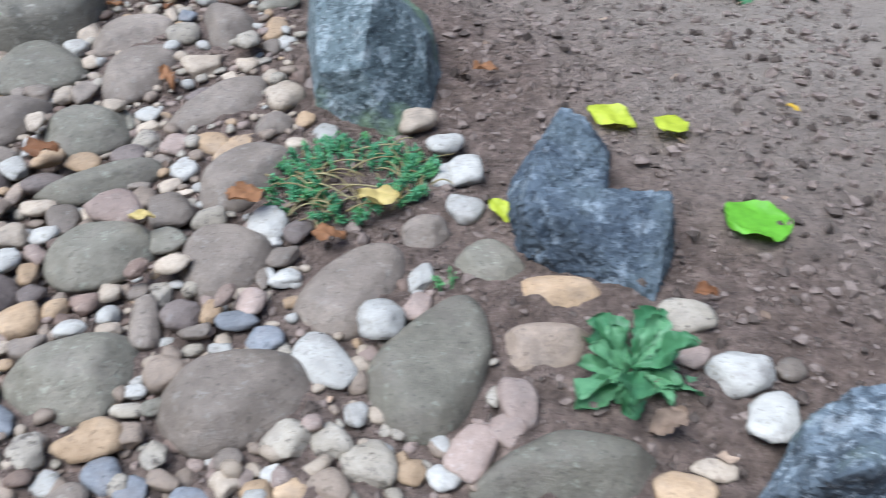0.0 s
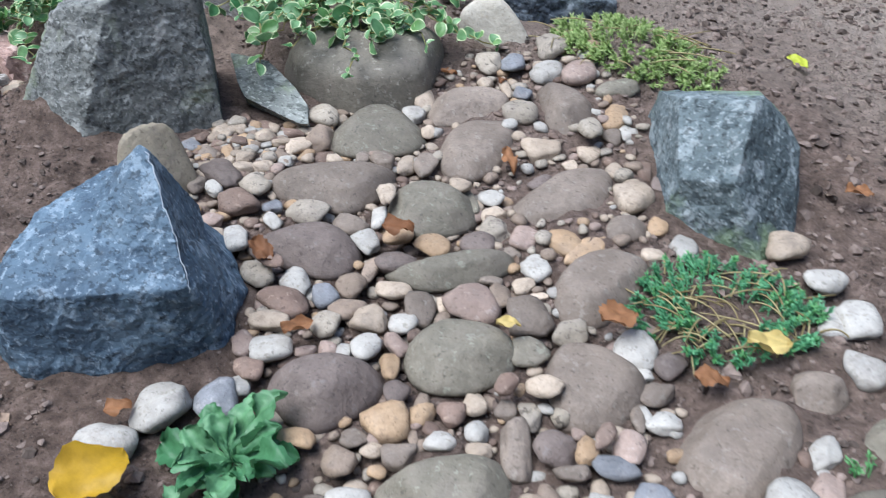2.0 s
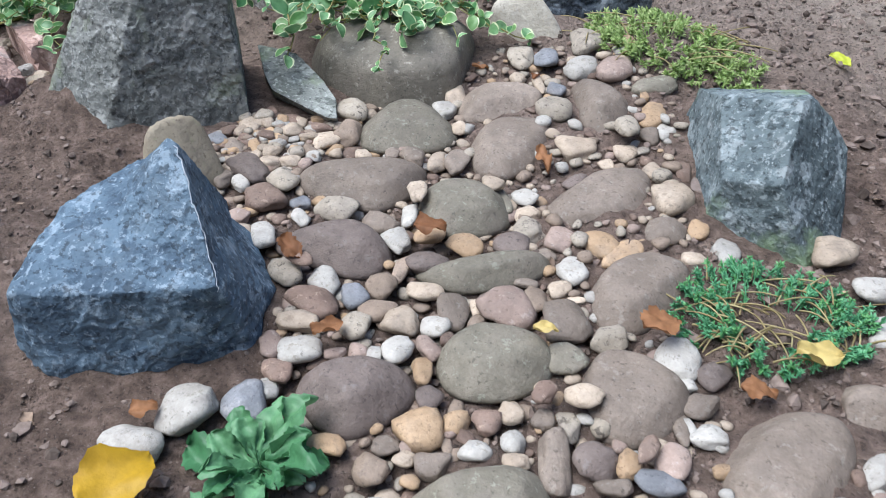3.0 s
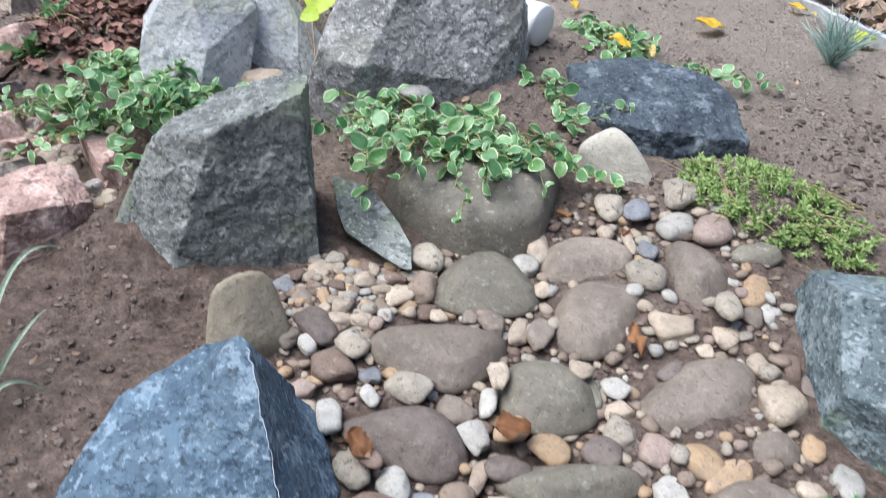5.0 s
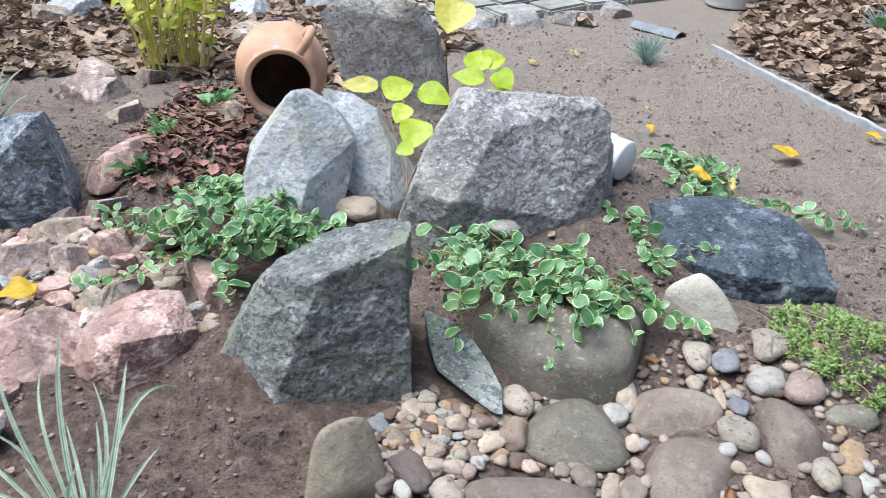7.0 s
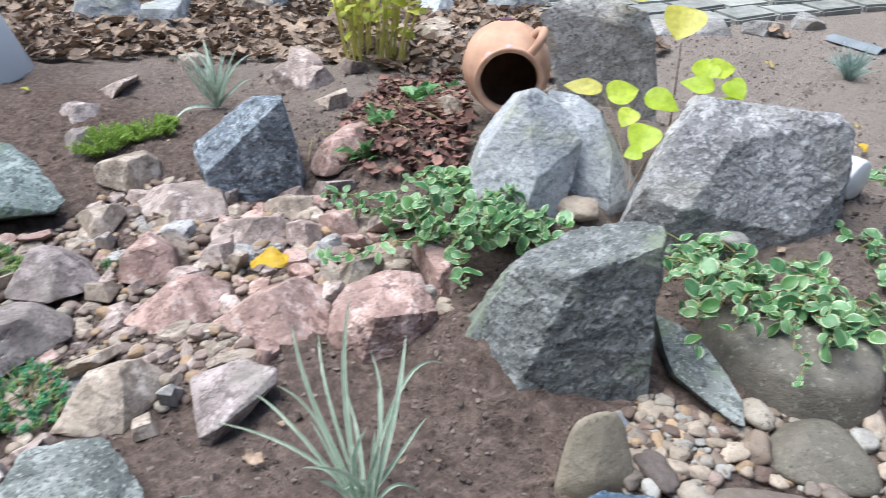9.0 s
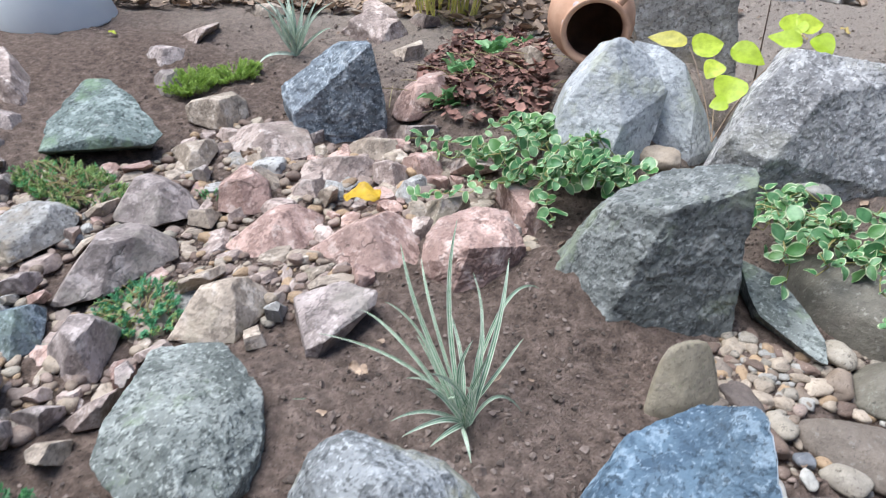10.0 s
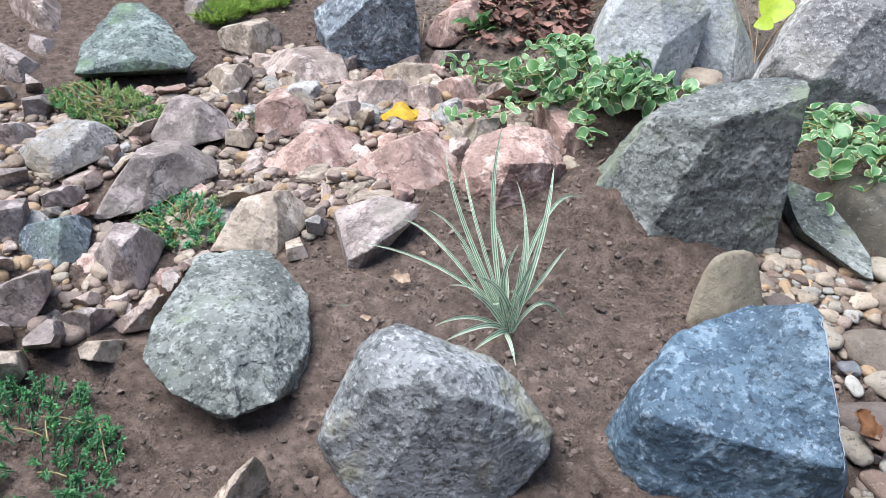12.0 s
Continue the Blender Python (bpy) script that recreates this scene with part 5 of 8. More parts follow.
bedded(-0.426, 0.638, 0.010, [(-175, 32, 0.062), (90, 42, 0.049), (55, 23, 0.062), (12, 46, 0.033), (12, -18, 0.064), (-20, 36, 0.035), (-20, -37, 0.052), (-74, 50, 0.024), (-74, -40, 0.050), (-102, 46, 0.028), (-102, -30, 0.054), (-131, 44, 0.032), (-131, -8, 0.059), (85, 87, 0.023), (126, 15, 0.053), (0, -90, 0.040)], "olive", 175)
bedded(0.125, 0.523, 0.009, [(129, 24, 0.047), (119, 28, 0.038), (82, 36, 0.039), (-7, 13, 0.080), (-44, 46, 0.036), (-44, -12, 0.066), (-88, 43, 0.016), (-88, -30, 0.036), (-157, 48, 0.059), (-157, -16, 0.101), (123, 87, 0.021), (73, 15, 0.041), (0, -90, 0.039)], "olive", 176)
bedded(0.113, 0.692, 0.007, [(160, 11, 0.045), (109, 40, 0.028), (90, 43, 0.029), (-31, 40, 0.025), (-31, -13, 0.043), (-70, 48, 0.010), (-70, -36, 0.029), (-98, 39, 0.019), (-98, -40, 0.033), (-159, 39, 0.029), (-159, -22, 0.047), (-56, 87, 0.016), (79, 15, 0.032), (0, -90, 0.037)], "tan2", 177)
bedded(0.139, 0.772, 0.008, [(166, 5, 0.047), (111, 43, 0.032), (88, 47, 0.029), (26, 36, 0.042), (-17, -1, 0.052), (-76, 40, 0.013), (-76, -41, 0.028), (-90, 40, 0.012), (-90, -44, 0.027), (-160, 38, 0.031), (-160, -25, 0.048), (136, 87, 0.018), (78, 15, 0.033), (0, -90, 0.038)], "tan", 178)
bedded(0.057, 0.831, 0.007, [(154, 24, 0.039), (124, 42, 0.036), (41, 41, 0.033), (18, 26, 0.036), (-46, 41, 0.023), (-46, -33, 0.039), (-90, 36, 0.022), (-90, -46, 0.032), (-142, 37, 0.025), (-142, -34, 0.039), (-3, 87, 0.016), (85, 15, 0.050), (0, -90, 0.037)], "olive", 179)
bedded(-0.030, 0.905, 0.006, [(140, 40, 0.025), (78, 51, 0.024), (14, 17, 0.027), (-39, 41, 0.013), (-39, -36, 0.026), (-90, 47, 0.010), (-90, -49, 0.024), (-173, -4, 0.030), (-118, 87, 0.014), (91, 15, 0.031), (0, -90, 0.036)], "grey-brown", 180)
cobble(-0.397, 0.945, 0.071, 0.062, 110, "grey-brown", 178, 0.55)
cobble(-0.481, 0.950, 0.071, 0.066, 33, "pink", 179, 0.55)
cobble(-0.339, 1.121, 0.090, 0.042, 63, "tan", 180, 0.55)
cobble(-0.286, 1.174, 0.068, 0.060, 26, "grey-brown", 181, 0.55)
cobble(-0.377, 1.120, 0.062, 0.055, 173, "tan", 182, 0.55)
cobble(-0.437, 1.124, 0.066, 0.048, 110, "pink", 183, 0.55)
cobble(-0.423, 1.621, 0.078, 0.068, 98, "pink", 184, 0.55)
cobble(-0.485, 1.613, 0.071, 0.063, 105, "white", 185, 0.55)
cobble(-0.555, 1.641, 0.069, 0.048, 99, "slate-blue", 186, 0.55)
cobble(-0.609, 1.647, 0.074, 0.055, 100, "mottled", 187, 0.55)
cobble(-0.412, 1.708, 0.062, 0.038, 94, "white", 188, 0.55)
cobble(-0.487, 1.714, 0.077, 0.066, 87, "mottled", 189, 0.55)
cobble(-0.342, 1.584, 0.081, 0.060, 11, "olive", 190, 0.55)
cobble(-0.451, 1.368, 0.066, 0.061, 3, "cream", 191, 0.55)
cobble(-0.396, 1.341, 0.030, 0.027, 46, "cream", 192, 0.55)
cobble(-0.338, 1.500, 0.081, 0.046, 92, "tan", 193, 0.55)
cobble(-0.375, 1.429, 0.076, 0.036, 98, "mottled", 194, 0.55, 0.023)
cobble(-0.333, 1.439, 0.044, 0.041, 116, "grey-brown", 195, 0.55)
cobble(-0.308, 1.458, 0.051, 0.035, 88, "white", 196, 0.55)
cobble(-0.371, 1.515, 0.034, 0.025, 90, "white", 197, 0.55)
cobble(-0.370, 1.384, 0.058, 0.040, 91, "cream", 198, 0.55)
cobble(-0.317, 1.342, 0.050, 0.033, 89, "cream", 199, 0.55)
cobble(-0.283, 1.264, 0.074, 0.067, 92, "cream", 200, 0.55)
cobble(-0.271, 1.355, 0.058, 0.033, 97, "rust", 201, 0.55)
cobble(-0.245, 1.314, 0.057, 0.017, 98, "dark", 202, 0.55)
cobble(-0.241, 1.201, 0.047, 0.030, 86, "tan", 203, 0.55)
cobble(-0.242, 1.128, 0.036, 0.034, 11, "cream", 204, 0.55)
cobble(-0.201, 1.156, 0.060, 0.040, 98, "white", 205, 0.55)
cobble(-0.055, 1.197, 0.065, 0.057, 57, "cream", 206, 0.55)
cobble(-0.007, 1.127, 0.059, 0.053, 61, "white", 207, 0.55)
cobble(0.006, 1.039, 0.067, 0.044, 66, "white", 208, 0.55)
cobble(-0.509, 1.477, 0.073, 0.063, 122, "mottled", 209, 0.55)
cobble(-0.519, 1.542, 0.053, 0.036, 98, "slate-blue", 210, 0.55)
cobble(-0.556, 1.563, 0.077, 0.020, 112, "cream", 211, 0.55)
cobble(-0.600, 1.572, 0.035, 0.033, 86, "cream", 212, 0.55)
cobble(-0.706, 1.503, 0.072, 0.035, 97, "cream", 213, 0.55)
cobble(-0.711, 1.445, 0.047, 0.045, 115, "white", 214, 0.55)
cobble(-0.667, 1.394, 0.034, 0.027, 106, "cream", 215, 0.55)
cobble(-0.675, 1.283, 0.079, 0.030, 97, "cream", 216, 0.55)
cobble(-0.716, 1.280, 0.057, 0.044, 123, "grey-brown", 217, 0.55)
cobble(-0.643, 1.286, 0.071, 0.038, 91, "grey-brown", 218, 0.55)
cobble(-0.759, 1.285, 0.032, 0.026, 115, "grey-brown", 219, 0.55)
cobble(-0.808, 1.272, 0.031, 0.026, 121, "cream", 220, 0.55)
cobble(-0.860, 1.327, 0.074, 0.057, 88, "tan2", 221, 0.55)
cobble(-0.887, 1.407, 0.076, 0.058, 152, "mottled", 222, 0.55)
cobble(-0.888, 1.289, 0.055, 0.042, 88, "cream", 223, 0.55)
cobble(-0.901, 1.256, 0.057, 0.029, 125, "tan2", 224, 0.55)
cobble(-0.921, 1.227, 0.035, 0.025, 122, "cream", 225, 0.55)
cobble(-0.984, 1.279, 0.070, 0.035, 126, "tan", 226, 0.55)
cobble(-1.046, 1.309, 0.059, 0.036, 109, "cream", 227, 0.55)
cobble(-1.005, 1.247, 0.048, 0.025, 125, "tan", 228, 0.55)
cobble(-0.956, 1.205, 0.045, 0.036, 131, "cream", 229, 0.55)
cobble(-0.909, 1.159, 0.071, 0.051, 130, "mottled", 230, 0.55)
cobble(-0.977, 1.346, 0.047, 0.033, 121, "rust", 231, 0.55)
cobble(-1.032, 1.370, 0.037, 0.021, 119, "rust", 232, 0.55)
cobble(-0.931, 1.309, 0.035, 0.026, 123, "tan2", 233, 0.55)
cobble(-1.078, 1.241, 0.044, 0.035, 138, "slate-blue", 234, 0.55)
cobble(-1.039, 1.231, 0.046, 0.033, 140, "grey-brown", 235, 0.55)
cobble(-0.978, 1.170, 0.088, 0.055, 149, "dark", 236, 0.55)
cobble(-0.974, 1.133, 0.042, 0.029, 126, "white", 237, 0.55)
cobble(-1.011, 1.134, 0.047, 0.038, 139, "grey-brown", 238, 0.55)
cobble(-0.916, 1.102, 0.081, 0.052, 174, "rust", 239, 0.55)
cobble(-0.836, 1.071, 0.034, 0.028, 132, "white", 240, 0.55)
cobble(-0.853, 1.106, 0.034, 0.030, 160, "slate-blue", 241, 0.55)
cobble(-0.788, 1.104, 0.079, 0.049, 177, "mottled", 242, 0.55)
cobble(-0.708, 1.089, 0.055, 0.045, 9, "grey-brown", 243, 0.55)
cobble(-0.673, 1.122, 0.053, 0.030, 98, "white", 244, 0.55)
cobble(-0.670, 1.153, 0.050, 0.033, 110, "cream", 245, 0.55, 0.023)
cobble(-0.668, 1.050, 0.058, 0.043, 120, "white", 246, 0.55)
cobble(-0.628, 1.082, 0.056, 0.040, 88, "tan", 247, 0.55)
cobble(-0.573, 1.072, 0.061, 0.043, 142, "tan", 248, 0.55)
cobble(-0.611, 1.020, 0.058, 0.042, 14, "dark", 249, 0.55)
cobble(-0.504, 1.091, 0.053, 0.049, 30, "dark", 250, 0.55)
cobble(-0.508, 1.215, 0.045, 0.036, 169, "white", 251, 0.55)
cobble(-0.498, 1.176, 0.046, 0.037, 20, "cream", 252, 0.55)
cobble(-0.485, 1.132, 0.058, 0.048, 107, "mottled", 253, 0.55)
cobble(-0.543, 1.202, 0.078, 0.024, 126, "olive", 254, 0.55)
cobble(-0.561, 1.216, 0.037, 0.033, 99, "cream", 255, 0.55, 0.017)
cobble(-0.453, 1.085, 0.040, 0.027, 137, "grey-brown", 256, 0.55)
cobble(-0.436, 1.277, 0.056, 0.030, 66, "dark", 257, 0.55)
cobble(-0.872, 1.013, 0.064, 0.037, 127, "white", 258, 0.55)
cobble(-0.933, 1.048, 0.042, 0.033, 1, "pink", 259, 0.55)
cobble(-0.914, 1.012, 0.047, 0.030, 0, "cream", 260, 0.55)
cobble(-0.800, 0.943, 0.059, 0.045, 139, "mottled", 261, 0.55)
cobble(-0.780, 0.953, 0.041, 0.026, 165, "rust", 262, 0.55, 0.026)
cobble(-0.742, 0.941, 0.054, 0.039, 144, "white", 263, 0.55)
cobble(-0.691, 0.926, 0.046, 0.038, 143, "slate-blue", 264, 0.55)
cobble(-0.738, 0.897, 0.069, 0.046, 173, "rust", 265, 0.55)
cobble(-0.657, 0.952, 0.046, 0.039, 120, "tan2", 266, 0.55)
cobble(-0.643, 0.991, 0.056, 0.026, 92, "tan2", 267, 0.55)
cobble(-0.597, 0.960, 0.051, 0.033, 9, "cream", 268, 0.55)
cobble(-0.648, 0.907, 0.048, 0.036, 33, "tan2", 269, 0.55)
cobble(-0.666, 0.871, 0.057, 0.039, 105, "mottled", 270, 0.55)
cobble(-0.736, 0.856, 0.061, 0.037, 27, "cream", 271, 0.55)
cobble(-0.606, 0.891, 0.047, 0.045, 161, "cream", 272, 0.55)
cobble(-0.562, 0.896, 0.043, 0.038, 152, "white", 273, 0.55)
cobble(-0.546, 0.929, 0.057, 0.041, 116, "grey-brown", 274, 0.55)
cobble(-0.561, 0.857, 0.046, 0.028, 132, "pink", 275, 0.55)
cobble(-0.538, 0.880, 0.024, 0.024, 119, "rust", 276, 0.55)
cobble(-0.520, 0.941, 0.043, 0.014, 115, "cream", 277, 0.55)
cobble(-0.450, 0.979, 0.049, 0.038, 103, "tan2", 278, 0.55)
cobble(-0.465, 1.014, 0.034, 0.023, 18, "grey-brown", 279, 0.55)
cobble(-0.419, 1.013, 0.040, 0.030, 22, "cream", 280, 0.55)
cobble(-0.409, 1.061, 0.071, 0.043, 110, "white", 281, 0.55)
cobble(-0.398, 0.996, 0.033, 0.015, 16, "cream", 282, 0.55)
cobble(-0.344, 0.935, 0.047, 0.040, 21, "mottled", 283, 0.55)
cobble(-0.255, 0.925, 0.066, 0.051, 83, "white", 284, 0.55)
cobble(-0.387, 0.884, 0.049, 0.044, 175, "olive", 285, 0.55)
cobble(-0.557, 0.820, 0.046, 0.028, 114, "tan", 286, 0.55)
cobble(-0.597, 0.844, 0.043, 0.036, 61, "white", 287, 0.55)
cobble(-0.624, 0.829, 0.026, 0.021, 120, "white", 288, 0.55)
cobble(-0.646, 0.828, 0.026, 0.023, 180, "pink", 289, 0.55)
cobble(-0.674, 0.818, 0.033, 0.019, 14, "pink", 290, 0.55)
cobble(-0.716, 0.810, 0.055, 0.045, 13, "white", 291, 0.55)
cobble(-0.756, 0.809, 0.045, 0.030, 130, "pink", 292, 0.55)
cobble(-0.728, 0.770, 0.042, 0.034, 133, "rust", 293, 0.55)
cobble(-0.731, 0.742, 0.034, 0.026, 133, "white", 294, 0.55)
cobble(-0.801, 0.684, 0.074, 0.068, 23, "white", 295, 0.55)
cobble(-0.834, 0.620, 0.068, 0.058, 37, "white", 296, 0.55)
cobble(-0.739, 0.707, 0.062, 0.048, 137, "slate-blue", 297, 0.55)
cobble(-0.533, 0.779, 0.036, 0.031, 112, "dark", 298, 0.55)
cobble(-0.531, 0.731, 0.060, 0.051, 140, "tan", 299, 0.55)
cobble(-0.496, 0.753, 0.036, 0.034, 109, "tan", 300, 0.55)
cobble(-0.460, 0.763, 0.039, 0.033, 89, "rust", 301, 0.55)
cobble(-0.437, 0.786, 0.031, 0.029, 121, "cream", 302, 0.55)
cobble(-0.404, 0.807, 0.033, 0.024, 76, "rust", 303, 0.55, 0.022)
cobble(-0.397, 0.784, 0.028, 0.026, 75, "grey-brown", 304, 0.55)
cobble(-0.369, 0.782, 0.039, 0.030, 108, "mottled", 305, 0.55)
cobble(-0.356, 0.815, 0.047, 0.033, 13, "cream", 306, 0.55, 0.023)
cobble(-0.223, 0.857, 0.046, 0.033, 47, "grey-brown", 307, 0.55)
cobble(-0.209, 0.909, 0.044, 0.036, 47, "dark", 308, 0.55)
cobble(-0.244, 0.882, 0.028, 0.024, 19, "white", 309, 0.55)
cobble(-0.245, 0.817, 0.056, 0.018, 97, "grey-brown", 310, 0.55)
cobble(-0.213, 0.811, 0.043, 0.032, 23, "white", 311, 0.55)
cobble(-0.253, 0.764, 0.045, 0.037, 90, "pink", 312, 0.55)
cobble(-0.280, 0.762, 0.043, 0.020, 73, "rust", 313, 0.55, 0.020)
cobble(-0.298, 0.751, 0.035, 0.029, 103, "tan", 314, 0.55)
cobble(-0.331, 0.744, 0.049, 0.043, 29, "dark", 315, 0.55)
cobble(-0.375, 0.734, 0.080, 0.039, 107, "grey-brown", 316, 0.55)
cobble(-0.424, 0.744, 0.033, 0.026, 113, "white", 317, 0.55)
cobble(-0.416, 0.721, 0.032, 0.024, 177, "cream", 318, 0.55)
cobble(-0.464, 0.719, 0.036, 0.034, 21, "white", 319, 0.55)
cobble(-0.502, 0.693, 0.039, 0.032, 31, "grey-brown", 320, 0.55)
cobble(-0.498, 0.724, 0.031, 0.012, 115, "tan2", 321, 0.55)
cobble(-0.535, 0.691, 0.027, 0.023, 7, "cream", 322, 0.55)
cobble(-0.562, 0.701, 0.032, 0.027, 8, "grey-brown", 323, 0.55)
cobble(-0.569, 0.667, 0.045, 0.039, 128, "tan2", 324, 0.55)
cobble(-0.629, 0.683, 0.047, 0.029, 2, "tan", 325, 0.55)
cobble(-0.521, 0.663, 0.022, 0.020, 0, "tan", 326, 0.55)
cobble(-0.308, 0.718, 0.041, 0.022, 19, "grey-brown", 327, 0.55)
cobble(-0.263, 0.735, 0.053, 0.027, 6, "slate-blue", 328, 0.55)
cobble(-0.036, 0.813, 0.049, 0.033, 70, "white", 329, 0.55)
cobble(0.026, 0.960, 0.059, 0.051, 68, "white", 333, 0.55)
cobble(0.027, 1.044, 0.083, 0.062, 46, "white", 334, 0.55)
cobble(-0.146, 0.665, 0.092, 0.055, 138, "white", 337, 0.55)
cobble(-0.081, 0.719, 0.059, 0.053, 79, "white", 338, 0.55, 0.019)
cobble(-0.039, 0.763, 0.056, 0.034, 74, "pink", 339, 0.55)
cobble(-0.093, 0.682, 0.031, 0.023, 33, "pink", 340, 0.55)
cobble(-0.077, 0.702, 0.021, 0.020, 69, "tan2", 341, 0.55)
cobble(-0.103, 0.595, 0.032, 0.025, 105, "white", 342, 0.55)
cobble(-0.009, 0.558, 0.028, 0.017, 117, "white", 343, 0.55)
cobble(0.076, 0.608, 0.065, 0.049, 90, "pink", 344, 0.55)
cobble(0.061, 0.571, 0.049, 0.042, 63, "pink", 345, 0.55)
cobble(0.023, 0.544, 0.073, 0.047, 63, "pink", 346, 0.55)
cobble(-0.172, 0.558, 0.057, 0.048, 53, "mottled", 347, 0.55)
cobble(-0.127, 0.560, 0.050, 0.044, 99, "mottled", 348, 0.55)
cobble(-0.080, 0.529, 0.059, 0.047, 131, "mottled", 349, 0.55)
cobble(-0.039, 0.522, 0.031, 0.028, 52, "tan", 350, 0.55)
cobble(-0.006, 0.517, 0.036, 0.029, 140, "white", 351, 0.55)
cobble(-0.126, 0.506, 0.058, 0.038, 139, "tan2", 352, 0.55)
cobble(-0.160, 0.500, 0.034, 0.033, 163, "tan", 353, 0.55)
cobble(-0.192, 0.498, 0.035, 0.028, 180, "tan", 354, 0.55)
cobble(-0.182, 0.518, 0.025, 0.024, 116, "white", 355, 0.55)
cobble(-0.228, 0.508, 0.035, 0.031, 5, "cream", 356, 0.55)
cobble(-0.233, 0.538, 0.030, 0.027, 131, "grey-brown", 357, 0.55)
cobble(-0.356, 0.517, 0.045, 0.035, 131, "slate-blue", 358, 0.55)
cobble(-0.383, 0.554, 0.070, 0.052, 179, "tan", 359, 0.55)
cobble(-0.344, 0.566, 0.036, 0.032, 170, "tan2", 360, 0.55)
cobble(-0.442, 0.542, 0.046, 0.037, 125, "mottled", 361, 0.55)
cobble(-0.499, 0.536, 0.060, 0.041, 179, "mottled", 362, 0.55)
cobble(-0.488, 0.584, 0.057, 0.026, 121, "slate-blue", 363, 0.55)
cobble(-0.519, 0.597, 0.031, 0.022, 169, "tan", 364, 0.55)
cobble(-0.560, 0.581, 0.074, 0.040, 126, "grey-brown", 365, 0.55)
cobble(-0.537, 0.622, 0.050, 0.032, 9, "white", 366, 0.55)
cobble(-0.332, 0.656, 0.060, 0.045, 126, "tan2", 367, 0.55)
cobble(-0.357, 0.625, 0.028, 0.021, 175, "white", 368, 0.55)
cobble(-0.356, 0.600, 0.035, 0.023, 178, "mottled", 369, 0.55)
cobble(-0.326, 0.605, 0.031, 0.020, 23, "olive", 370, 0.55)
cobble(-0.273, 0.690, 0.029, 0.023, 176, "white", 372, 0.55)
cobble(-0.223, 0.701, 0.043, 0.041, 130, "slate-blue", 374, 0.55)
cobble(-0.389, 0.491, 0.051, 0.030, 179, "grey-brown", 375, 0.55)
cobble(-0.412, 0.507, 0.035, 0.026, 132, "white", 376, 0.55)
cobble(-0.321, 0.497, 0.039, 0.032, 129, "slate-blue", 377, 0.55)
cobble(-0.294, 0.512, 0.035, 0.025, 177, "tan2", 378, 0.55)
cobble(-0.459, 0.498, 0.042, 0.030, 166, "tan2", 379, 0.55)
cobble(-0.257, 0.490, 0.046, 0.024, 172, "slate-blue", 380, 0.55)
cobble(-0.310, 0.543, 0.041, 0.029, 112, "mottled", 381, 0.55)
cobble(-0.577, 0.550, 0.038, 0.026, 165, "grey-brown", 382, 0.55)
cobble(-0.795, 0.533, 0.073, 0.051, 155, "olive", 383, 0.55)
cobble(-0.752, 0.498, 0.056, 0.034, 1, "white", 384, 0.55)
cobble(0.239, 0.502, 0.063, 0.038, 173, "tan", 391, 0.55)
cobble(0.274, 0.526, 0.050, 0.024, 177, "cream", 392, 0.55)
cobble(0.359, 0.590, 0.066, 0.048, 49, "white", 393, 0.55)
cobble(0.340, 0.654, 0.084, 0.062, 1, "white", 394, 0.55)
cobble(0.297, 0.740, 0.068, 0.056, 176, "mottled", 395, 0.55)
cobble(0.290, 0.680, 0.043, 0.033, 21, "pink", 396, 0.55)
cobble(0.398, 0.660, 0.041, 0.030, 22, "grey-brown", 397, 0.55)
cobble(-1.427, 1.757, 0.096, 0.078, 15, "cream", 398, 0.55)
cobble(-1.082, 1.812, 0.084, 0.064, 20, "white", 399, 0.6, 0.042)

# ---- loose soil, gravel and small pebbles ----
def scatter(name, label, category, spots, mats, detail, smooth, rugged=0.22):
    """Many small lumps in one mesh; each spot is (x, y, z, length, width, height, turn)."""
    dirs, faces = ico(detail)
    faces = np.array(faces)
    V, F, I = [], [], []
    r = np.random.default_rng(len(spots) + 5)
    if smooth:
        kinds = [cobble_verts(0.08, 0.08, 0.08, 900 + k, detail)[0] / 0.04 for k in range(40)]
    else:
        kinds = [dirs * (1 + rugged * vnoise(dirs * 1.7 + k * 3.7, k))[:, None] for k in range(40)]
    for k, (x, y, z, a, b, c, turn) in enumerate(spots):
        d = kinds[k % 40] * (a / 2, b / 2, c / 2)
        co, si = math.cos(turn), math.sin(turn)
        V.append(np.stack([d[:, 0] * co - d[:, 1] * si + x, d[:, 0] * si + d[:, 1] * co + y, d[:, 2] + z], 1))
        F.append(faces + k * len(dirs))
        I += [int(r.integers(len(mats)))] * len(faces)
    ob = new(name, mesh_from(name, np.vstack(V), np.vstack(F).tolist(), mats, smooth, I))
    return tagged(ob, label, category, kind="stuff")


def inside(poly, x, y):
    hit, j = False, len(poly) - 1
    for i in range(len(poly)):
        (xi, yi), (xj, yj) = poly[i], poly[j]
        if (yi > y) != (yj > y) and x < (xj - xi) * (y - yi) / (yj - yi) + xi:
            hit = not hit
        j = i
    return hit


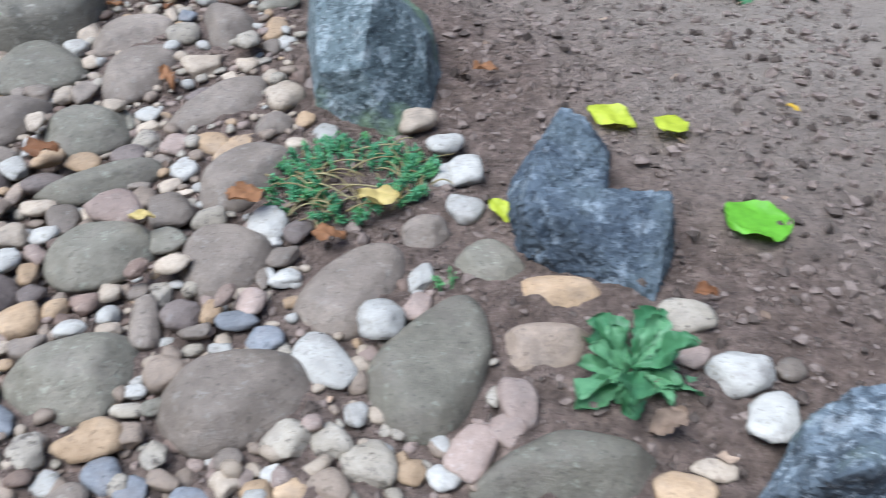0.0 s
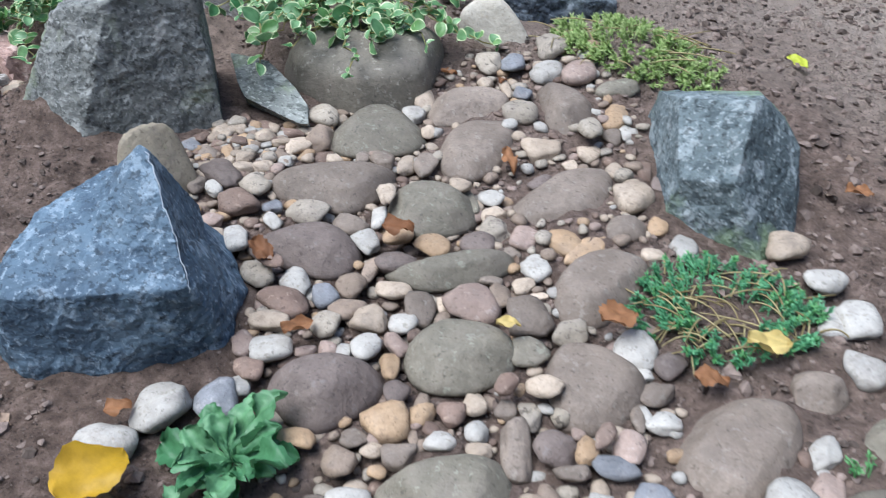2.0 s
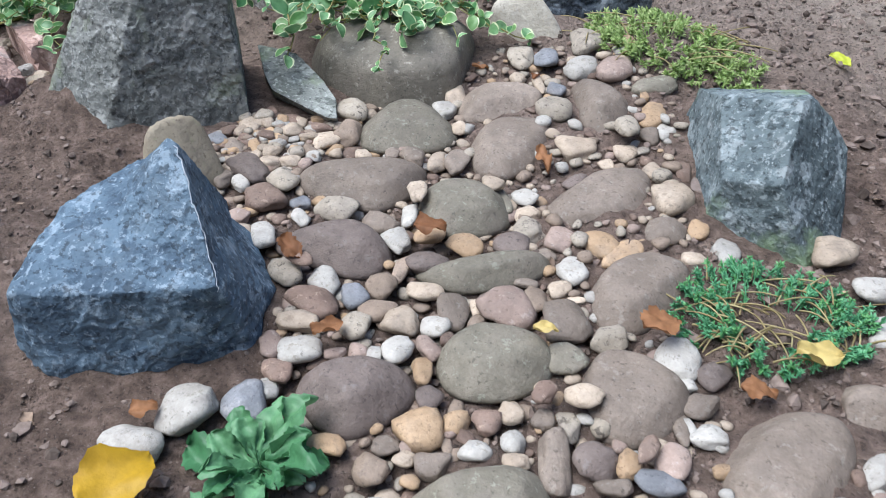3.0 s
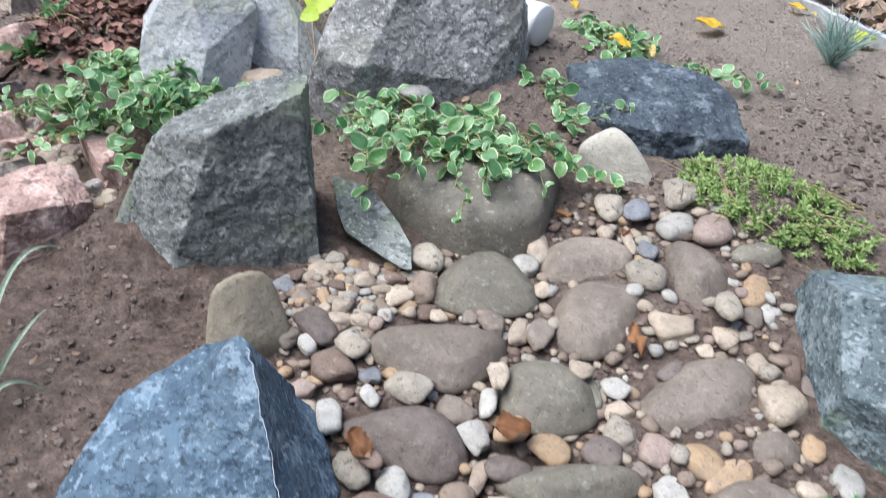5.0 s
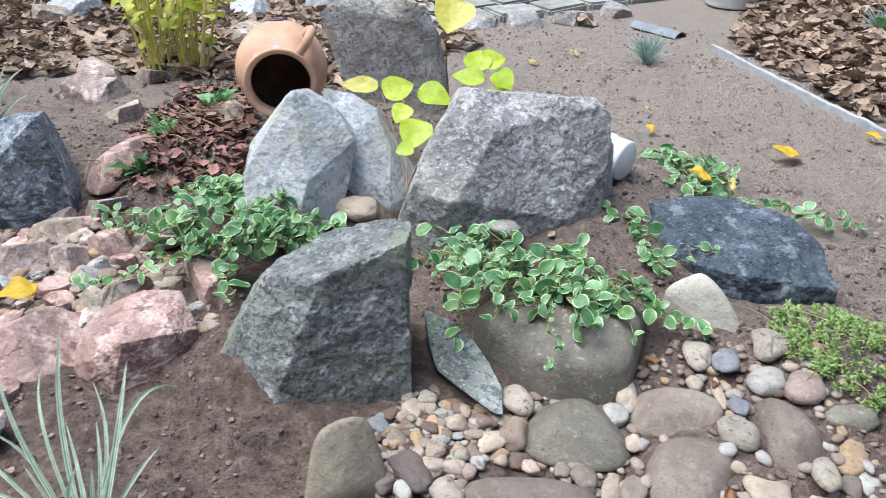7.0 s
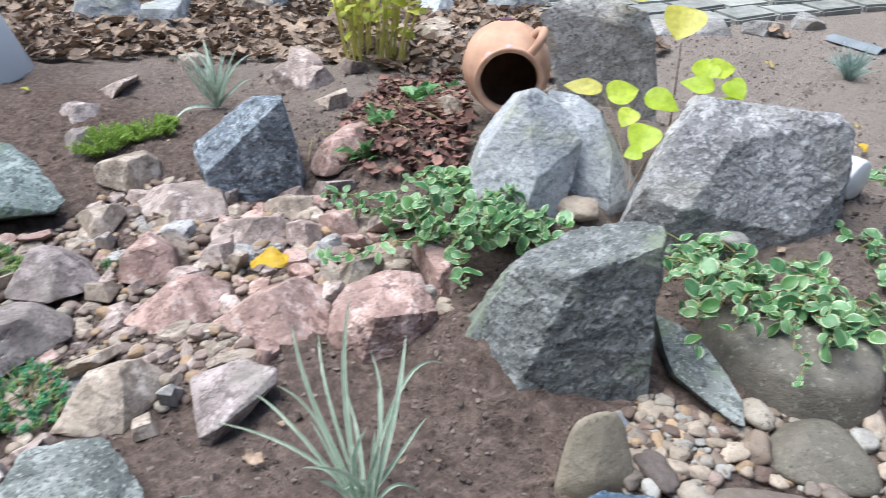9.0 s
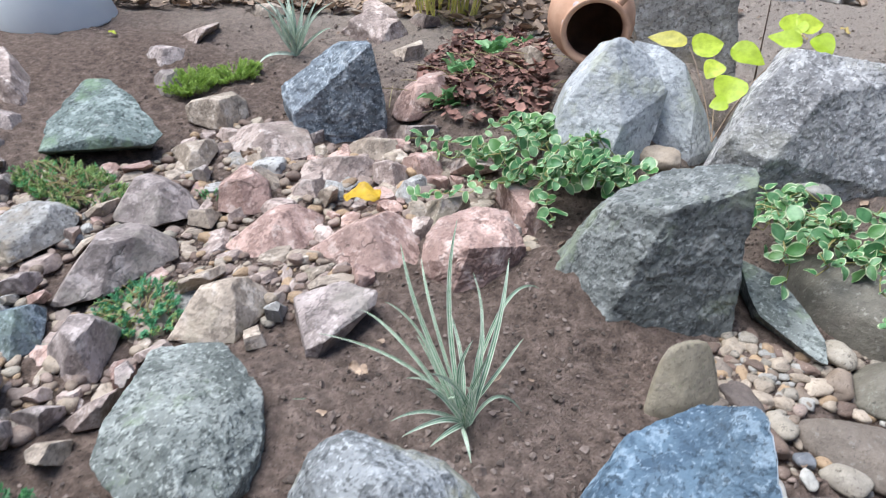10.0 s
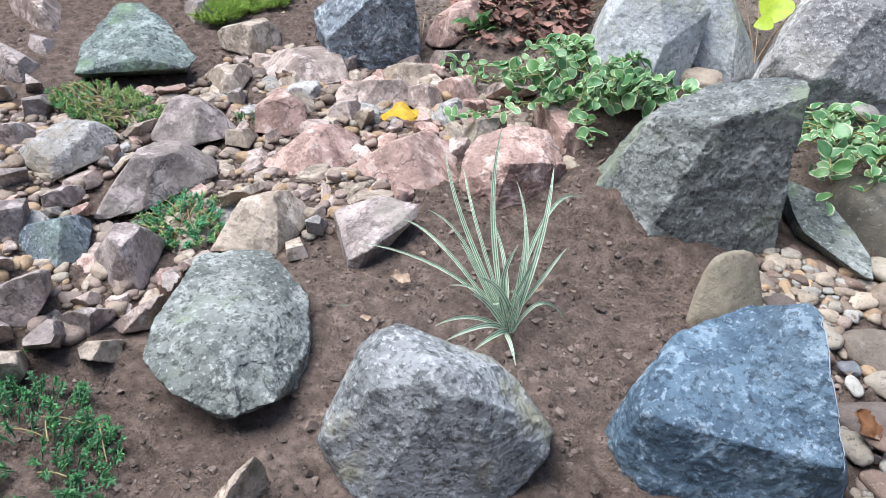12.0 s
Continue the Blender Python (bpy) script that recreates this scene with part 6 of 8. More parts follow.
# footprints of all placed stones, so that small ones fill only the gaps between them
STANDING = []
for o in list(scene.objects):
    if o.type == "MESH" and o.get("category") in ("stone", "rock"):
        b = np.array([c[:] for c in o.bound_box])
        mid = o.matrix_basis @ Vector(((b[:, 0].max() + b[:, 0].min()) / 2, (b[:, 1].max() + b[:, 1].min()) / 2, 0))
        STANDING.append((mid, o.matrix_basis.to_euler().z, (b[:, 0].max() - b[:, 0].min()) / 2, (b[:, 1].max() - b[:, 1].min()) / 2))
SX = np.array([s[0].x for s in STANDING])
SY = np.array([s[0].y for s in STANDING])
SC, SS = np.cos([s[1] for s in STANDING]), np.sin([s[1] for s in STANDING])
SA, SB = np.array([s[2] for s in STANDING]), np.array([s[3] for s in STANDING])


def clear(x, y, room):
    """Whether a spot lies outside all standing stones."""
    u, v = (x - SX) * SC + (y - SY) * SS, -(x - SX) * SS + (y - SY) * SC
    return bool(np.all((u / (SA + room)) ** 2 + (v / (SB + room)) ** 2 > 1))


def fill(poly, count, lo, hi, seed, slack=-0.2):
    r = np.random.default_rng(seed)
    xs, ys = [p[0] for p in poly], [p[1] for p in poly]
    out, tries = [], 0
    while len(out) < count and tries < count * 40:
        tries += 1
        x, y = r.uniform(min(xs), max(xs)), r.uniform(min(ys), max(ys))
        a = lo + (hi - lo) * r.random() ** 1.3
        if not inside(poly, x, y) or not clear(x, y, a * slack):
            continue
        if any((x - q[0]) ** 2 + (y - q[1]) ** 2 < ((a + q[3]) * 0.4) ** 2 for q in out):
            continue
        b = a * r.uniform(0.62, 0.95)
        c = b * r.uniform(0.5, 0.75)
        out.append((x, y, float(earth(x, y)) + c * 0.25, a, b, c, r.uniform(0, math.pi)))
    return out


BED_SHAPES = {}


def loose_pebbles(poly, count, single, lo, hi, seed, mats, group, where):
    """Single pebbles, more or less angular, that fill the gaps of a stony bed; returns the far ones for the gravel."""
    q = np.random.default_rng(seed)
    spots = sorted(fill(poly, count, lo, hi, seed, -0.3), key=lambda s: math.hypot(s[0] + 1.2, s[1] - 1.2))
    for x, y, z, a, b, c, turn in spots[:single]:
        mat, k = mats[int(q.integers(len(mats)))], int(q.integers(5))
        if (mat, k) not in BED_SHAPES:
            v, f = cobble_verts(0.08, 0.08, 0.08, 700 + k + 31 * len(BED_SHAPES), 3)
            BED_SHAPES[mat, k] = mesh_from("pebble", v, f, STONE[mat])
        ob = new("pebble", BED_SHAPES[mat, k])
        ob.matrix_world = pose(x, y, z, q.uniform(-12, 12), q.uniform(-12, 12), math.degrees(turn)) @ Matrix.Diagonal((a / 0.08, b / 0.08, c / 0.08, 1))
        tagged(ob, NAMES[mat].replace("smooth ", "") + " pebble " + where, "stone", group)
    return spots[single:]


STREAM = [(-1.137, 1.278), (-1.066, 1.413), (-0.873, 1.474), (-0.718, 1.586), (-0.628, 1.708), (-0.388, 1.772), (-0.287, 1.522), (-0.249, 1.219), (-0.250, 0.945),
          (-0.192, 0.848), (-0.031, 0.797), (0.053, 0.692), (0.049, 0.569), (0.090, 0.520), (-0.277, 0.429), (-0.544, 0.477), (-0.649, 0.630), (-0.585, 0.655), (-0.707, 0.736), (-0.802, 0.876), (-0.994, 1.072)]
scatter("stream_gravel", "small mixed pebbles filling gaps between the cobbles", "gravel",
        fill(STREAM, 620, 0.012, 0.034, 11, -0.25), [STONE[k] for k in ("cream", "tan", "white", "tan2", "pink", "mottled", "cream", "rust", "tan2", "mottled")], 2, True, 0.4)
BED = [(-1.496, 1.285), (-1.657, 1.556), (-2.052, 1.575), (-2.411, 1.535), (-2.637, 1.296), (-2.541, 1.055), (-2.662, 0.757), (-2.859, 0.623), (-2.017, 0.259), (-1.839, 0.341), (-1.797, 0.491), (-1.853, 0.663), (-1.749, 0.856), (-1.679, 1.122)]


def chips(poly, count, lo, hi, seed, mats):
    """Small angular chips of broken stone that lie between the larger stones."""
    q = np.random.default_rng(seed)
    shapes = []
    for k in range(12):
        w = np.random.default_rng(seed + k)
        fac = [(0, -90, 0.45), (w.uniform(0, 360), w.uniform(66, 86), 0.42)]
        fac += [(60 * i + w.uniform(-22, 22), w.uniform(0, 40), w.uniform(0.55, 1.0)) for i in range(6)]
        v, f = rock_verts(fac, 220, 0.06, seed + k, 3, 5, 0.08)
        shapes.append(crisp(mesh_from("stone_chip", v * 0.03, f, ROCK[mats[k % len(mats)]]), 32))
    for x, y, z, a, b, c, turn in fill(poly, count, lo, hi, seed, -0.25):
        ob = new("stone_chip", shapes[int(q.integers(12))])
        ob.matrix_world = pose(x, y, z - c * 0.1, q.uniform(-14, 14), q.uniform(-14, 14), math.degrees(turn)) @ Matrix.Diagonal((a / 0.048, b / 0.048, c / 0.033, 1))
        tagged(ob, "small angular chip of broken stone between larger stones", "stone", "chips of the upper bed")


chips(BED, 170, 0.03, 0.075, 16, ("pinkgrey", "pink", "tan", "pinkgrey", "weathered", "tan"))
rest = loose_pebbles(BED, 230, 80, 0.024, 0.048, 14, ("tan", "pink", "cream", "rust", "tan2", "cream", "pink", "tan"), "pebbles of the upper bed", "lying between broken stones")
scatter("bed_gravel", "small tan and reddish pebbles between broken stones", "gravel",
        rest + fill(BED, 800, 0.012, 0.034, 12, -0.35), [STONE[k] for k in ("tan", "cream", "pink", "cream", "rust", "pink", "tan2", "tan", "mottled")], 2, True, 0.4)
TRICKLE = [(-1.094, 1.272), (-1.045, 1.376), (-0.922, 1.462), (-0.851, 1.424), (-0.808, 1.227), (-0.971, 1.131), (-1.061, 1.197)]
loose_pebbles(TRICKLE, 80, 80, 0.022, 0.044, 15, ("tan", "cream", "tan", "white", "cream", "mottled", "rust"), "pebbles beside the slab", "heaped beside the slab")
scatter("tan_gravel", "small cream and orange pebbles beside the slab", "gravel",
        fill(TRICKLE, 90, 0.01, 0.02, 13), [STONE[k] for k in ("tan", "cream", "white", "tan", "tan2", "mottled")], 2, True)


def clods(count, x0, x1, y0, y1, lo, hi, seed):
    r = np.random.default_rng(seed)
    out = []
    for k in range(count):
        x, y = r.uniform(x0, x1), r.uniform(y0, y1)
        if not clear(x, y, -0.004):
            continue
        a = lo + (hi - lo) * r.random() ** 3.2
        out.append((x, y, a * 0.12, a, a * r.uniform(0.6, 1), a * r.uniform(0.5, 0.8), r.uniform(0, 3)))
    z = earth([q[0] for q in out], [q[1] for q in out])
    return [(q[0], q[1], q[2] + float(h), *q[3:]) for q, h in zip(out, z)]


scatter("soil_crumbs", "crumbs of dry brown soil", "soil",
        clods(22000, -2.7, 0.8, 0.2, 2.3, 0.0035, 0.014, 21) + clods(3000, -3.3, 0.9, 0.15, 2.6, 0.005, 0.026, 24) + clods(3500, -0.25, 0.9, 0.5, 2.4, 0.004, 0.026, 22),
        [CLOD, CLOD, CLOD_DARK], 1, False, 0.7)
scatter("far_crumbs", "crumbs of pale dry soil", "soil", clods(9000, -2.6, 1.0, 2.2, 4.4, 0.003, 0.017, 23), [CLOD_PALE, CLOD_PALE, CLOD], 1, False, 0.7)


# ---- leaves and plants ----
def outline(lobe, sharpness, n=10):
    """Half-widths of a leaf from base to tip: lobe widens the base, sharpness draws out the tip."""
    th = np.linspace(0, math.pi, n)
    p = np.sin(th) ** (0.95 + sharpness * (th / math.pi) ** 2) * (1 + lobe * np.cos(th))
    return tuple(np.maximum(p / p.max(), 0.02))


OVAL = outline(0.08, 0.9)
HEART = outline(0.42, 0.7)
ROUND = outline(0.15, 0.35)
SPOON = (0.12, 0.14, 0.22, 0.42, 0.66, 0.86, 1.0, 0.95, 0.6, 0.1)


def leaf_mesh(name, length, width, profile, mats, edge=0.0, bend=0.2, fold=0.25, wave=0.0, seed=0, jag=0.0):
    """A leaf along +x, upper side +z: a folded, bent blade; edge: share of the half-width in the second material."""
    r = np.random.default_rng(seed)
    if jag:
        fine = np.interp(np.linspace(0, 1, 21), np.linspace(0, 1, len(profile)), profile)
        profile = [p * (1 + jag * (0.5 - k % 2) + r.uniform(-jag, jag) * 0.6) for k, p in enumerate(fine)]
    cols = [-1, -(1 - edge), -0.45, 0, 0.45, 1 - edge, 1] if edge else ([-1, -0.75, -0.5, -0.25, 0, 0.25, 0.5, 0.75, 1] if jag else [-1, -0.5, 0, 0.5, 1])
    V, F, I = [], [], []
    n = len(profile)
    for i, p in enumerate(profile):
        u = 0.5 - 0.5 * math.cos(math.pi * i / (n - 1))
        for c in cols:
            w = wave * length * math.sin(9 * u + 4 * c + seed) * abs(c)
            V.append((u * length * (1 - 0.12 * bend * u), c * p * width / 2, -bend * length * u * u * 0.5 + fold * abs(c) * p * width / 2 + w + 0.02 * length * r.uniform(-1, 1) * abs(c)))
    if jag:
        P = np.array(V)
        P[:, 2] += 0.9 * wave * length * fbm(P / length * 3.3 + seed, 3, seed)
        V = P.tolist()
    k = len(cols)
    for i in range(n - 1):
        for j in range(k - 1):
            F.append((i * k + j, i * k + j + 1, (i + 1) * k + j + 1, (i + 1) * k + j))
            rim = edge and (j in (0, k - 2) or i == n - 2)
            I.append(1 if rim else 0)
    return mesh_from(name, V, F, mats, True, I)


def tube(points, r0, r1, sides=5):
    """Vertices and faces of a thin stem along points."""
    P = np.array(points, float)
    V, F = [], []
    for i, p in enumerate(P):
        t = P[min(i + 1, len(P) - 1)] - P[max(i - 1, 0)]
        t = t / (np.linalg.norm(t) + 1e-9)
        a = np.cross(t, (0.3, 0.2, 0.93))
        a /= np.linalg.norm(a) + 1e-9
        b = np.cross(t, a)
        r = r0 + (r1 - r0) * i / (len(P) - 1)
        for k in range(sides):
            q = 2 * math.pi * k / sides
            V.append(p + r * (a * math.cos(q) + b * math.sin(q)))
    for i in range(len(P) - 1):
        for k in range(sides):
            F.append((i * sides + k, i * sides + (k + 1) % sides, (i + 1) * sides + (k + 1) % sides, (i + 1) * sides + k))
    return V, F


def tubes_mesh(name, paths, r0, r1, mat, sides=4):
    V, F = [], []
    for p in paths:
        v, f = tube(p, r0, r1, sides)
        F += [tuple(i + len(V) for i in face) for face in f]
        V += v
    return mesh_from(name, V, F, mat)


def arc(a, b, lift, n=7):
    """Points on a bow from a to b that rises by lift."""
    a, b = np.array(a, float), np.array(b, float)
    return [a + (b - a) * u + np.array((0, 0, lift * 4 * u * (1 - u))) for u in np.linspace(0, 1, n)]


def facing(p, normal, along, roll=0.0):
    """A pose at p with z along normal and x near along."""
    z = Vector(normal).normalized()
    x = Vector(along) - z * z.dot(Vector(along))
    x.normalize()
    y = z.cross(x)
    return Matrix.Translation(p) @ Matrix((x, y, z)).transposed().to_4x4() @ pose(0, 0, 0, roll, 0, 0)


def plant(name, label, x, y, z, category="plant"):
    e = new(name)
    e.empty_display_size = 0.05
    e.location = (x, y, z)
    return tagged(e, label, category)


def child(ob, parent):
    """Puts a mesh placed in the world under its thing."""
    m = ob.matrix_world.copy() if ob.matrix_world != Matrix() else ob.matrix_basis.copy()
    ob.parent = parent
    ob.matrix_parent_inverse = Matrix.Translation(-parent.location)
    ob.matrix_basis = m
    return ob


VINCA_LEAVES = [leaf_mesh("leaf", 0.036 * s, 0.028 * s * w, OVAL, [VINCA if k % 4 else VINCA_YOUNG, CREAM_EDGE], e, b, f, 0.03, k)
                for k, (s, w, e, b, f) in enumerate(((1, 1, 0.2, 0.3, 0.2), (0.85, 0.9, 0.25, 0.5, 0.15), (1.15, 1.05, 0.18, 0.2, 0.12), (0.7, 0.8, 0.28, 0.4, 0.25), (0.6, 0.8, 0.22, 0.1, 0.1),
                                                     (0.9, 1.1, 0.2, 0.6, 0.25), (1.05, 0.85, 0.22, 0.7, 0.35), (0.75, 1.0, 0.24, 0.1, 0.4)))]


def periwinkle(label, vines, seed, size=1.0, step=0.026):
    """Trailing variegated periwinkle: vines given by start, end and rise; leaf pairs along them."""
    r = np.random.default_rng(seed)
    x, y, z = vines[0][0]
    e = plant("periwinkle", label, x, y, z)
    paths = []
    for a, b, lift in vines:
        n = 9
        pts = arc(a, b, lift, n)
        for i in range(1, n - 1):
            pts[i] = pts[i] + r.uniform(-1, 1, 3) * (0.018, 0.018, 0.008)
        paths.append(pts)
        length = float(np.linalg.norm(np.array(b) - np.array(a)))
        count = max(2, int(length / step))
        for i in range(count + 1):
            u = i / count * (n - 1)
            k = min(int(u), n - 2)
            p = pts[k] + (pts[k + 1] - pts[k]) * (u - k)
            t = pts[k + 1] - pts[k]
            for side in (-1, 1):
                if r.random() < 0.08:
                    continue
                out = np.array((-t[1] * side, t[0] * side, 0.0))
                out = out / (np.linalg.norm(out) + 1e-9) + r.uniform(-0.6, 0.6, 3) * (1, 1, 0.5) + np.array((0, 0, 0.25))
                nrm = (r.uniform(-1.1, 1.1), r.uniform(-1.3, 0.6), 0.95)
                ob = new("leaf", VINCA_LEAVES[int(r.integers(8))])
                s = size * r.uniform(0.5, 1.25)
                ob.matrix_world = facing(p + (0, 0, 0.004), nrm, out, r.uniform(-25, 25)) @ Matrix.Diagonal((s, s, s, 1))
                child(ob, e)
    vine = new("vine", tubes_mesh("vine", paths, 0.002, 0.0012, VINE))
    child(tagged(vine, "thin yellowish vine stems", kind="stuff"), e)
    return e


def random_vines(count, cx, cy, rx, ry, z0, z1, seed, reach=0.16):
    """Vines spreading over an oval patch."""
    r = np.random.default_rng(seed)
    out = []
    for k in range(count):
        q, s = r.uniform(0, 6.283), math.sqrt(r.random())
        a = (cx + rx * s * math.cos(q) * 0.8, cy + ry * s * math.sin(q) * 0.8)
        q2 = q + r.uniform(-1.2, 1.2)
        d = reach * r.uniform(0.5, 1.0)
        b = (a[0] + d * math.cos(q2), a[1] + d * math.sin(q2) * 0.7)
        za, zb = r.uniform(z0, z1), r.uniform(z0, z1) * 0.9
        out.append(((*a, za), (*b, zb), r.uniform(0.0, 0.03)))
    return out


def needles(points, dirs, length, width, r):
    """Small pointed leaves as folded diamonds."""
    V, F = [], []
    for p, d in zip(points, dirs):
        d = d / (np.linalg.norm(d) + 1e-9)
        s = np.cross(d, (r.uniform(-0.3, 0.3), r.uniform(-0.3, 0.3), 1.0))
        s = s / (np.linalg.norm(s) + 1e-9) * width / 2
        l = length * r.uniform(0.7, 1.2)
        k = len(V)
        up = np.cross(s, d)
        up = up / (np.linalg.norm(up) + 1e-9) * width * 0.35
        V += [p, p + d * l * 0.5 + s, p + d * l, p + d * l * 0.5 - s, p + d * l * 0.5 + up]
        F += [(k, k + 1, k + 4), (k + 1, k + 2, k + 4), (k + 2, k + 3, k + 4), (k + 3, k, k + 4)]
    return V, F


def stonecrop(name, label, x, y, rx, ry, height, sprigs, seed, mat=None, straw=26, leaf=0.009, per=30, turn=0.0, mat2=None, hollow=0.0):
    """A mat of fine-leaved stonecrop: upright or leaning sprigs and bare straw-coloured stems."""
    r = np.random.default_rng(seed)
    z0 = float(earth(x, y))
    e = plant(name, label, x, y, z0)
    groups = [[], []]
    stems = []
    for k in range(sprigs):
        q, s = r.uniform(0, 6.283), math.sqrt(r.random() * (1 - hollow) + hollow)
        u, v = rx * s * math.cos(q), ry * s * math.sin(q)
        px, py = x + u * math.cos(turn) - v * math.sin(turn), y + u * math.sin(turn) + v * math.cos(turn)
        h = height * r.uniform(0.5, 1.1) * (1.15 - 0.6 * s)
        lean = np.array((math.cos(q + turn) * 0.9 + r.uniform(-0.7, 0.7), math.sin(q + turn) * 0.9 + r.uniform(-0.7, 0.7), 1.0))
        a = np.array((px, py, float(earth(px, py)) + 0.002))
        b = a + lean / np.linalg.norm(lean) * (h + 0.016)
        pts = arc(a, b, 0.006, 5)
        stems.append(pts)
        for i in range(per):
            t = r.uniform(0.25, 1.0)
            p = a + (b - a) * t
            d = r.normal(size=3) * 0.75 + (b - a) / np.linalg.norm(b - a) * 0.8
            groups[0 if mat2 is None or (k + int(t * 3)) % 3 else 1].append((p, d))
    for g, m in zip(groups, (mat or SEDUM, mat2)):
        if g:
            V, F = needles([p for p, d in g], [d for p, d in g], leaf, leaf * 0.36, r)
            child(tagged(new("foliage", mesh_from("foliage", V, F, m, False)), kind="stuff"), e)
    child(tagged(new("stem", tubes_mesh("stem", stems, 0.0012, 0.0008, mat or SEDUM, 3)), kind="stuff"), e)
    if straw:
        dry = []
        for k in range(straw):
            q, s = r.uniform(0, 6.283), math.sqrt(r.random()) * 0.95
            a = np.array((x + rx * s * math.cos(q), y + ry * s * math.sin(q), z0 + height * r.uniform(0.3, 0.8)))
            q2 = r.uniform(0, 6.283)
            d = r.uniform(0.25, 0.75)
            b = a + np.array((rx * d * math.cos(q2), ry * d * math.sin(q2), r.uniform(-0.3, 0.4) * height))
            dry.append(arc(a, b, height * r.uniform(0.1, 0.5), 7))
        child(tagged(new("dry_stem", tubes_mesh("dry_stem", dry, 0.0017, 0.001, STRAW, 4)), "bare straw-coloured stems", kind="stuff"), e)
    return e


def rosette(name, label, x, y, z, radius, count, seed, mat, profile=SPOON, wide=0.5, rise=0.5, jag=0.13, wave=0.07):
    """Leaves rising from one root and arching outwards."""
    r = np.random.default_rng(seed)
    e = plant(name, label, x, y, z)
    meshes = [leaf_mesh("leaf", radius * s, radius * s * wide, profile, [mat], 0, b, 0.45, wave, seed + k, jag) for k, (s, b) in enumerate(((1.0, 0.5), (0.8, 0.7), (0.9, 0.3), (0.65, 0.5)))]
    for k in range(count):
        q = k * 2.4 + r.uniform(-0.6, 0.6)
        el = rise * (0.35 + 1.1 * (k / count)) + r.uniform(-0.2, 0.25)
        out = np.array((math.cos(q), math.sin(q), math.tan(min(el, 1.35))))
        nrm = np.array((-math.cos(q) * math.sin(el), -math.sin(q) * math.sin(el), math.cos(el))) + r.uniform(-0.25, 0.25, 3)
        ob = new("leaf", meshes[k % 4])
        s = r.uniform(0.55, 1.1)
        ob.matrix_world = facing((x + 0.008 * math.cos(q), y + 0.008 * math.sin(q), z + 0.006), nrm, out, r.uniform(-32, 32)) @ Matrix.Diagonal((s, s, s, 1))
        child(ob, e)
    return e


def blade_mesh(pts, width, mats, striped=True):
    """A grass blade along points, narrowing to the tip, with lengthwise stripes and a keel."""
    P = np.array(pts)
    V, F, I = [], [], []
    cols = (-1, -0.62, -0.2, 0.2, 0.62, 1)
    n = len(P)
    for i, p in enumerate(P):
        t = P[min(i + 1, n - 1)] - P[max(i - 1, 0)]
        t = t / np.linalg.norm(t)
        s = np.cross(t, (0.35, -0.75, 0.55))
        s = s / (np.linalg.norm(s) + 1e-9)
        up = np.cross(s, t)
        u = i / (n - 1)
        w = width / 2 * min(1, 0.45 + 2.2 * u) * (1 - u**3) + 0.0003
        for c in cols:
            V.append(p + s * c * w + up * abs(c) * w * 0.45)
    for i in range(n - 1):
        for j in range(5):
            F.append((i * 6 + j, i * 6 + j + 1, i * 6 + j + 7, i * 6 + j + 6))
            I.append((1, 0, 1, 0, 1)[j] if striped else 0)
    return mesh_from("blade", V, F, mats, True, I)


def tuft(name, label, x, y, z, blades, width, mats, striped=True):
    """A clump of blades; each blade is (tip x, tip y, tip z, rise of its bow)."""
    e = plant(name, label, x, y, z, "grass")
    r = np.random.default_rng(len(blades))
    for tx, ty, tz, bow in blades:
        a = (x + r.uniform(-0.012, 0.012), y + r.uniform(-0.012, 0.012), z - 0.005)
        pts = arc(a, (tx, ty, tz), bow, 12)
        side = np.array((r.uniform(-1, 1), r.uniform(-1, 1), 0)) * 0.1 * float(np.linalg.norm(np.array((tx, ty, tz)) - np.array(a)))
        pts = [p + side * math.sin(math.pi * i / 11) for i, p in enumerate(pts)]
        ob = new("blade", blade_mesh(pts, width * r.uniform(0.5, 1.1), mats, striped))
        child(ob, e)
    return e


# striped sedge in the open soil
GX, GY, GZ = -1.319, 0.833, 0.000
SEDGE = [(-1.458, 0.975, 0.270, 0.02), (-1.522, 0.903, 0.230, 0.03), (-1.435, 0.925, 0.130, 0.02), (-1.364, 0.999, 0.220, 0.03), (-1.327, 1.047, 0.150, 0.07), (-1.308, 0.977, 0.090, 0.03),
         (-1.569, 0.847, 0.100, 0.05), (-1.514, 0.853, 0.140, 0.03), (-1.613, 0.786, 0.060, 0.03), (-1.566, 0.675, 0.012, -0.01), (-1.252, 0.900, 0.012, 0.05), (-1.251, 0.758, 0.010, 0.02)]
SEDGE += [(-1.368, 0.730, 0.012, 0.02), (-1.399, 0.738, 0.020, 0.02), (-1.320, 0.742, 0.012, 0.02), (-1.418, 0.974, 0.180, 0.02), (-1.535, 0.974, 0.160, 0.05), (-1.365, 0.926, 0.160, 0.02), (-1.438, 0.847, 0.110, 0.02), (-1.426, 0.806, 0.050, 0.02), (-1.357, 0.820, 0.030, 0.03)]
r = np.random.default_rng(31)
for k in range(9):
    q = r.uniform(0, 6.283)
    SEDGE.append((GX + r.uniform(0.02, 0.09) * math.cos(q), GY + r.uniform(0.02, 0.08) * math.sin(q), GZ + r.uniform(0.06, 0.17), 0.015))
tuft("striped_sedge", "green and white striped sedge clump in bare soil", GX, GY, GZ, SEDGE, 0.0092, [BLADE_GREEN, BLADE_WHITE])
HX, HY, HZ = -2.925, 1.918, 0.000
SEDGE2 = [(-2.874, 1.693, 0.020, 0.02)]
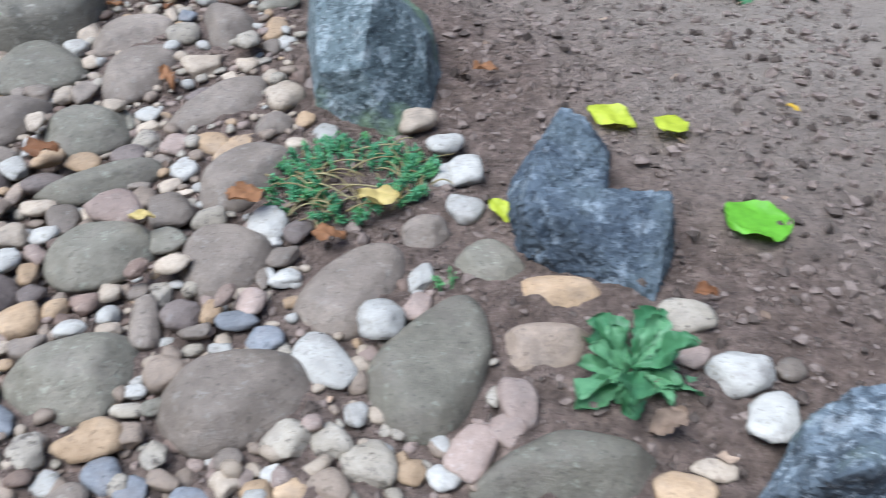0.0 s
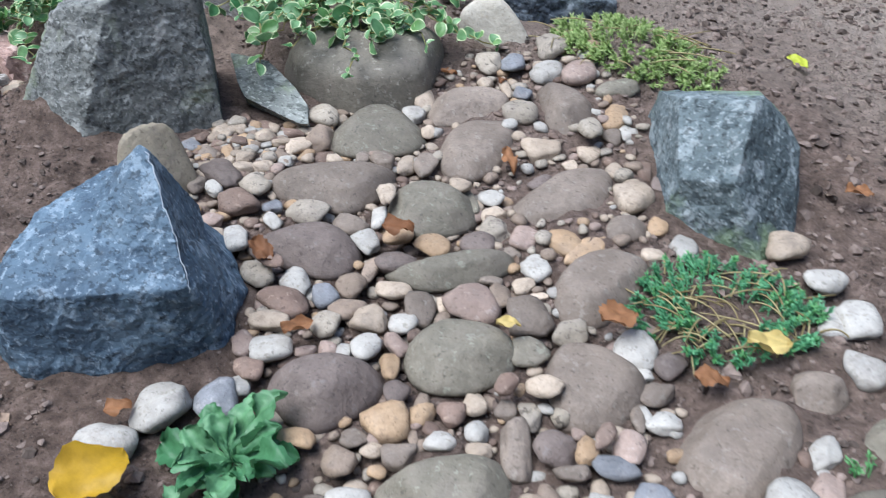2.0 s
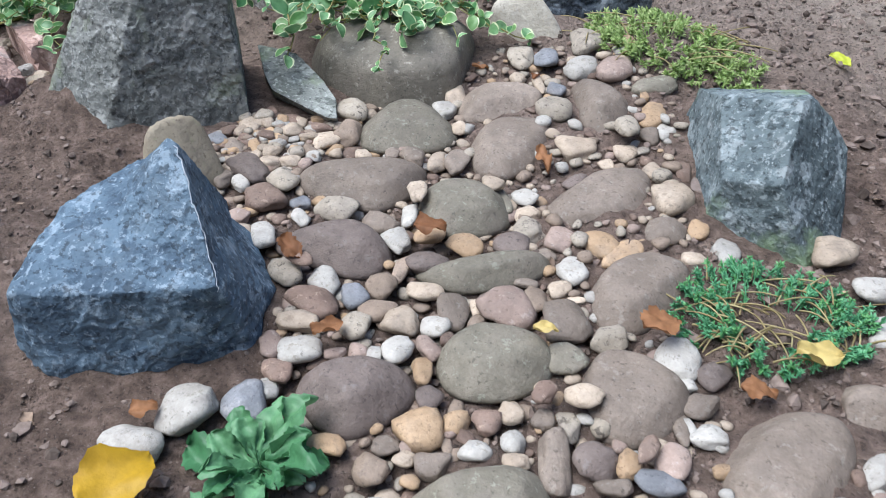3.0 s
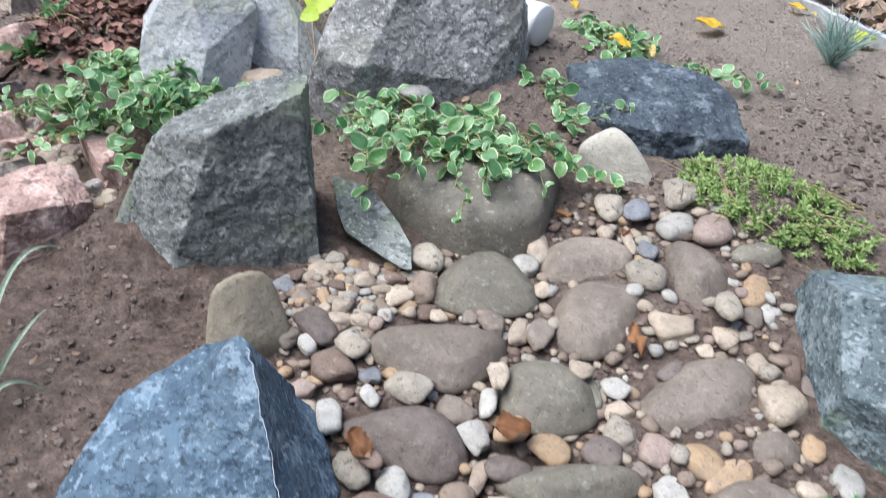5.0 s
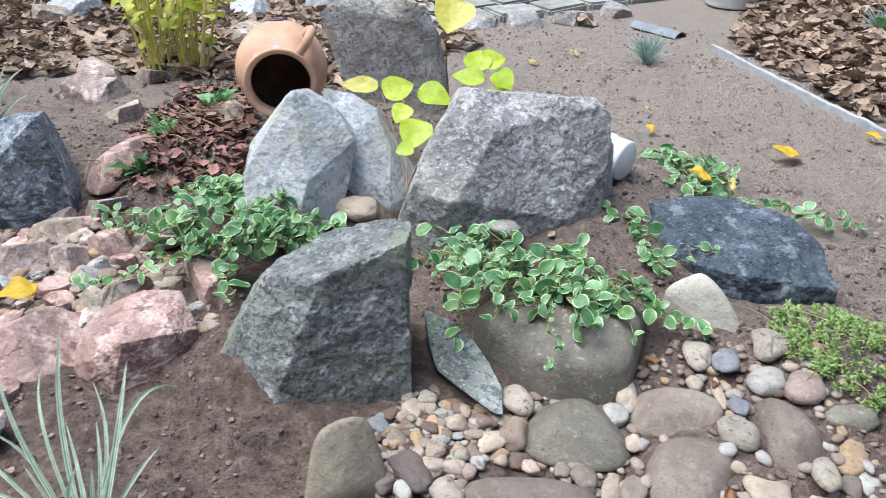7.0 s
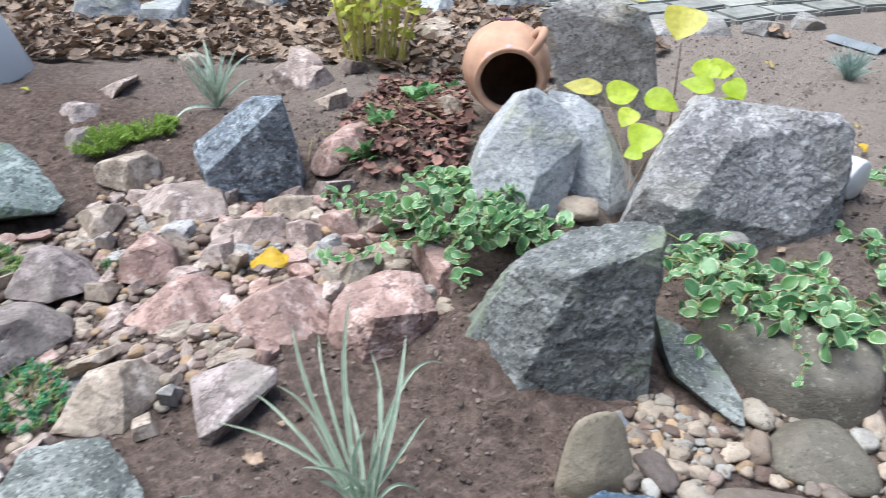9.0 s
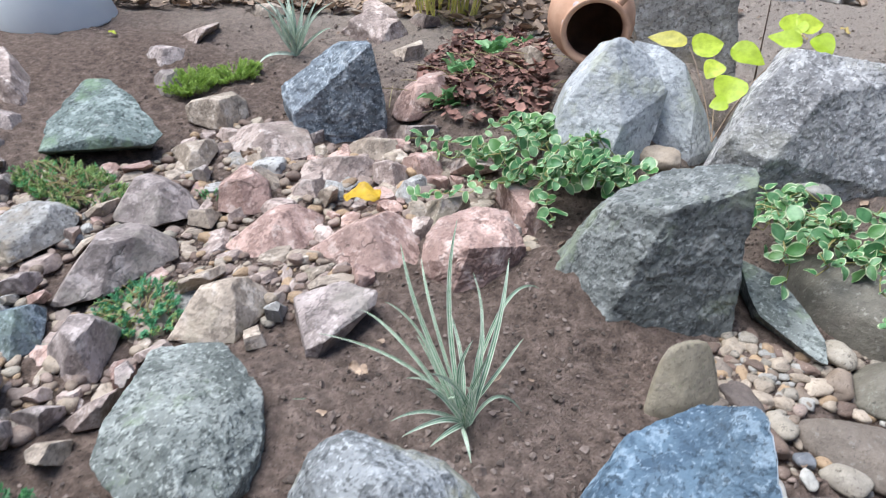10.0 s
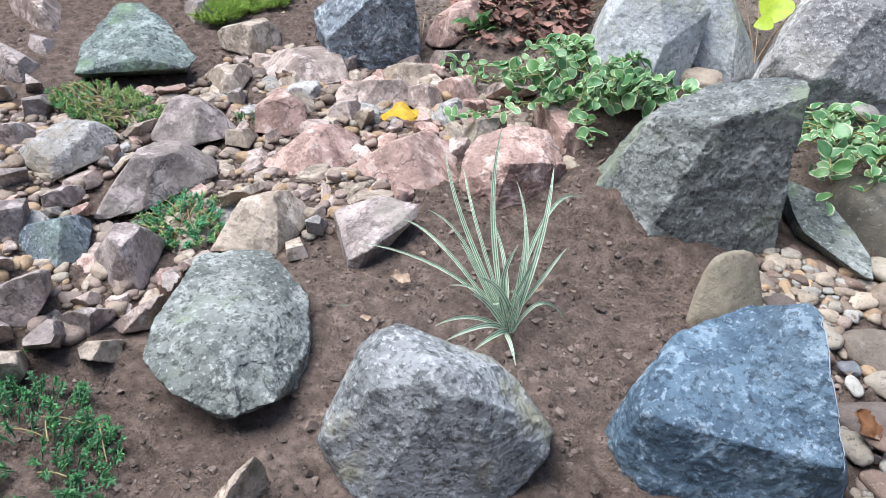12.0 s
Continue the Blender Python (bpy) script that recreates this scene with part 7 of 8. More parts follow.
for k in range(26):
    q = r.uniform(0, 6.283)
    d = r.uniform(0.02, 0.15)
    SEDGE2.append((HX + d * math.cos(q), HY + d * math.sin(q), r.uniform(0.1, 0.22), 0.02))
tuft("pale_sedge", "pale green striped sedge behind the pointed rock", HX, HY, HZ, SEDGE2, 0.014, [BLADE_WHITE, PALE_BLADE])


def fescue(x, y, size, seed):
    q = np.random.default_rng(seed)
    z = float(earth(x, y))
    tips = []
    for k in range(110):
        a, d = q.uniform(0, 6.283), size * q.uniform(0.15, 1.0)
        tips.append((x + d * math.cos(a), y + d * math.sin(a), z + size * q.uniform(0.5, 1.25), size * 0.12))
    tuft("blue_fescue", "small tuft of blue-green fescue grass", x, y, z, tips, 0.006, [FESCUE], False)


fescue(-1.153, 3.701, 0.11, 41)
fescue(-0.186, 2.675, 0.12, 42)
fescue(-0.244, 4.736, 0.11, 43)

# periwinkle: over the round boulder, behind the standing rock, and along the slope
A1 = random_vines(44, -0.945, 1.64, 0.2, 0.08, 0.105, 0.15, 51)
A1 += [((-1.057, 1.530, 0.130), (-1.016, 1.428, 0.090), 0.0), ((-0.760, 1.676, 0.120), (-0.602, 1.707, 0.050), 0.0), ((-1.204, 1.699, 0.150), (-1.055, 1.634, 0.150), 0.0)]
periwinkle("variegated periwinkle trailing over the round boulder", A1, 52, 0.98, 0.023)
periwinkle("thin hanging periwinkle shoot with tiny leaves", [((-0.874, 1.549, 0.135), (-0.829, 1.428, 0.085), 0.0)], 58, 0.45, 0.013)
B1 = random_vines(46, -1.620, 1.572, 0.17, 0.10, 0.08, 0.17, 53)
B1 += [((-1.625, 1.477, 0.100), (-1.818, 1.280, 0.060), 0.0), ((-1.608, 1.511, 0.100), (-1.496, 1.360, 0.070), 0.01), ((-1.833, 1.595, 0.080), (-2.052, 1.544, 0.050), 0.0), ((-1.781, 1.557, 0.080), (-1.965, 1.506, 0.050), 0.0), ((-1.630, 1.480, 0.090), (-1.756, 1.422, 0.070), 0.0)]
periwinkle("variegated periwinkle spreading over the broken stones", B1, 54, 1.02, 0.021)
C1 = [((-0.831, 2.006, 0.130), (-0.722, 1.820, 0.100), 0.01), ((-0.844, 2.006, 0.120), (-0.754, 1.856, 0.100), 0.01), ((-0.746, 1.852, 0.090), (-0.626, 1.946, 0.110), 0.01), ((-0.891, 2.027, 0.130), (-0.870, 1.979, 0.120), 0.0)]
periwinkle("young periwinkle shoots beside the dark slab", C1, 55, 0.9)
D1 = random_vines(34, -0.805, 2.404, 0.14, 0.14, 0.05, 0.085, 56, 0.14)
D1 += [((-0.608, 2.361, 0.050), (-0.328, 2.385, 0.030), 0.01), ((-0.538, 2.373, 0.050), (-0.394, 2.340, 0.030), 0.01)]
periwinkle("pale periwinkle creeping over the soil behind the slab", D1, 57, 1.0)

# stonecrop mats
stonecrop("stonecrop", "green stonecrop mat with bare straw-coloured stems", -0.140, 1.024, 0.125, 0.09, 0.026, 150, 61, SEDUM_BLUE, 70, 0.0085, 40, 0.2, SEDUM, 0.12)
stonecrop("pale_stonecrop", "sparse yellow-green stonecrop creeping on soil", -0.320, 1.748, 0.19, 0.115, 0.02, 250, 62, SEDUM_LIGHT, 26, 0.0125, 26, -0.5, SEDUM_LIGHT)
stonecrop("stonecrop", "low bright green stonecrop below the pointed rock", -2.570, 0.841, 0.15, 0.07, 0.034, 170, 63, SEDUM_LIGHT, 60, 0.010, 34, 0.3, SEDUM)
stonecrop("stonecrop", "small green stonecrop between broken stones", -2.006, 0.669, 0.09, 0.07, 0.032, 95, 64, SEDUM_BLUE, 34, 0.0095, 38, 0.0, SEDUM_LIGHT)
stonecrop("moss_cushion", "bright yellow-green moss cushion on the soil", -2.925, 1.455, 0.085, 0.06, 0.045, 190, 65, MOSS, 0, 0.009, 34, 1.9)
stonecrop("moss_cushion", "smaller bright yellow-green moss cushion beside the first", -2.885, 1.6, 0.085, 0.045, 0.036, 130, 69, MOSS, 0, 0.009, 34, 1.45)
stonecrop("weed_patch", "dark green weeds at the edge of the bed", -1.665, 0.190, 0.14, 0.1, 0.028, 150, 66, GREEN, 10, 0.010, 22, 0.0, SEDUM)
stonecrop("seedling", "tiny green seedling between pebbles", -1.853, 0.303, 0.012, 0.01, 0.012, 5, 67, SEDUM, 0, 0.008, 10)
stonecrop("seedling", "tiny green seedling on the soil", 0.001, 0.786, 0.012, 0.01, 0.012, 5, 68, SEDUM, 0, 0.008, 10)
stonecrop("seedling", "tiny green shoots among the broken stones", -2.279, 1.040, 0.03, 0.02, 0.014, 8, 69, SEDUM, 0, 0.008, 10)

# leafy rosettes
rosette("primrose", "green primrose rosette with crinkled leaves", 0.212, 0.653, 0.000, 0.098, 27, 71, GREEN, SPOON, 0.42, 0.55, jag=0.12, wave=0.08)
rosette("primrose", "grey-green primrose rosette with crinkled leaves", -0.679, 0.631, 0.000, 0.092, 27, 72, GREEN, SPOON, 0.44, 0.6, jag=0.16, wave=0.1)
for bx, by, size, k in ((-2.060, 1.720, 0.07, 73), (-2.121, 1.893, 0.06, 74), (-2.32, 2.33, 0.095, 75), (-2.22, 2.4, 0.08, 76), (-2.2, 1.95, 0.07, 79), (-0.219, 4.687, 0.1, 77)):
    rosette("wild_strawberry", "small green wild strawberry plant in the mulch", bx, by, float(earth(bx, by)), size * 1.15, 15, k, HERB, OVAL, 0.62, 1.15)
rosette("grey_herb", "grey-green leafy herb at the edge of the soil", 0.617, 1.812, 0.000, 0.13, 16, 78, GREEN, SPOON, 0.4, 0.5)

# shoot with heart-shaped lime leaves between the two upper rocks
shoot = plant("lime_shoot", "young shrub shoot with yellow-lime heart-shaped leaves", -1.342, 1.852, 0.150)
SX0 = np.array(shoot.location)
TWIGS = [arc(SX0, (-1.436, 2.012, 0.310), 0.02), arc(SX0, (-1.509, 2.027, 0.310), 0.02), arc((-1.335, 2.058, 0.250), (-1.345, 2.066, 0.460), 0.01), arc((-1.306, 2.100, 0.300), (-1.264, 2.127, 0.370), 0.01), arc(SX0, (-1.306, 2.100, 0.300), 0.03), arc(SX0, (-1.335, 2.058, 0.250), 0.01)]
for pts in TWIGS:
    child(tagged(new("twig", tubes_mesh("twig", [pts], 0.0022, 0.0012, BROWN_LEAF)), "thin brown twig"), shoot)


def lime_leaf(x, y, z, size, spin, mat=LIME, wide=0.95, tilt=0.5):
    ob = new("leaf", leaf_mesh("leaf", size, size * wide, HEART, [mat], 0, 0.15, 0.2, 0.02, int(spin)))
    a = radians(spin)
    ob.matrix_world = facing((x, y, z), (0.22, -tilt, 0.8), (math.cos(a), math.sin(a), -0.15)) @ Matrix.Translation((-size / 2, 0, 0))
    child(ob, shoot)


lime_leaf(-1.568, 2.016, 0.320, 0.105, 190, PALE_LIME, 0.5)
lime_leaf(-1.462, 2.038, 0.320, 0.085, 60)
lime_leaf(-1.356, 2.033, 0.320, 0.092, 0, LIME, 0.75)
lime_leaf(-1.410, 1.952, 0.290, 0.058, 270)
lime_leaf(-1.341, 1.890, 0.270, 0.085, 280)
lime_leaf(-1.343, 1.842, 0.250, 0.045, 220)
lime_leaf(-1.397, 2.218, 0.470, 0.11, 280, PALE_LIME, 1.0)
lime_leaf(-1.306, 2.177, 0.380, 0.075, 110)
lime_leaf(-1.269, 2.193, 0.380, 0.07, 50)
lime_leaf(-1.296, 2.093, 0.360, 0.085, 185, LIME, 0.65)
lime_leaf(-1.206, 2.108, 0.360, 0.065, 330)
lime_leaf(-1.226, 2.099, 0.330, 0.06, 200, LIME, 0.5)
lime_leaf(-1.585, 2.338, 0.500, 0.11, 20, PALE_LIME, 0.6)


def lime_bush(x, y, seed):
    """Stand of upright pale stalks, leafy towards the top."""
    q = np.random.default_rng(seed)
    z = float(earth(x, y))
    e = plant("balsam_bush", "clump of upright yellow-green stalks with lime leaves", x, y, z, "bush")
    stalks = []
    leaves = [leaf_mesh("leaf", 0.07 * s, 0.04 * s, OVAL, [LIME_BUSH], 0, 0.4, 0.2, 0.03, k) for k, s in enumerate((1, 0.75, 1.2))]
    for k in range(40):
        a, d = q.uniform(0, 6.283), 0.17 * math.sqrt(q.random())
        p = np.array((x + d * math.cos(a), y + d * math.sin(a) * 0.7, z - 0.01))
        top = p + np.array((d * 0.5 * math.cos(a) + q.uniform(-0.05, 0.05), d * 0.4 * math.sin(a) + q.uniform(-0.05, 0.05), q.uniform(0.34, 0.55)))
        pts = arc(p, top, 0.0, 6)
        stalks.append(pts)
        for i in range(3):
            u = q.uniform(0.4, 1.0)
            c = p + (top - p) * u
            ob = new("leaf", leaves[int(q.integers(3))])
            b = q.uniform(0, 6.283)
            ob.matrix_world = facing(c, (q.uniform(-0.5, 0.5), q.uniform(-0.8, 0.2), 1), (math.cos(b), math.sin(b), 0.2))
            child(ob, e)
    for pts in stalks:
        child(tagged(new("stalk", tubes_mesh("stalk", [pts], 0.0046, 0.0026, STALK, 5)), "pale yellow-green stalk"), e)


lime_bush(-2.85, 2.68, 81)

# ---- fallen leaves ----
FALLEN = {"yellow": YELLOW, "lime": YELLOW_GREEN, "green": GREEN_FALLEN, "pale": PALE_LEAF, "rust": RUST_LEAF, "brown": BROWN_LEAF}
LEAF_WORDS = {"yellow": "bright yellow", "lime": "yellow-green", "green": "fresh green", "pale": "pale yellow curled", "rust": "rust-brown curled", "brown": "dry brown curled"}


def fallen(x, y, z, size, spin, colour, wide=0.7, curl=0.5, tip=0.0):
    """One fallen leaf lying on the ground or on stones."""
    curl *= 0.6
    me = leaf_mesh("fallen_leaf", size, size * wide, OVAL if wide < 0.85 else ROUND, [FALLEN[colour]], 0, curl, (0.5 if wide < 0.85 else 0.25) * curl, 0.11 if colour in ('rust', 'brown', 'pale') else 0.06, int(spin + size * 1000), 0.16 if colour in ("rust", "brown") else 0.06)
    ob = new("fallen_leaf", me)
    ob.matrix_world = pose(x, y, z + 0.01 + 0.2 * curl * size, tip, 0, spin) @ Matrix.Translation((-size / 2, 0, 0))
    tagged(ob, LEAF_WORDS[colour] + " fallen leaf on the ground", "leaf", "fallen leaves")


fallen(0.277, 1.191, 0.012, 0.09, 330, "lime", 0.65, 0.3)
fallen(0.373, 1.173, 0.012, 0.06, 60, "lime", 0.95, 0.25)
fallen(0.438, 0.916, 0.012, 0.1, 10, "green", 0.92, 0.2)
fallen(0.075, 0.936, 0.012, 0.045, 300, "lime", 0.6, 0.8)
fallen(0.596, 1.228, 0.008, 0.025, 330, "yellow", 0.6, 0.8)
fallen(-0.802, 0.566, 0.030, 0.095, 80, "yellow", 0.75, 0.9, 10)
fallen(-0.095, 0.945, 0.030, 0.065, 20, "pale", 0.55, 0.7)
fallen(-0.418, 0.898, 0.030, 0.035, 20, "pale", 0.55, 0.7)
fallen(-0.282, 0.942, 0.035, 0.06, 45, "rust", 0.8, 0.7)
fallen(-0.685, 0.835, 0.020, 0.05, 60, "rust", 0.6, 0.8)
fallen(-0.794, 0.958, 0.030, 0.05, 330, "rust", 0.6, 0.8)
fallen(-0.497, 1.309, 0.015, 0.05, 300, "rust", 0.5, 0.8)
fallen(-0.618, 1.061, 0.030, 0.055, 40, "rust", 0.7, 0.9)
fallen(-0.161, 0.882, 0.012, 0.05, 20, "rust", 0.6, 0.9)
fallen(-0.839, 0.659, 0.015, 0.035, 60, "rust", 0.7, 0.9)
fallen(-0.682, 1.608, 0.020, 0.04, 40, "rust", 0.6, 0.9)
fallen(-0.565, 1.581, 0.030, 0.035, 80, "rust", 0.4, 0.9)
fallen(0.019, 1.853, 0.010, 0.05, 330, "lime", 0.8, 0.6)
fallen(0.175, 2.330, 0.010, 0.06, 20, "yellow", 0.7, 0.5)
fallen(0.232, 0.571, 0.015, 0.045, 200, "brown", 0.7, 0.9)
fallen(0.329, 0.773, 0.012, 0.035, 10, "rust", 0.6, 0.9)
fallen(0.073, 1.359, 0.010, 0.05, 10, "rust", 0.6, 0.9)
fallen(-0.529, 2.861, 0.008, 0.095, 10, "yellow", 0.8, 0.5)
fallen(-0.960, 2.865, 0.010, 0.045, 300, "yellow", 0.6, 0.8)
fallen(-1.013, 3.058, 0.010, 0.035, 40, "pale", 0.6, 0.8)
fallen(-1.449, 3.609, 0.010, 0.05, 340, "pale", 0.6, 0.8)
fallen(-0.730, 2.369, 0.090, 0.07, 340, "yellow", 0.6, 0.8)
fallen(-0.653, 2.402, 0.070, 0.065, 300, "pale", 0.4, 0.8)
fallen(-0.277, 3.13, 0.010, 0.07, 10, "yellow", 0.8, 0.6)
fallen(-0.168, 3.558, 0.030, 0.06, 80, "yellow", 0.7, 0.5)
fallen(-0.234, 3.045, 0.020, 0.025, 10, "pale", 0.8, 0.6)
fallen(-1.895, 1.188, 0.065, 0.095, 200, "yellow", 0.8, 0.5)
fallen(-1.524, 0.795, 0.008, 0.04, 20, "brown", 0.7, 0.9)
fallen(-3.587, 1.582, 0.005, 0.04, 10, "lime", 0.5, 0.5)
fallen(-2.284, 1.183, 0.050, 0.06, 100, "brown", 0.5, 0.9)
fallen(-1.550, 4.181, 0.010, 0.12, 20, "brown", 0.7, 0.9)
fallen(-0.119, 2.880, 0.010, 0.11, 200, "lime", 0.8, 0.6)
fallen(-1.560, 3.398, 0.010, 0.05, 20, "pale", 0.6, 0.8)


def litter(name, label, polys, count, mat, lo, hi, seed, rise=0.03):
    """A loose layer of curled dry leaves, joined into one mesh."""
    q = np.random.default_rng(seed)
    V, F = [], []
    per = count // len(polys)
    for poly in polys:
        xs, ys = [p[0] for p in poly], [p[1] for p in poly]
        done = 0
        while done < per:
            x, y = q.uniform(min(xs), max(xs)), q.uniform(min(ys), max(ys))
            if not inside(poly, x, y):
                continue
            done += 1
            s, a = q.uniform(lo, hi), q.uniform(0, 6.283)
            m = Matrix.Translation((x, y, float(ground(x, y)) + q.uniform(0.004, rise))) @ Euler((q.uniform(-0.6, 0.6), q.uniform(-0.6, 0.6), a)).to_matrix().to_4x4()
            k = len(V)
            curl, wide = q.uniform(0.1, 0.8), q.uniform(0.2, 0.48)
            for i, p in enumerate((0.15, 0.75, 1.0, 0.7, 0.05)):
                for c in (-1, 0, 1):
                    u = i / 4
                    V.append(m @ Vector(((u - 0.5) * s + q.normal() * 0.07 * s, c * p * s * wide * (1 + 0.2 * math.sin(7 * u + a)) + q.normal() * 0.06 * s, curl * s * (abs(c) * p * 0.3 + (u - 0.5) ** 2 * 0.9) + q.normal() * 0.04 * s)))
            for i in range(4):
                for c in range(2):
                    F.append((k + i * 3 + c, k + i * 3 + c + 1, k + i * 3 + c + 4, k + i * 3 + c + 3))
    return tagged(new(name, mesh_from(name, V, F, mat)), label, "leaves", kind="stuff")


FAR_LEFT = [(-4.05, 1.78), (-3.88, 1.82), (-3.69, 2.03), (-3.44, 2.2), (-3.13, 2.36), (-2.95, 2.52), (-2.1, 2.75), (-1.9, 3.6), (-3.0, 5.0), (-6.5, 5.0), (-7.5, 2.6)]
FAR_RIGHT = [(-0.86, 4.15), (-0.12, 3.1), (0.4, 2.45), (2.2, 3.0), (2.0, 6.2), (-0.9, 5.6)]
litter("leaf_litter", "thick layer of dry brown leaves", [FAR_LEFT], 10500, BROWN_LEAF, 0.03, 0.09, 91, 0.035)
litter("leaf_litter", "dry brown leaves piled beyond the edging strip", [FAR_RIGHT], 8500, BROWN_LEAF, 0.03, 0.1, 92, 0.04)
MULCH_POLY = [(-2.48, 2.1), (-2.2, 1.7), (-1.972, 1.656), (-1.734, 1.735), (-1.863, 1.948), (-2.45, 2.72), (-2.6, 2.46)]
litter("bark_mulch", "dark reddish bark mulch and dry leaf scraps", [MULCH_POLY], 1600, MULCH, 0.014, 0.046, 93, 0.024)
litter("mulch_scraps", "dry brown leaf scraps on the mulch", [MULCH_POLY], 110, BROWN_LEAF, 0.02, 0.045, 96, 0.03)
litter("dry_scraps", "scattered dry leaf scraps on the soil", [[(-3.0, 0.3), (0.8, 0.4), (0.8, 2.4), (-0.8, 2.4), (-3.0, 2.2)], [(-2.2, 2.4), (-0.2, 2.4), (-0.9, 4.0), (-1.9, 3.9)]], 200, BROWN_LEAF, 0.008, 0.025, 94, 0.008)
q = np.random.default_rng(95)
twigs = []
for k in range(70):
    x, y = q.uniform(-2.35, -1.75), q.uniform(1.65, 2.25)
    a, d = q.uniform(0, 6.283), q.uniform(0.04, 0.16)
    z = float(ground(x, y)) + 0.012
    twigs.append(arc((x, y, z), (x + d * math.cos(a), y + d * math.sin(a), z + q.uniform(0, 0.03)), 0.008, 5))
tagged(new("dry_twigs", tubes_mesh("dry_twigs", twigs, 0.0017, 0.001, STRAW)), "thin dry straw-coloured twigs lying about", "twigs", kind="stuff")


# ---- jug, jar, planter and edging ----
def lathe(profile, steps=48):
    """Vertices and faces of a body turned round the z axis from (radius, height) pairs."""
    V, F = [], []
    for rad, h in profile:
        for k in range(steps):
            a = 2 * math.pi * k / steps
            V.append((rad * math.cos(a), rad * math.sin(a), h))
    for i in range(len(profile) - 1):
        for k in range(steps):
            F.append((i * steps + k, i * steps + (k + 1) % steps, (i + 1) * steps + (k + 1) % steps, (i + 1) * steps + k))
    return V, F


def lathe_mesh(name, profile, mat, steps=48):
    V, F = lathe(profile, steps)
    return mesh_from(name, V, F, mat)


JUG = plant("clay_jug", "round terracotta jug lying on its side among rocks", -1.78, 1.985, 0.341, "jug")
axis = Vector((0.53, -0.78, -0.02)).normalized()
JUG.matrix_world = Matrix.Translation(JUG.location) @ axis.to_track_quat("Z", "Y").to_matrix().to_4x4()
part("body", lathe_mesh("body", [(0.0, -0.125), (0.06, -0.123), (0.07, -0.118), (0.098, -0.085), (0.115, -0.04), (0.119, 0.0), (0.113, 0.04), (0.098, 0.075), (0.087, 0.092), (0.082, 0.108),
     (0.087, 0.122), (0.091, 0.13), (0.088, 0.134), (0.08, 0.132), (0.074, 0.12), (0.073, 0.1)], TERRACOTTA), JUG)
part("inner_wall", lathe_mesh("inner_wall", [(0.073, 0.1), (0.09, 0.07), (0.105, 0.03), (0.108, 0.0), (0.104, -0.04), (0.085, -0.085), (0.05, -0.112), (0.0, -0.113)], POT_SHADED), JUG, "empty inside of the jug, coloured dark for its shade")
V, F = tube([(0.0 + 0.088, 0, 0.118), (0.115, 0, 0.122), (0.138, 0, 0.105), (0.145, 0, 0.075), (0.135, 0, 0.045), (0.11, 0, 0.03)], 0.011, 0.012, 8)
handle = part("handle", mesh_from("handle", V, F, TERRACOTTA), JUG, "thick terracotta loop handle")
handle.rotation_euler = (0, 0, radians(55))

V, F = tube([(0.119 * math.cos(0.05 * k - 0.1) * math.cos(radians(92 + 8 * math.cos(k))), 0.119 * math.cos(0.05 * k - 0.1) * math.sin(radians(92 + 8 * math.cos(k))), 0.012 * math.sin(k) - 0.035) for k in np.linspace(0, 5.6, 26)], 0.0028, 0.0022, 6)
part("painted_ring", mesh_from("painted_ring", V, F, PURPLE), JUG, "faded purple painted ring")
for k in range(9):
    a = radians(40 * k + 12)
    V, F = lathe([(0.0, 0.0016), (0.006, 0.0014), (0.009, 0.0)], 10)
    mark = part("painted_dab", mesh_from("painted_dab", V, F, MARK), JUG, "faded whitish painted dab")
    mark.matrix_basis = Matrix.Translation((0.0845 * math.cos(a), 0.0845 * math.sin(a), 0.099)) @ Vector((math.cos(a), math.sin(a), 0.35)).to_track_quat("Z", "Y").to_matrix().to_4x4()

JAR = plant("plastic_jar", "white plastic jar lying behind the rock", -0.985, 2.2, 0.19, "jar")
JAR.matrix_world = Matrix.Translation((-0.985, 2.2, 0.187)) @ Vector((0.95, -0.3, -0.05)).to_track_quat("Z", "Y").to_matrix().to_4x4()
part("body", lathe_mesh("body", [(0.0, -0.1), (0.045, -0.1), (0.053, -0.09), (0.054, 0.045), (0.05, 0.055), (0.046, 0.058)], PLASTIC), JAR)
part("screw_cap", lathe_mesh("screw_cap", [(0.046, 0.058), (0.05, 0.06), (0.051, 0.064), (0.051, 0.078), (0.0495, 0.08), (0.051, 0.083), (0.051, 0.092), (0.047, 0.097), (0.0, 0.0975)], PLASTIC), JAR, "ribbed white screw cap")
part("paper_label", lathe_mesh("paper_label", [(0.0545, -0.07), (0.0547, 0.03)], LABEL), JAR, "yellow-green paper label")

TUB = plant("garden_tub", "pale blue-grey tapered garden tub on the soil", -3.99, 1.57, -0.01, "tub")
part("wall", lathe_mesh("wall", [(0.0, 0.0), (0.23, 0.0), (0.237, 0.004), (0.24, 0.012), (0.17, 0.22), (0.12, 0.42), (0.132, 0.43), (0.132, 0.45), (0.11, 0.45)], PLANTER, 64), TUB)
PAIL = plant("white_pail", "milky plastic pail standing on the pavers", -0.98, 5.05, 0.0, "pail")
part("wall", lathe_mesh("wall", [(0.0, 0.0), (0.14, 0.0), (0.145, 0.01), (0.165, 0.3), (0.175, 0.305), (0.175, 0.32), (0.16, 0.32), (0.14, 0.02)], PLASTIC, 40), PAIL)


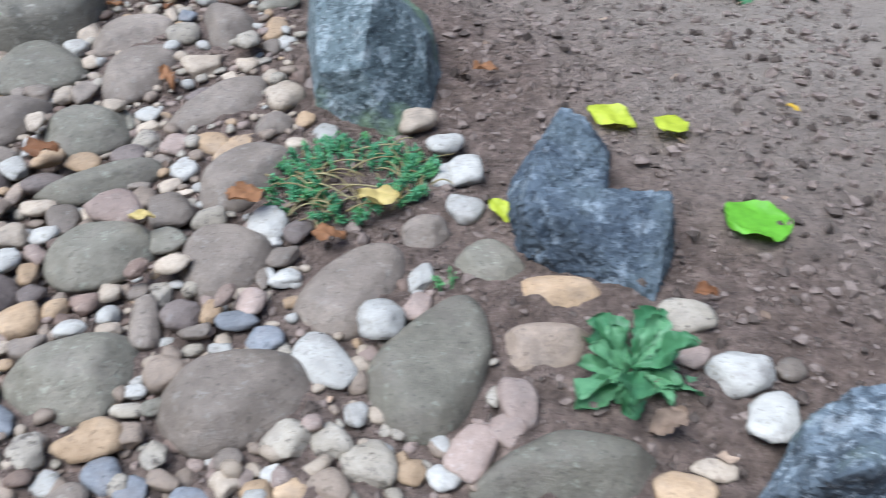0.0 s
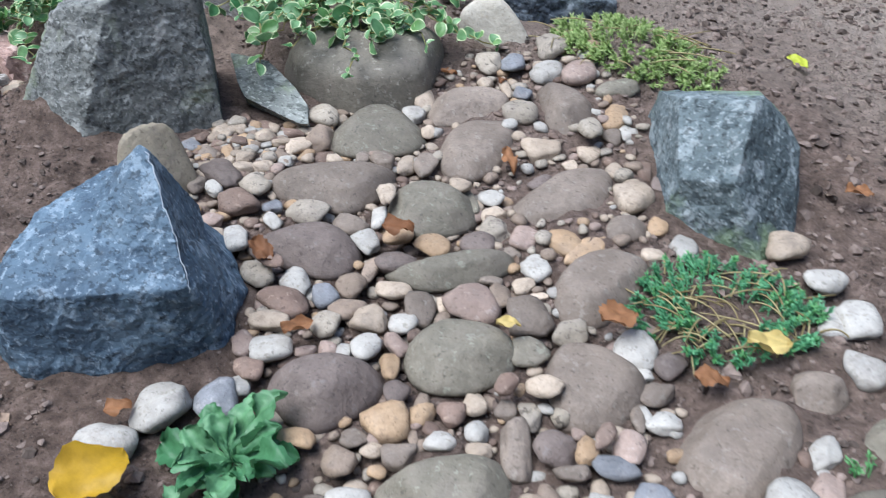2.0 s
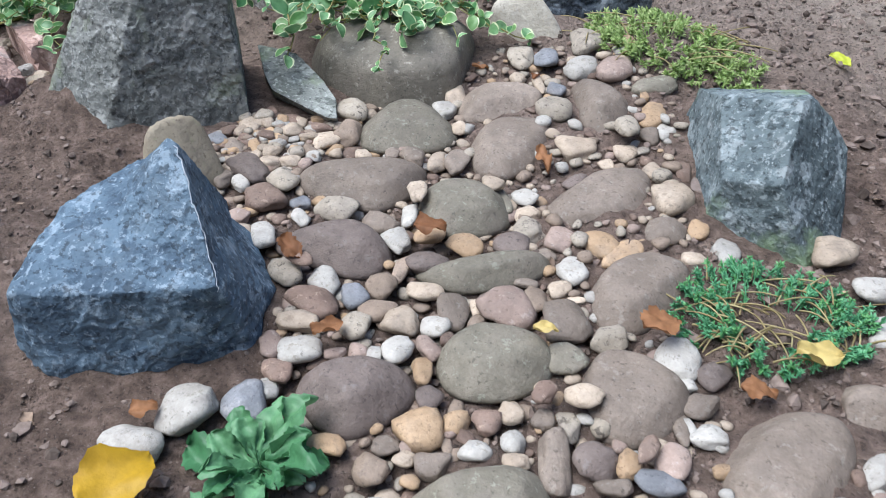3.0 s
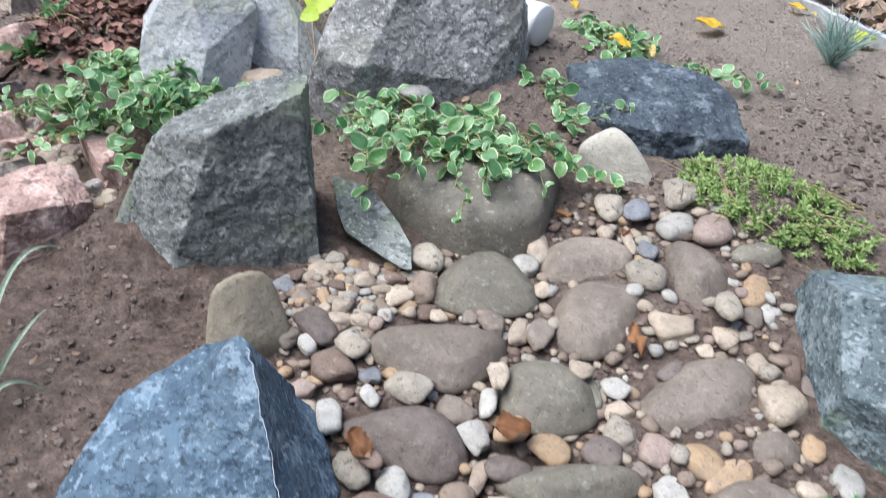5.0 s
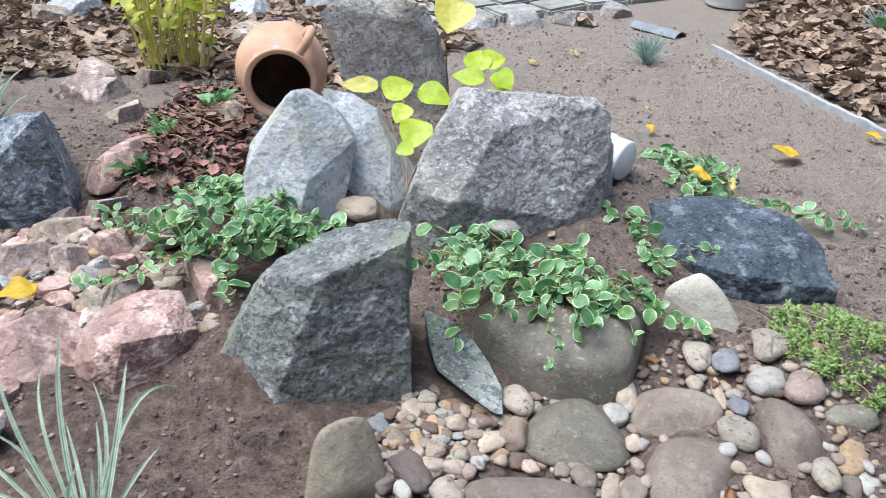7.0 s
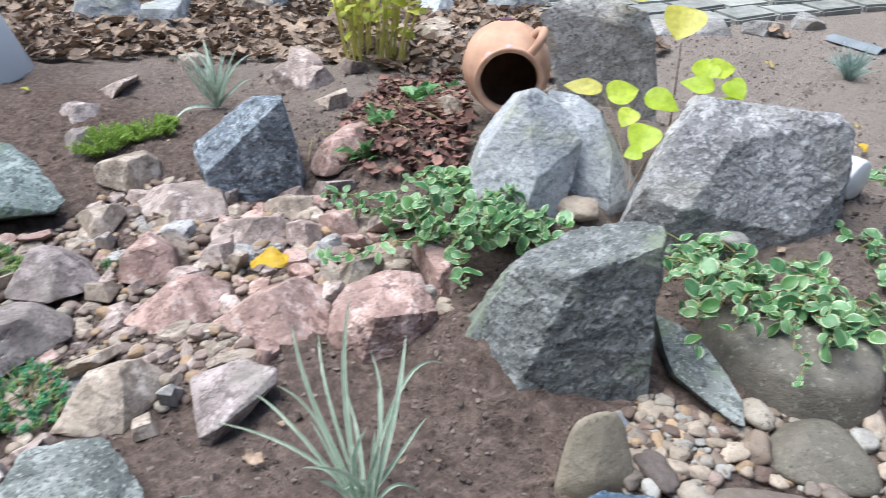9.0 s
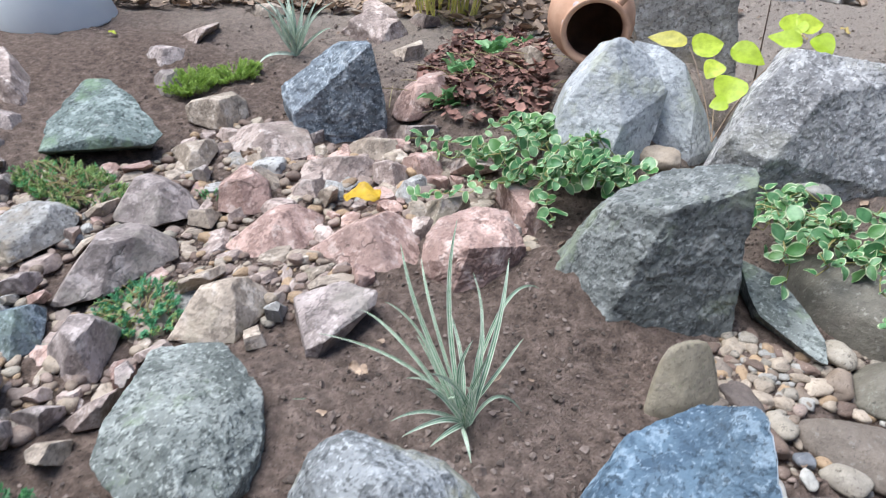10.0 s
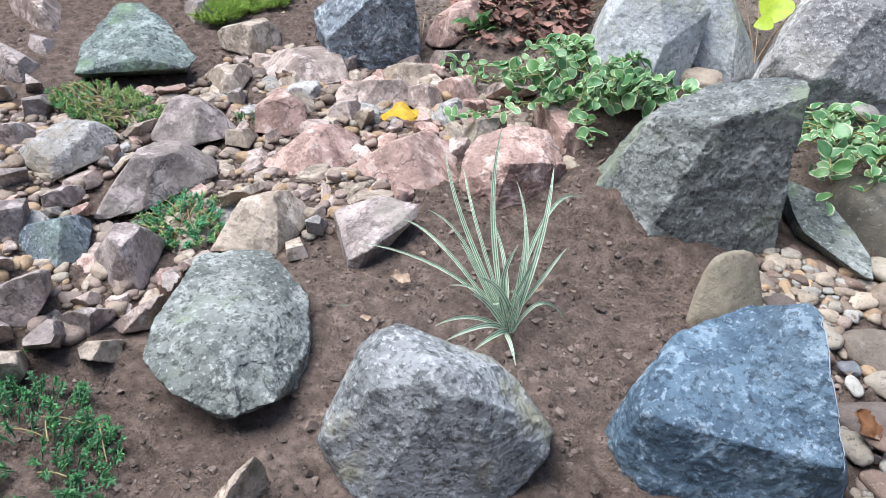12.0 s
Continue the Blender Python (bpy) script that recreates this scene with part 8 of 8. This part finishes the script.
def strip(points, width, height, mat):
    """A thin upright edging band following points on the ground, slightly wavy."""
    q = np.random.default_rng(88)
    P = np.array(points, float)
    u = np.linspace(0, len(P) - 1, 40)
    line = np.stack([np.interp(u, range(len(P)), P[:, 0]), np.interp(u, range(len(P)), P[:, 1])], 1)
    line = (np.vstack([line[:1], line[:-1]]) + 2 * line + np.vstack([line[1:], line[-1:]])) / 4
    V, F = [], []
    for i, p in enumerate(line):
        t = line[min(i + 1, 39)] - line[max(i - 1, 0)]
        n = np.array((-t[1], t[0])) / np.linalg.norm(t)
        w, h = width * q.uniform(0.85, 1.15) / 2, height + q.normal() * 0.002
        for c, z in ((-1, -0.03), (-1, h - 0.003), (-0.75, h), (0.75, h), (1, h - 0.003), (1, -0.03)):
            V.append((*(p + n * c * w), z))
    for i in range(39):
        for k in range(5):
            F.append((i * 6 + k, i * 6 + k + 6, i * 6 + k + 7, i * 6 + k + 1))
    F += [(0, 1, 2, 3, 4, 5), tuple(39 * 6 + 5 - k for k in range(6))]
    return new("edging_strip", mesh_from("edging_strip", V, F, mat, False))


tagged(strip([(-0.94, 4.03), (-0.585, 3.579), (-0.351, 3.308), (-0.175, 3.088), (-0.06, 2.95), (0.5, 2.13)], 0.018, 0.03, CONCRETE), "pale grey edging strip set in the soil", "edging", kind="structure")

GUTTER = plant("gutter_piece", "short piece of grey half-round gutter", -1.21, 4.26, 0.02, "gutter")
V, F = [], []
for i in range(2):
    for k in range(13):
        a = math.pi * (k / 12 + 1)
        V.append((-0.14 + 0.28 * i, 0.05 * math.cos(a), 0.05 * math.sin(a) + 0.05))
    for k in range(13):
        a = math.pi * (1 - k / 12 + 1)
        V.append((-0.14 + 0.28 * i, 0.046 * math.cos(a), 0.046 * math.sin(a) + 0.05))
for k in range(26):
    F.append((k, (k + 1) % 26, 26 + (k + 1) % 26, 26 + k))
g = part("channel", mesh_from("channel", V, F, METAL, False), GUTTER)
GUTTER.rotation_euler = (radians(150), 0, radians(-28))

for k, (x, y, d) in enumerate(((-2.3, 3.66, 0.2), (-2.05, 3.93, 0.24), (-1.86, 4.08, 0.19), (-1.66, 4.25, 0.22), (-1.5, 4.5, 0.21))):
    chunk(x, y, d, 0.15, 0.06, 50 + 13 * (k % 3), "weathered", 170 + k, "flat pale edging stone in front of the pavers", "edging stones before the pavers")

# low row of pavers at the back of the bed
PATH_BACK = plant("paver_path", "path of worn grey concrete pavers", -1.6, 4.6, 0.0, "path")
tagged(PATH_BACK, kind="structure")
bm = bmesh.new()
bmesh.ops.create_cube(bm, size=1.0)
bmesh.ops.scale(bm, vec=(0.27, 0.19, 0.06), verts=bm.verts)
bmesh.ops.bevel(bm, geom=list(bm.edges), offset=0.012, segments=2, affect="EDGES")
paver_mesh = bpy.data.meshes.new("paver")
bm.to_mesh(paver_mesh)
bm.free()
paver_mesh.materials.append(PAVER)
q = np.random.default_rng(97)
along, across = Vector((0.55, 0.84, 0)), Vector((-0.84, 0.55, 0))
for row in range(5):
    for k in range(14):
        p = Vector((-2.28, 3.72, 0.0)) + along * (0.29 * k + 0.14 * (row % 2)) + across * (0.21 * row)
        ob = new("paver", paver_mesh)
        ob.matrix_world = pose(p.x, p.y, 0.008 + q.uniform(-0.006, 0.006), q.uniform(-2, 2), q.uniform(-2, 2), math.degrees(math.atan2(along.y, along.x)) + q.uniform(-3, 3))
        child(ob, PATH_BACK)


def vein(name, a, b, width, seed):
    """A thin pale line of quartz across the face of a rock, between two directions from its middle."""
    ob = SHAPES[name]
    a, b = np.array(a) / np.linalg.norm(a), np.array(b) / np.linalg.norm(b)
    me = ob.data
    co = np.zeros(len(me.vertices) * 3)
    me.vertices.foreach_get("co", co)
    co = co.reshape(-1, 3)
    far = np.linalg.norm(co, axis=1)
    unit = co / far[:, None]
    q = np.random.default_rng(seed)
    pts = []
    for u in np.linspace(0, 1, 34):
        d = a + (b - a) * u + q.normal(size=3) * 0.006
        d /= np.linalg.norm(d)
        near = np.argsort(-(unit @ d))[:8]
        pts.append(d * (far[near].max() + 0.0004))
    V, F = tube(pts, width, width * 0.6, 5)
    tagged(part("quartz_vein", mesh_from("quartz_vein", V, F, VEIN), ob), "thin white quartz vein")


c0 = np.array(SHAPES["blue_rock"].location)
vein("blue_rock", np.array((-0.897, 0.9, 0.222)) - c0, np.array((-0.8, 0.785, 0.105)) - c0, 0.0009, 5)
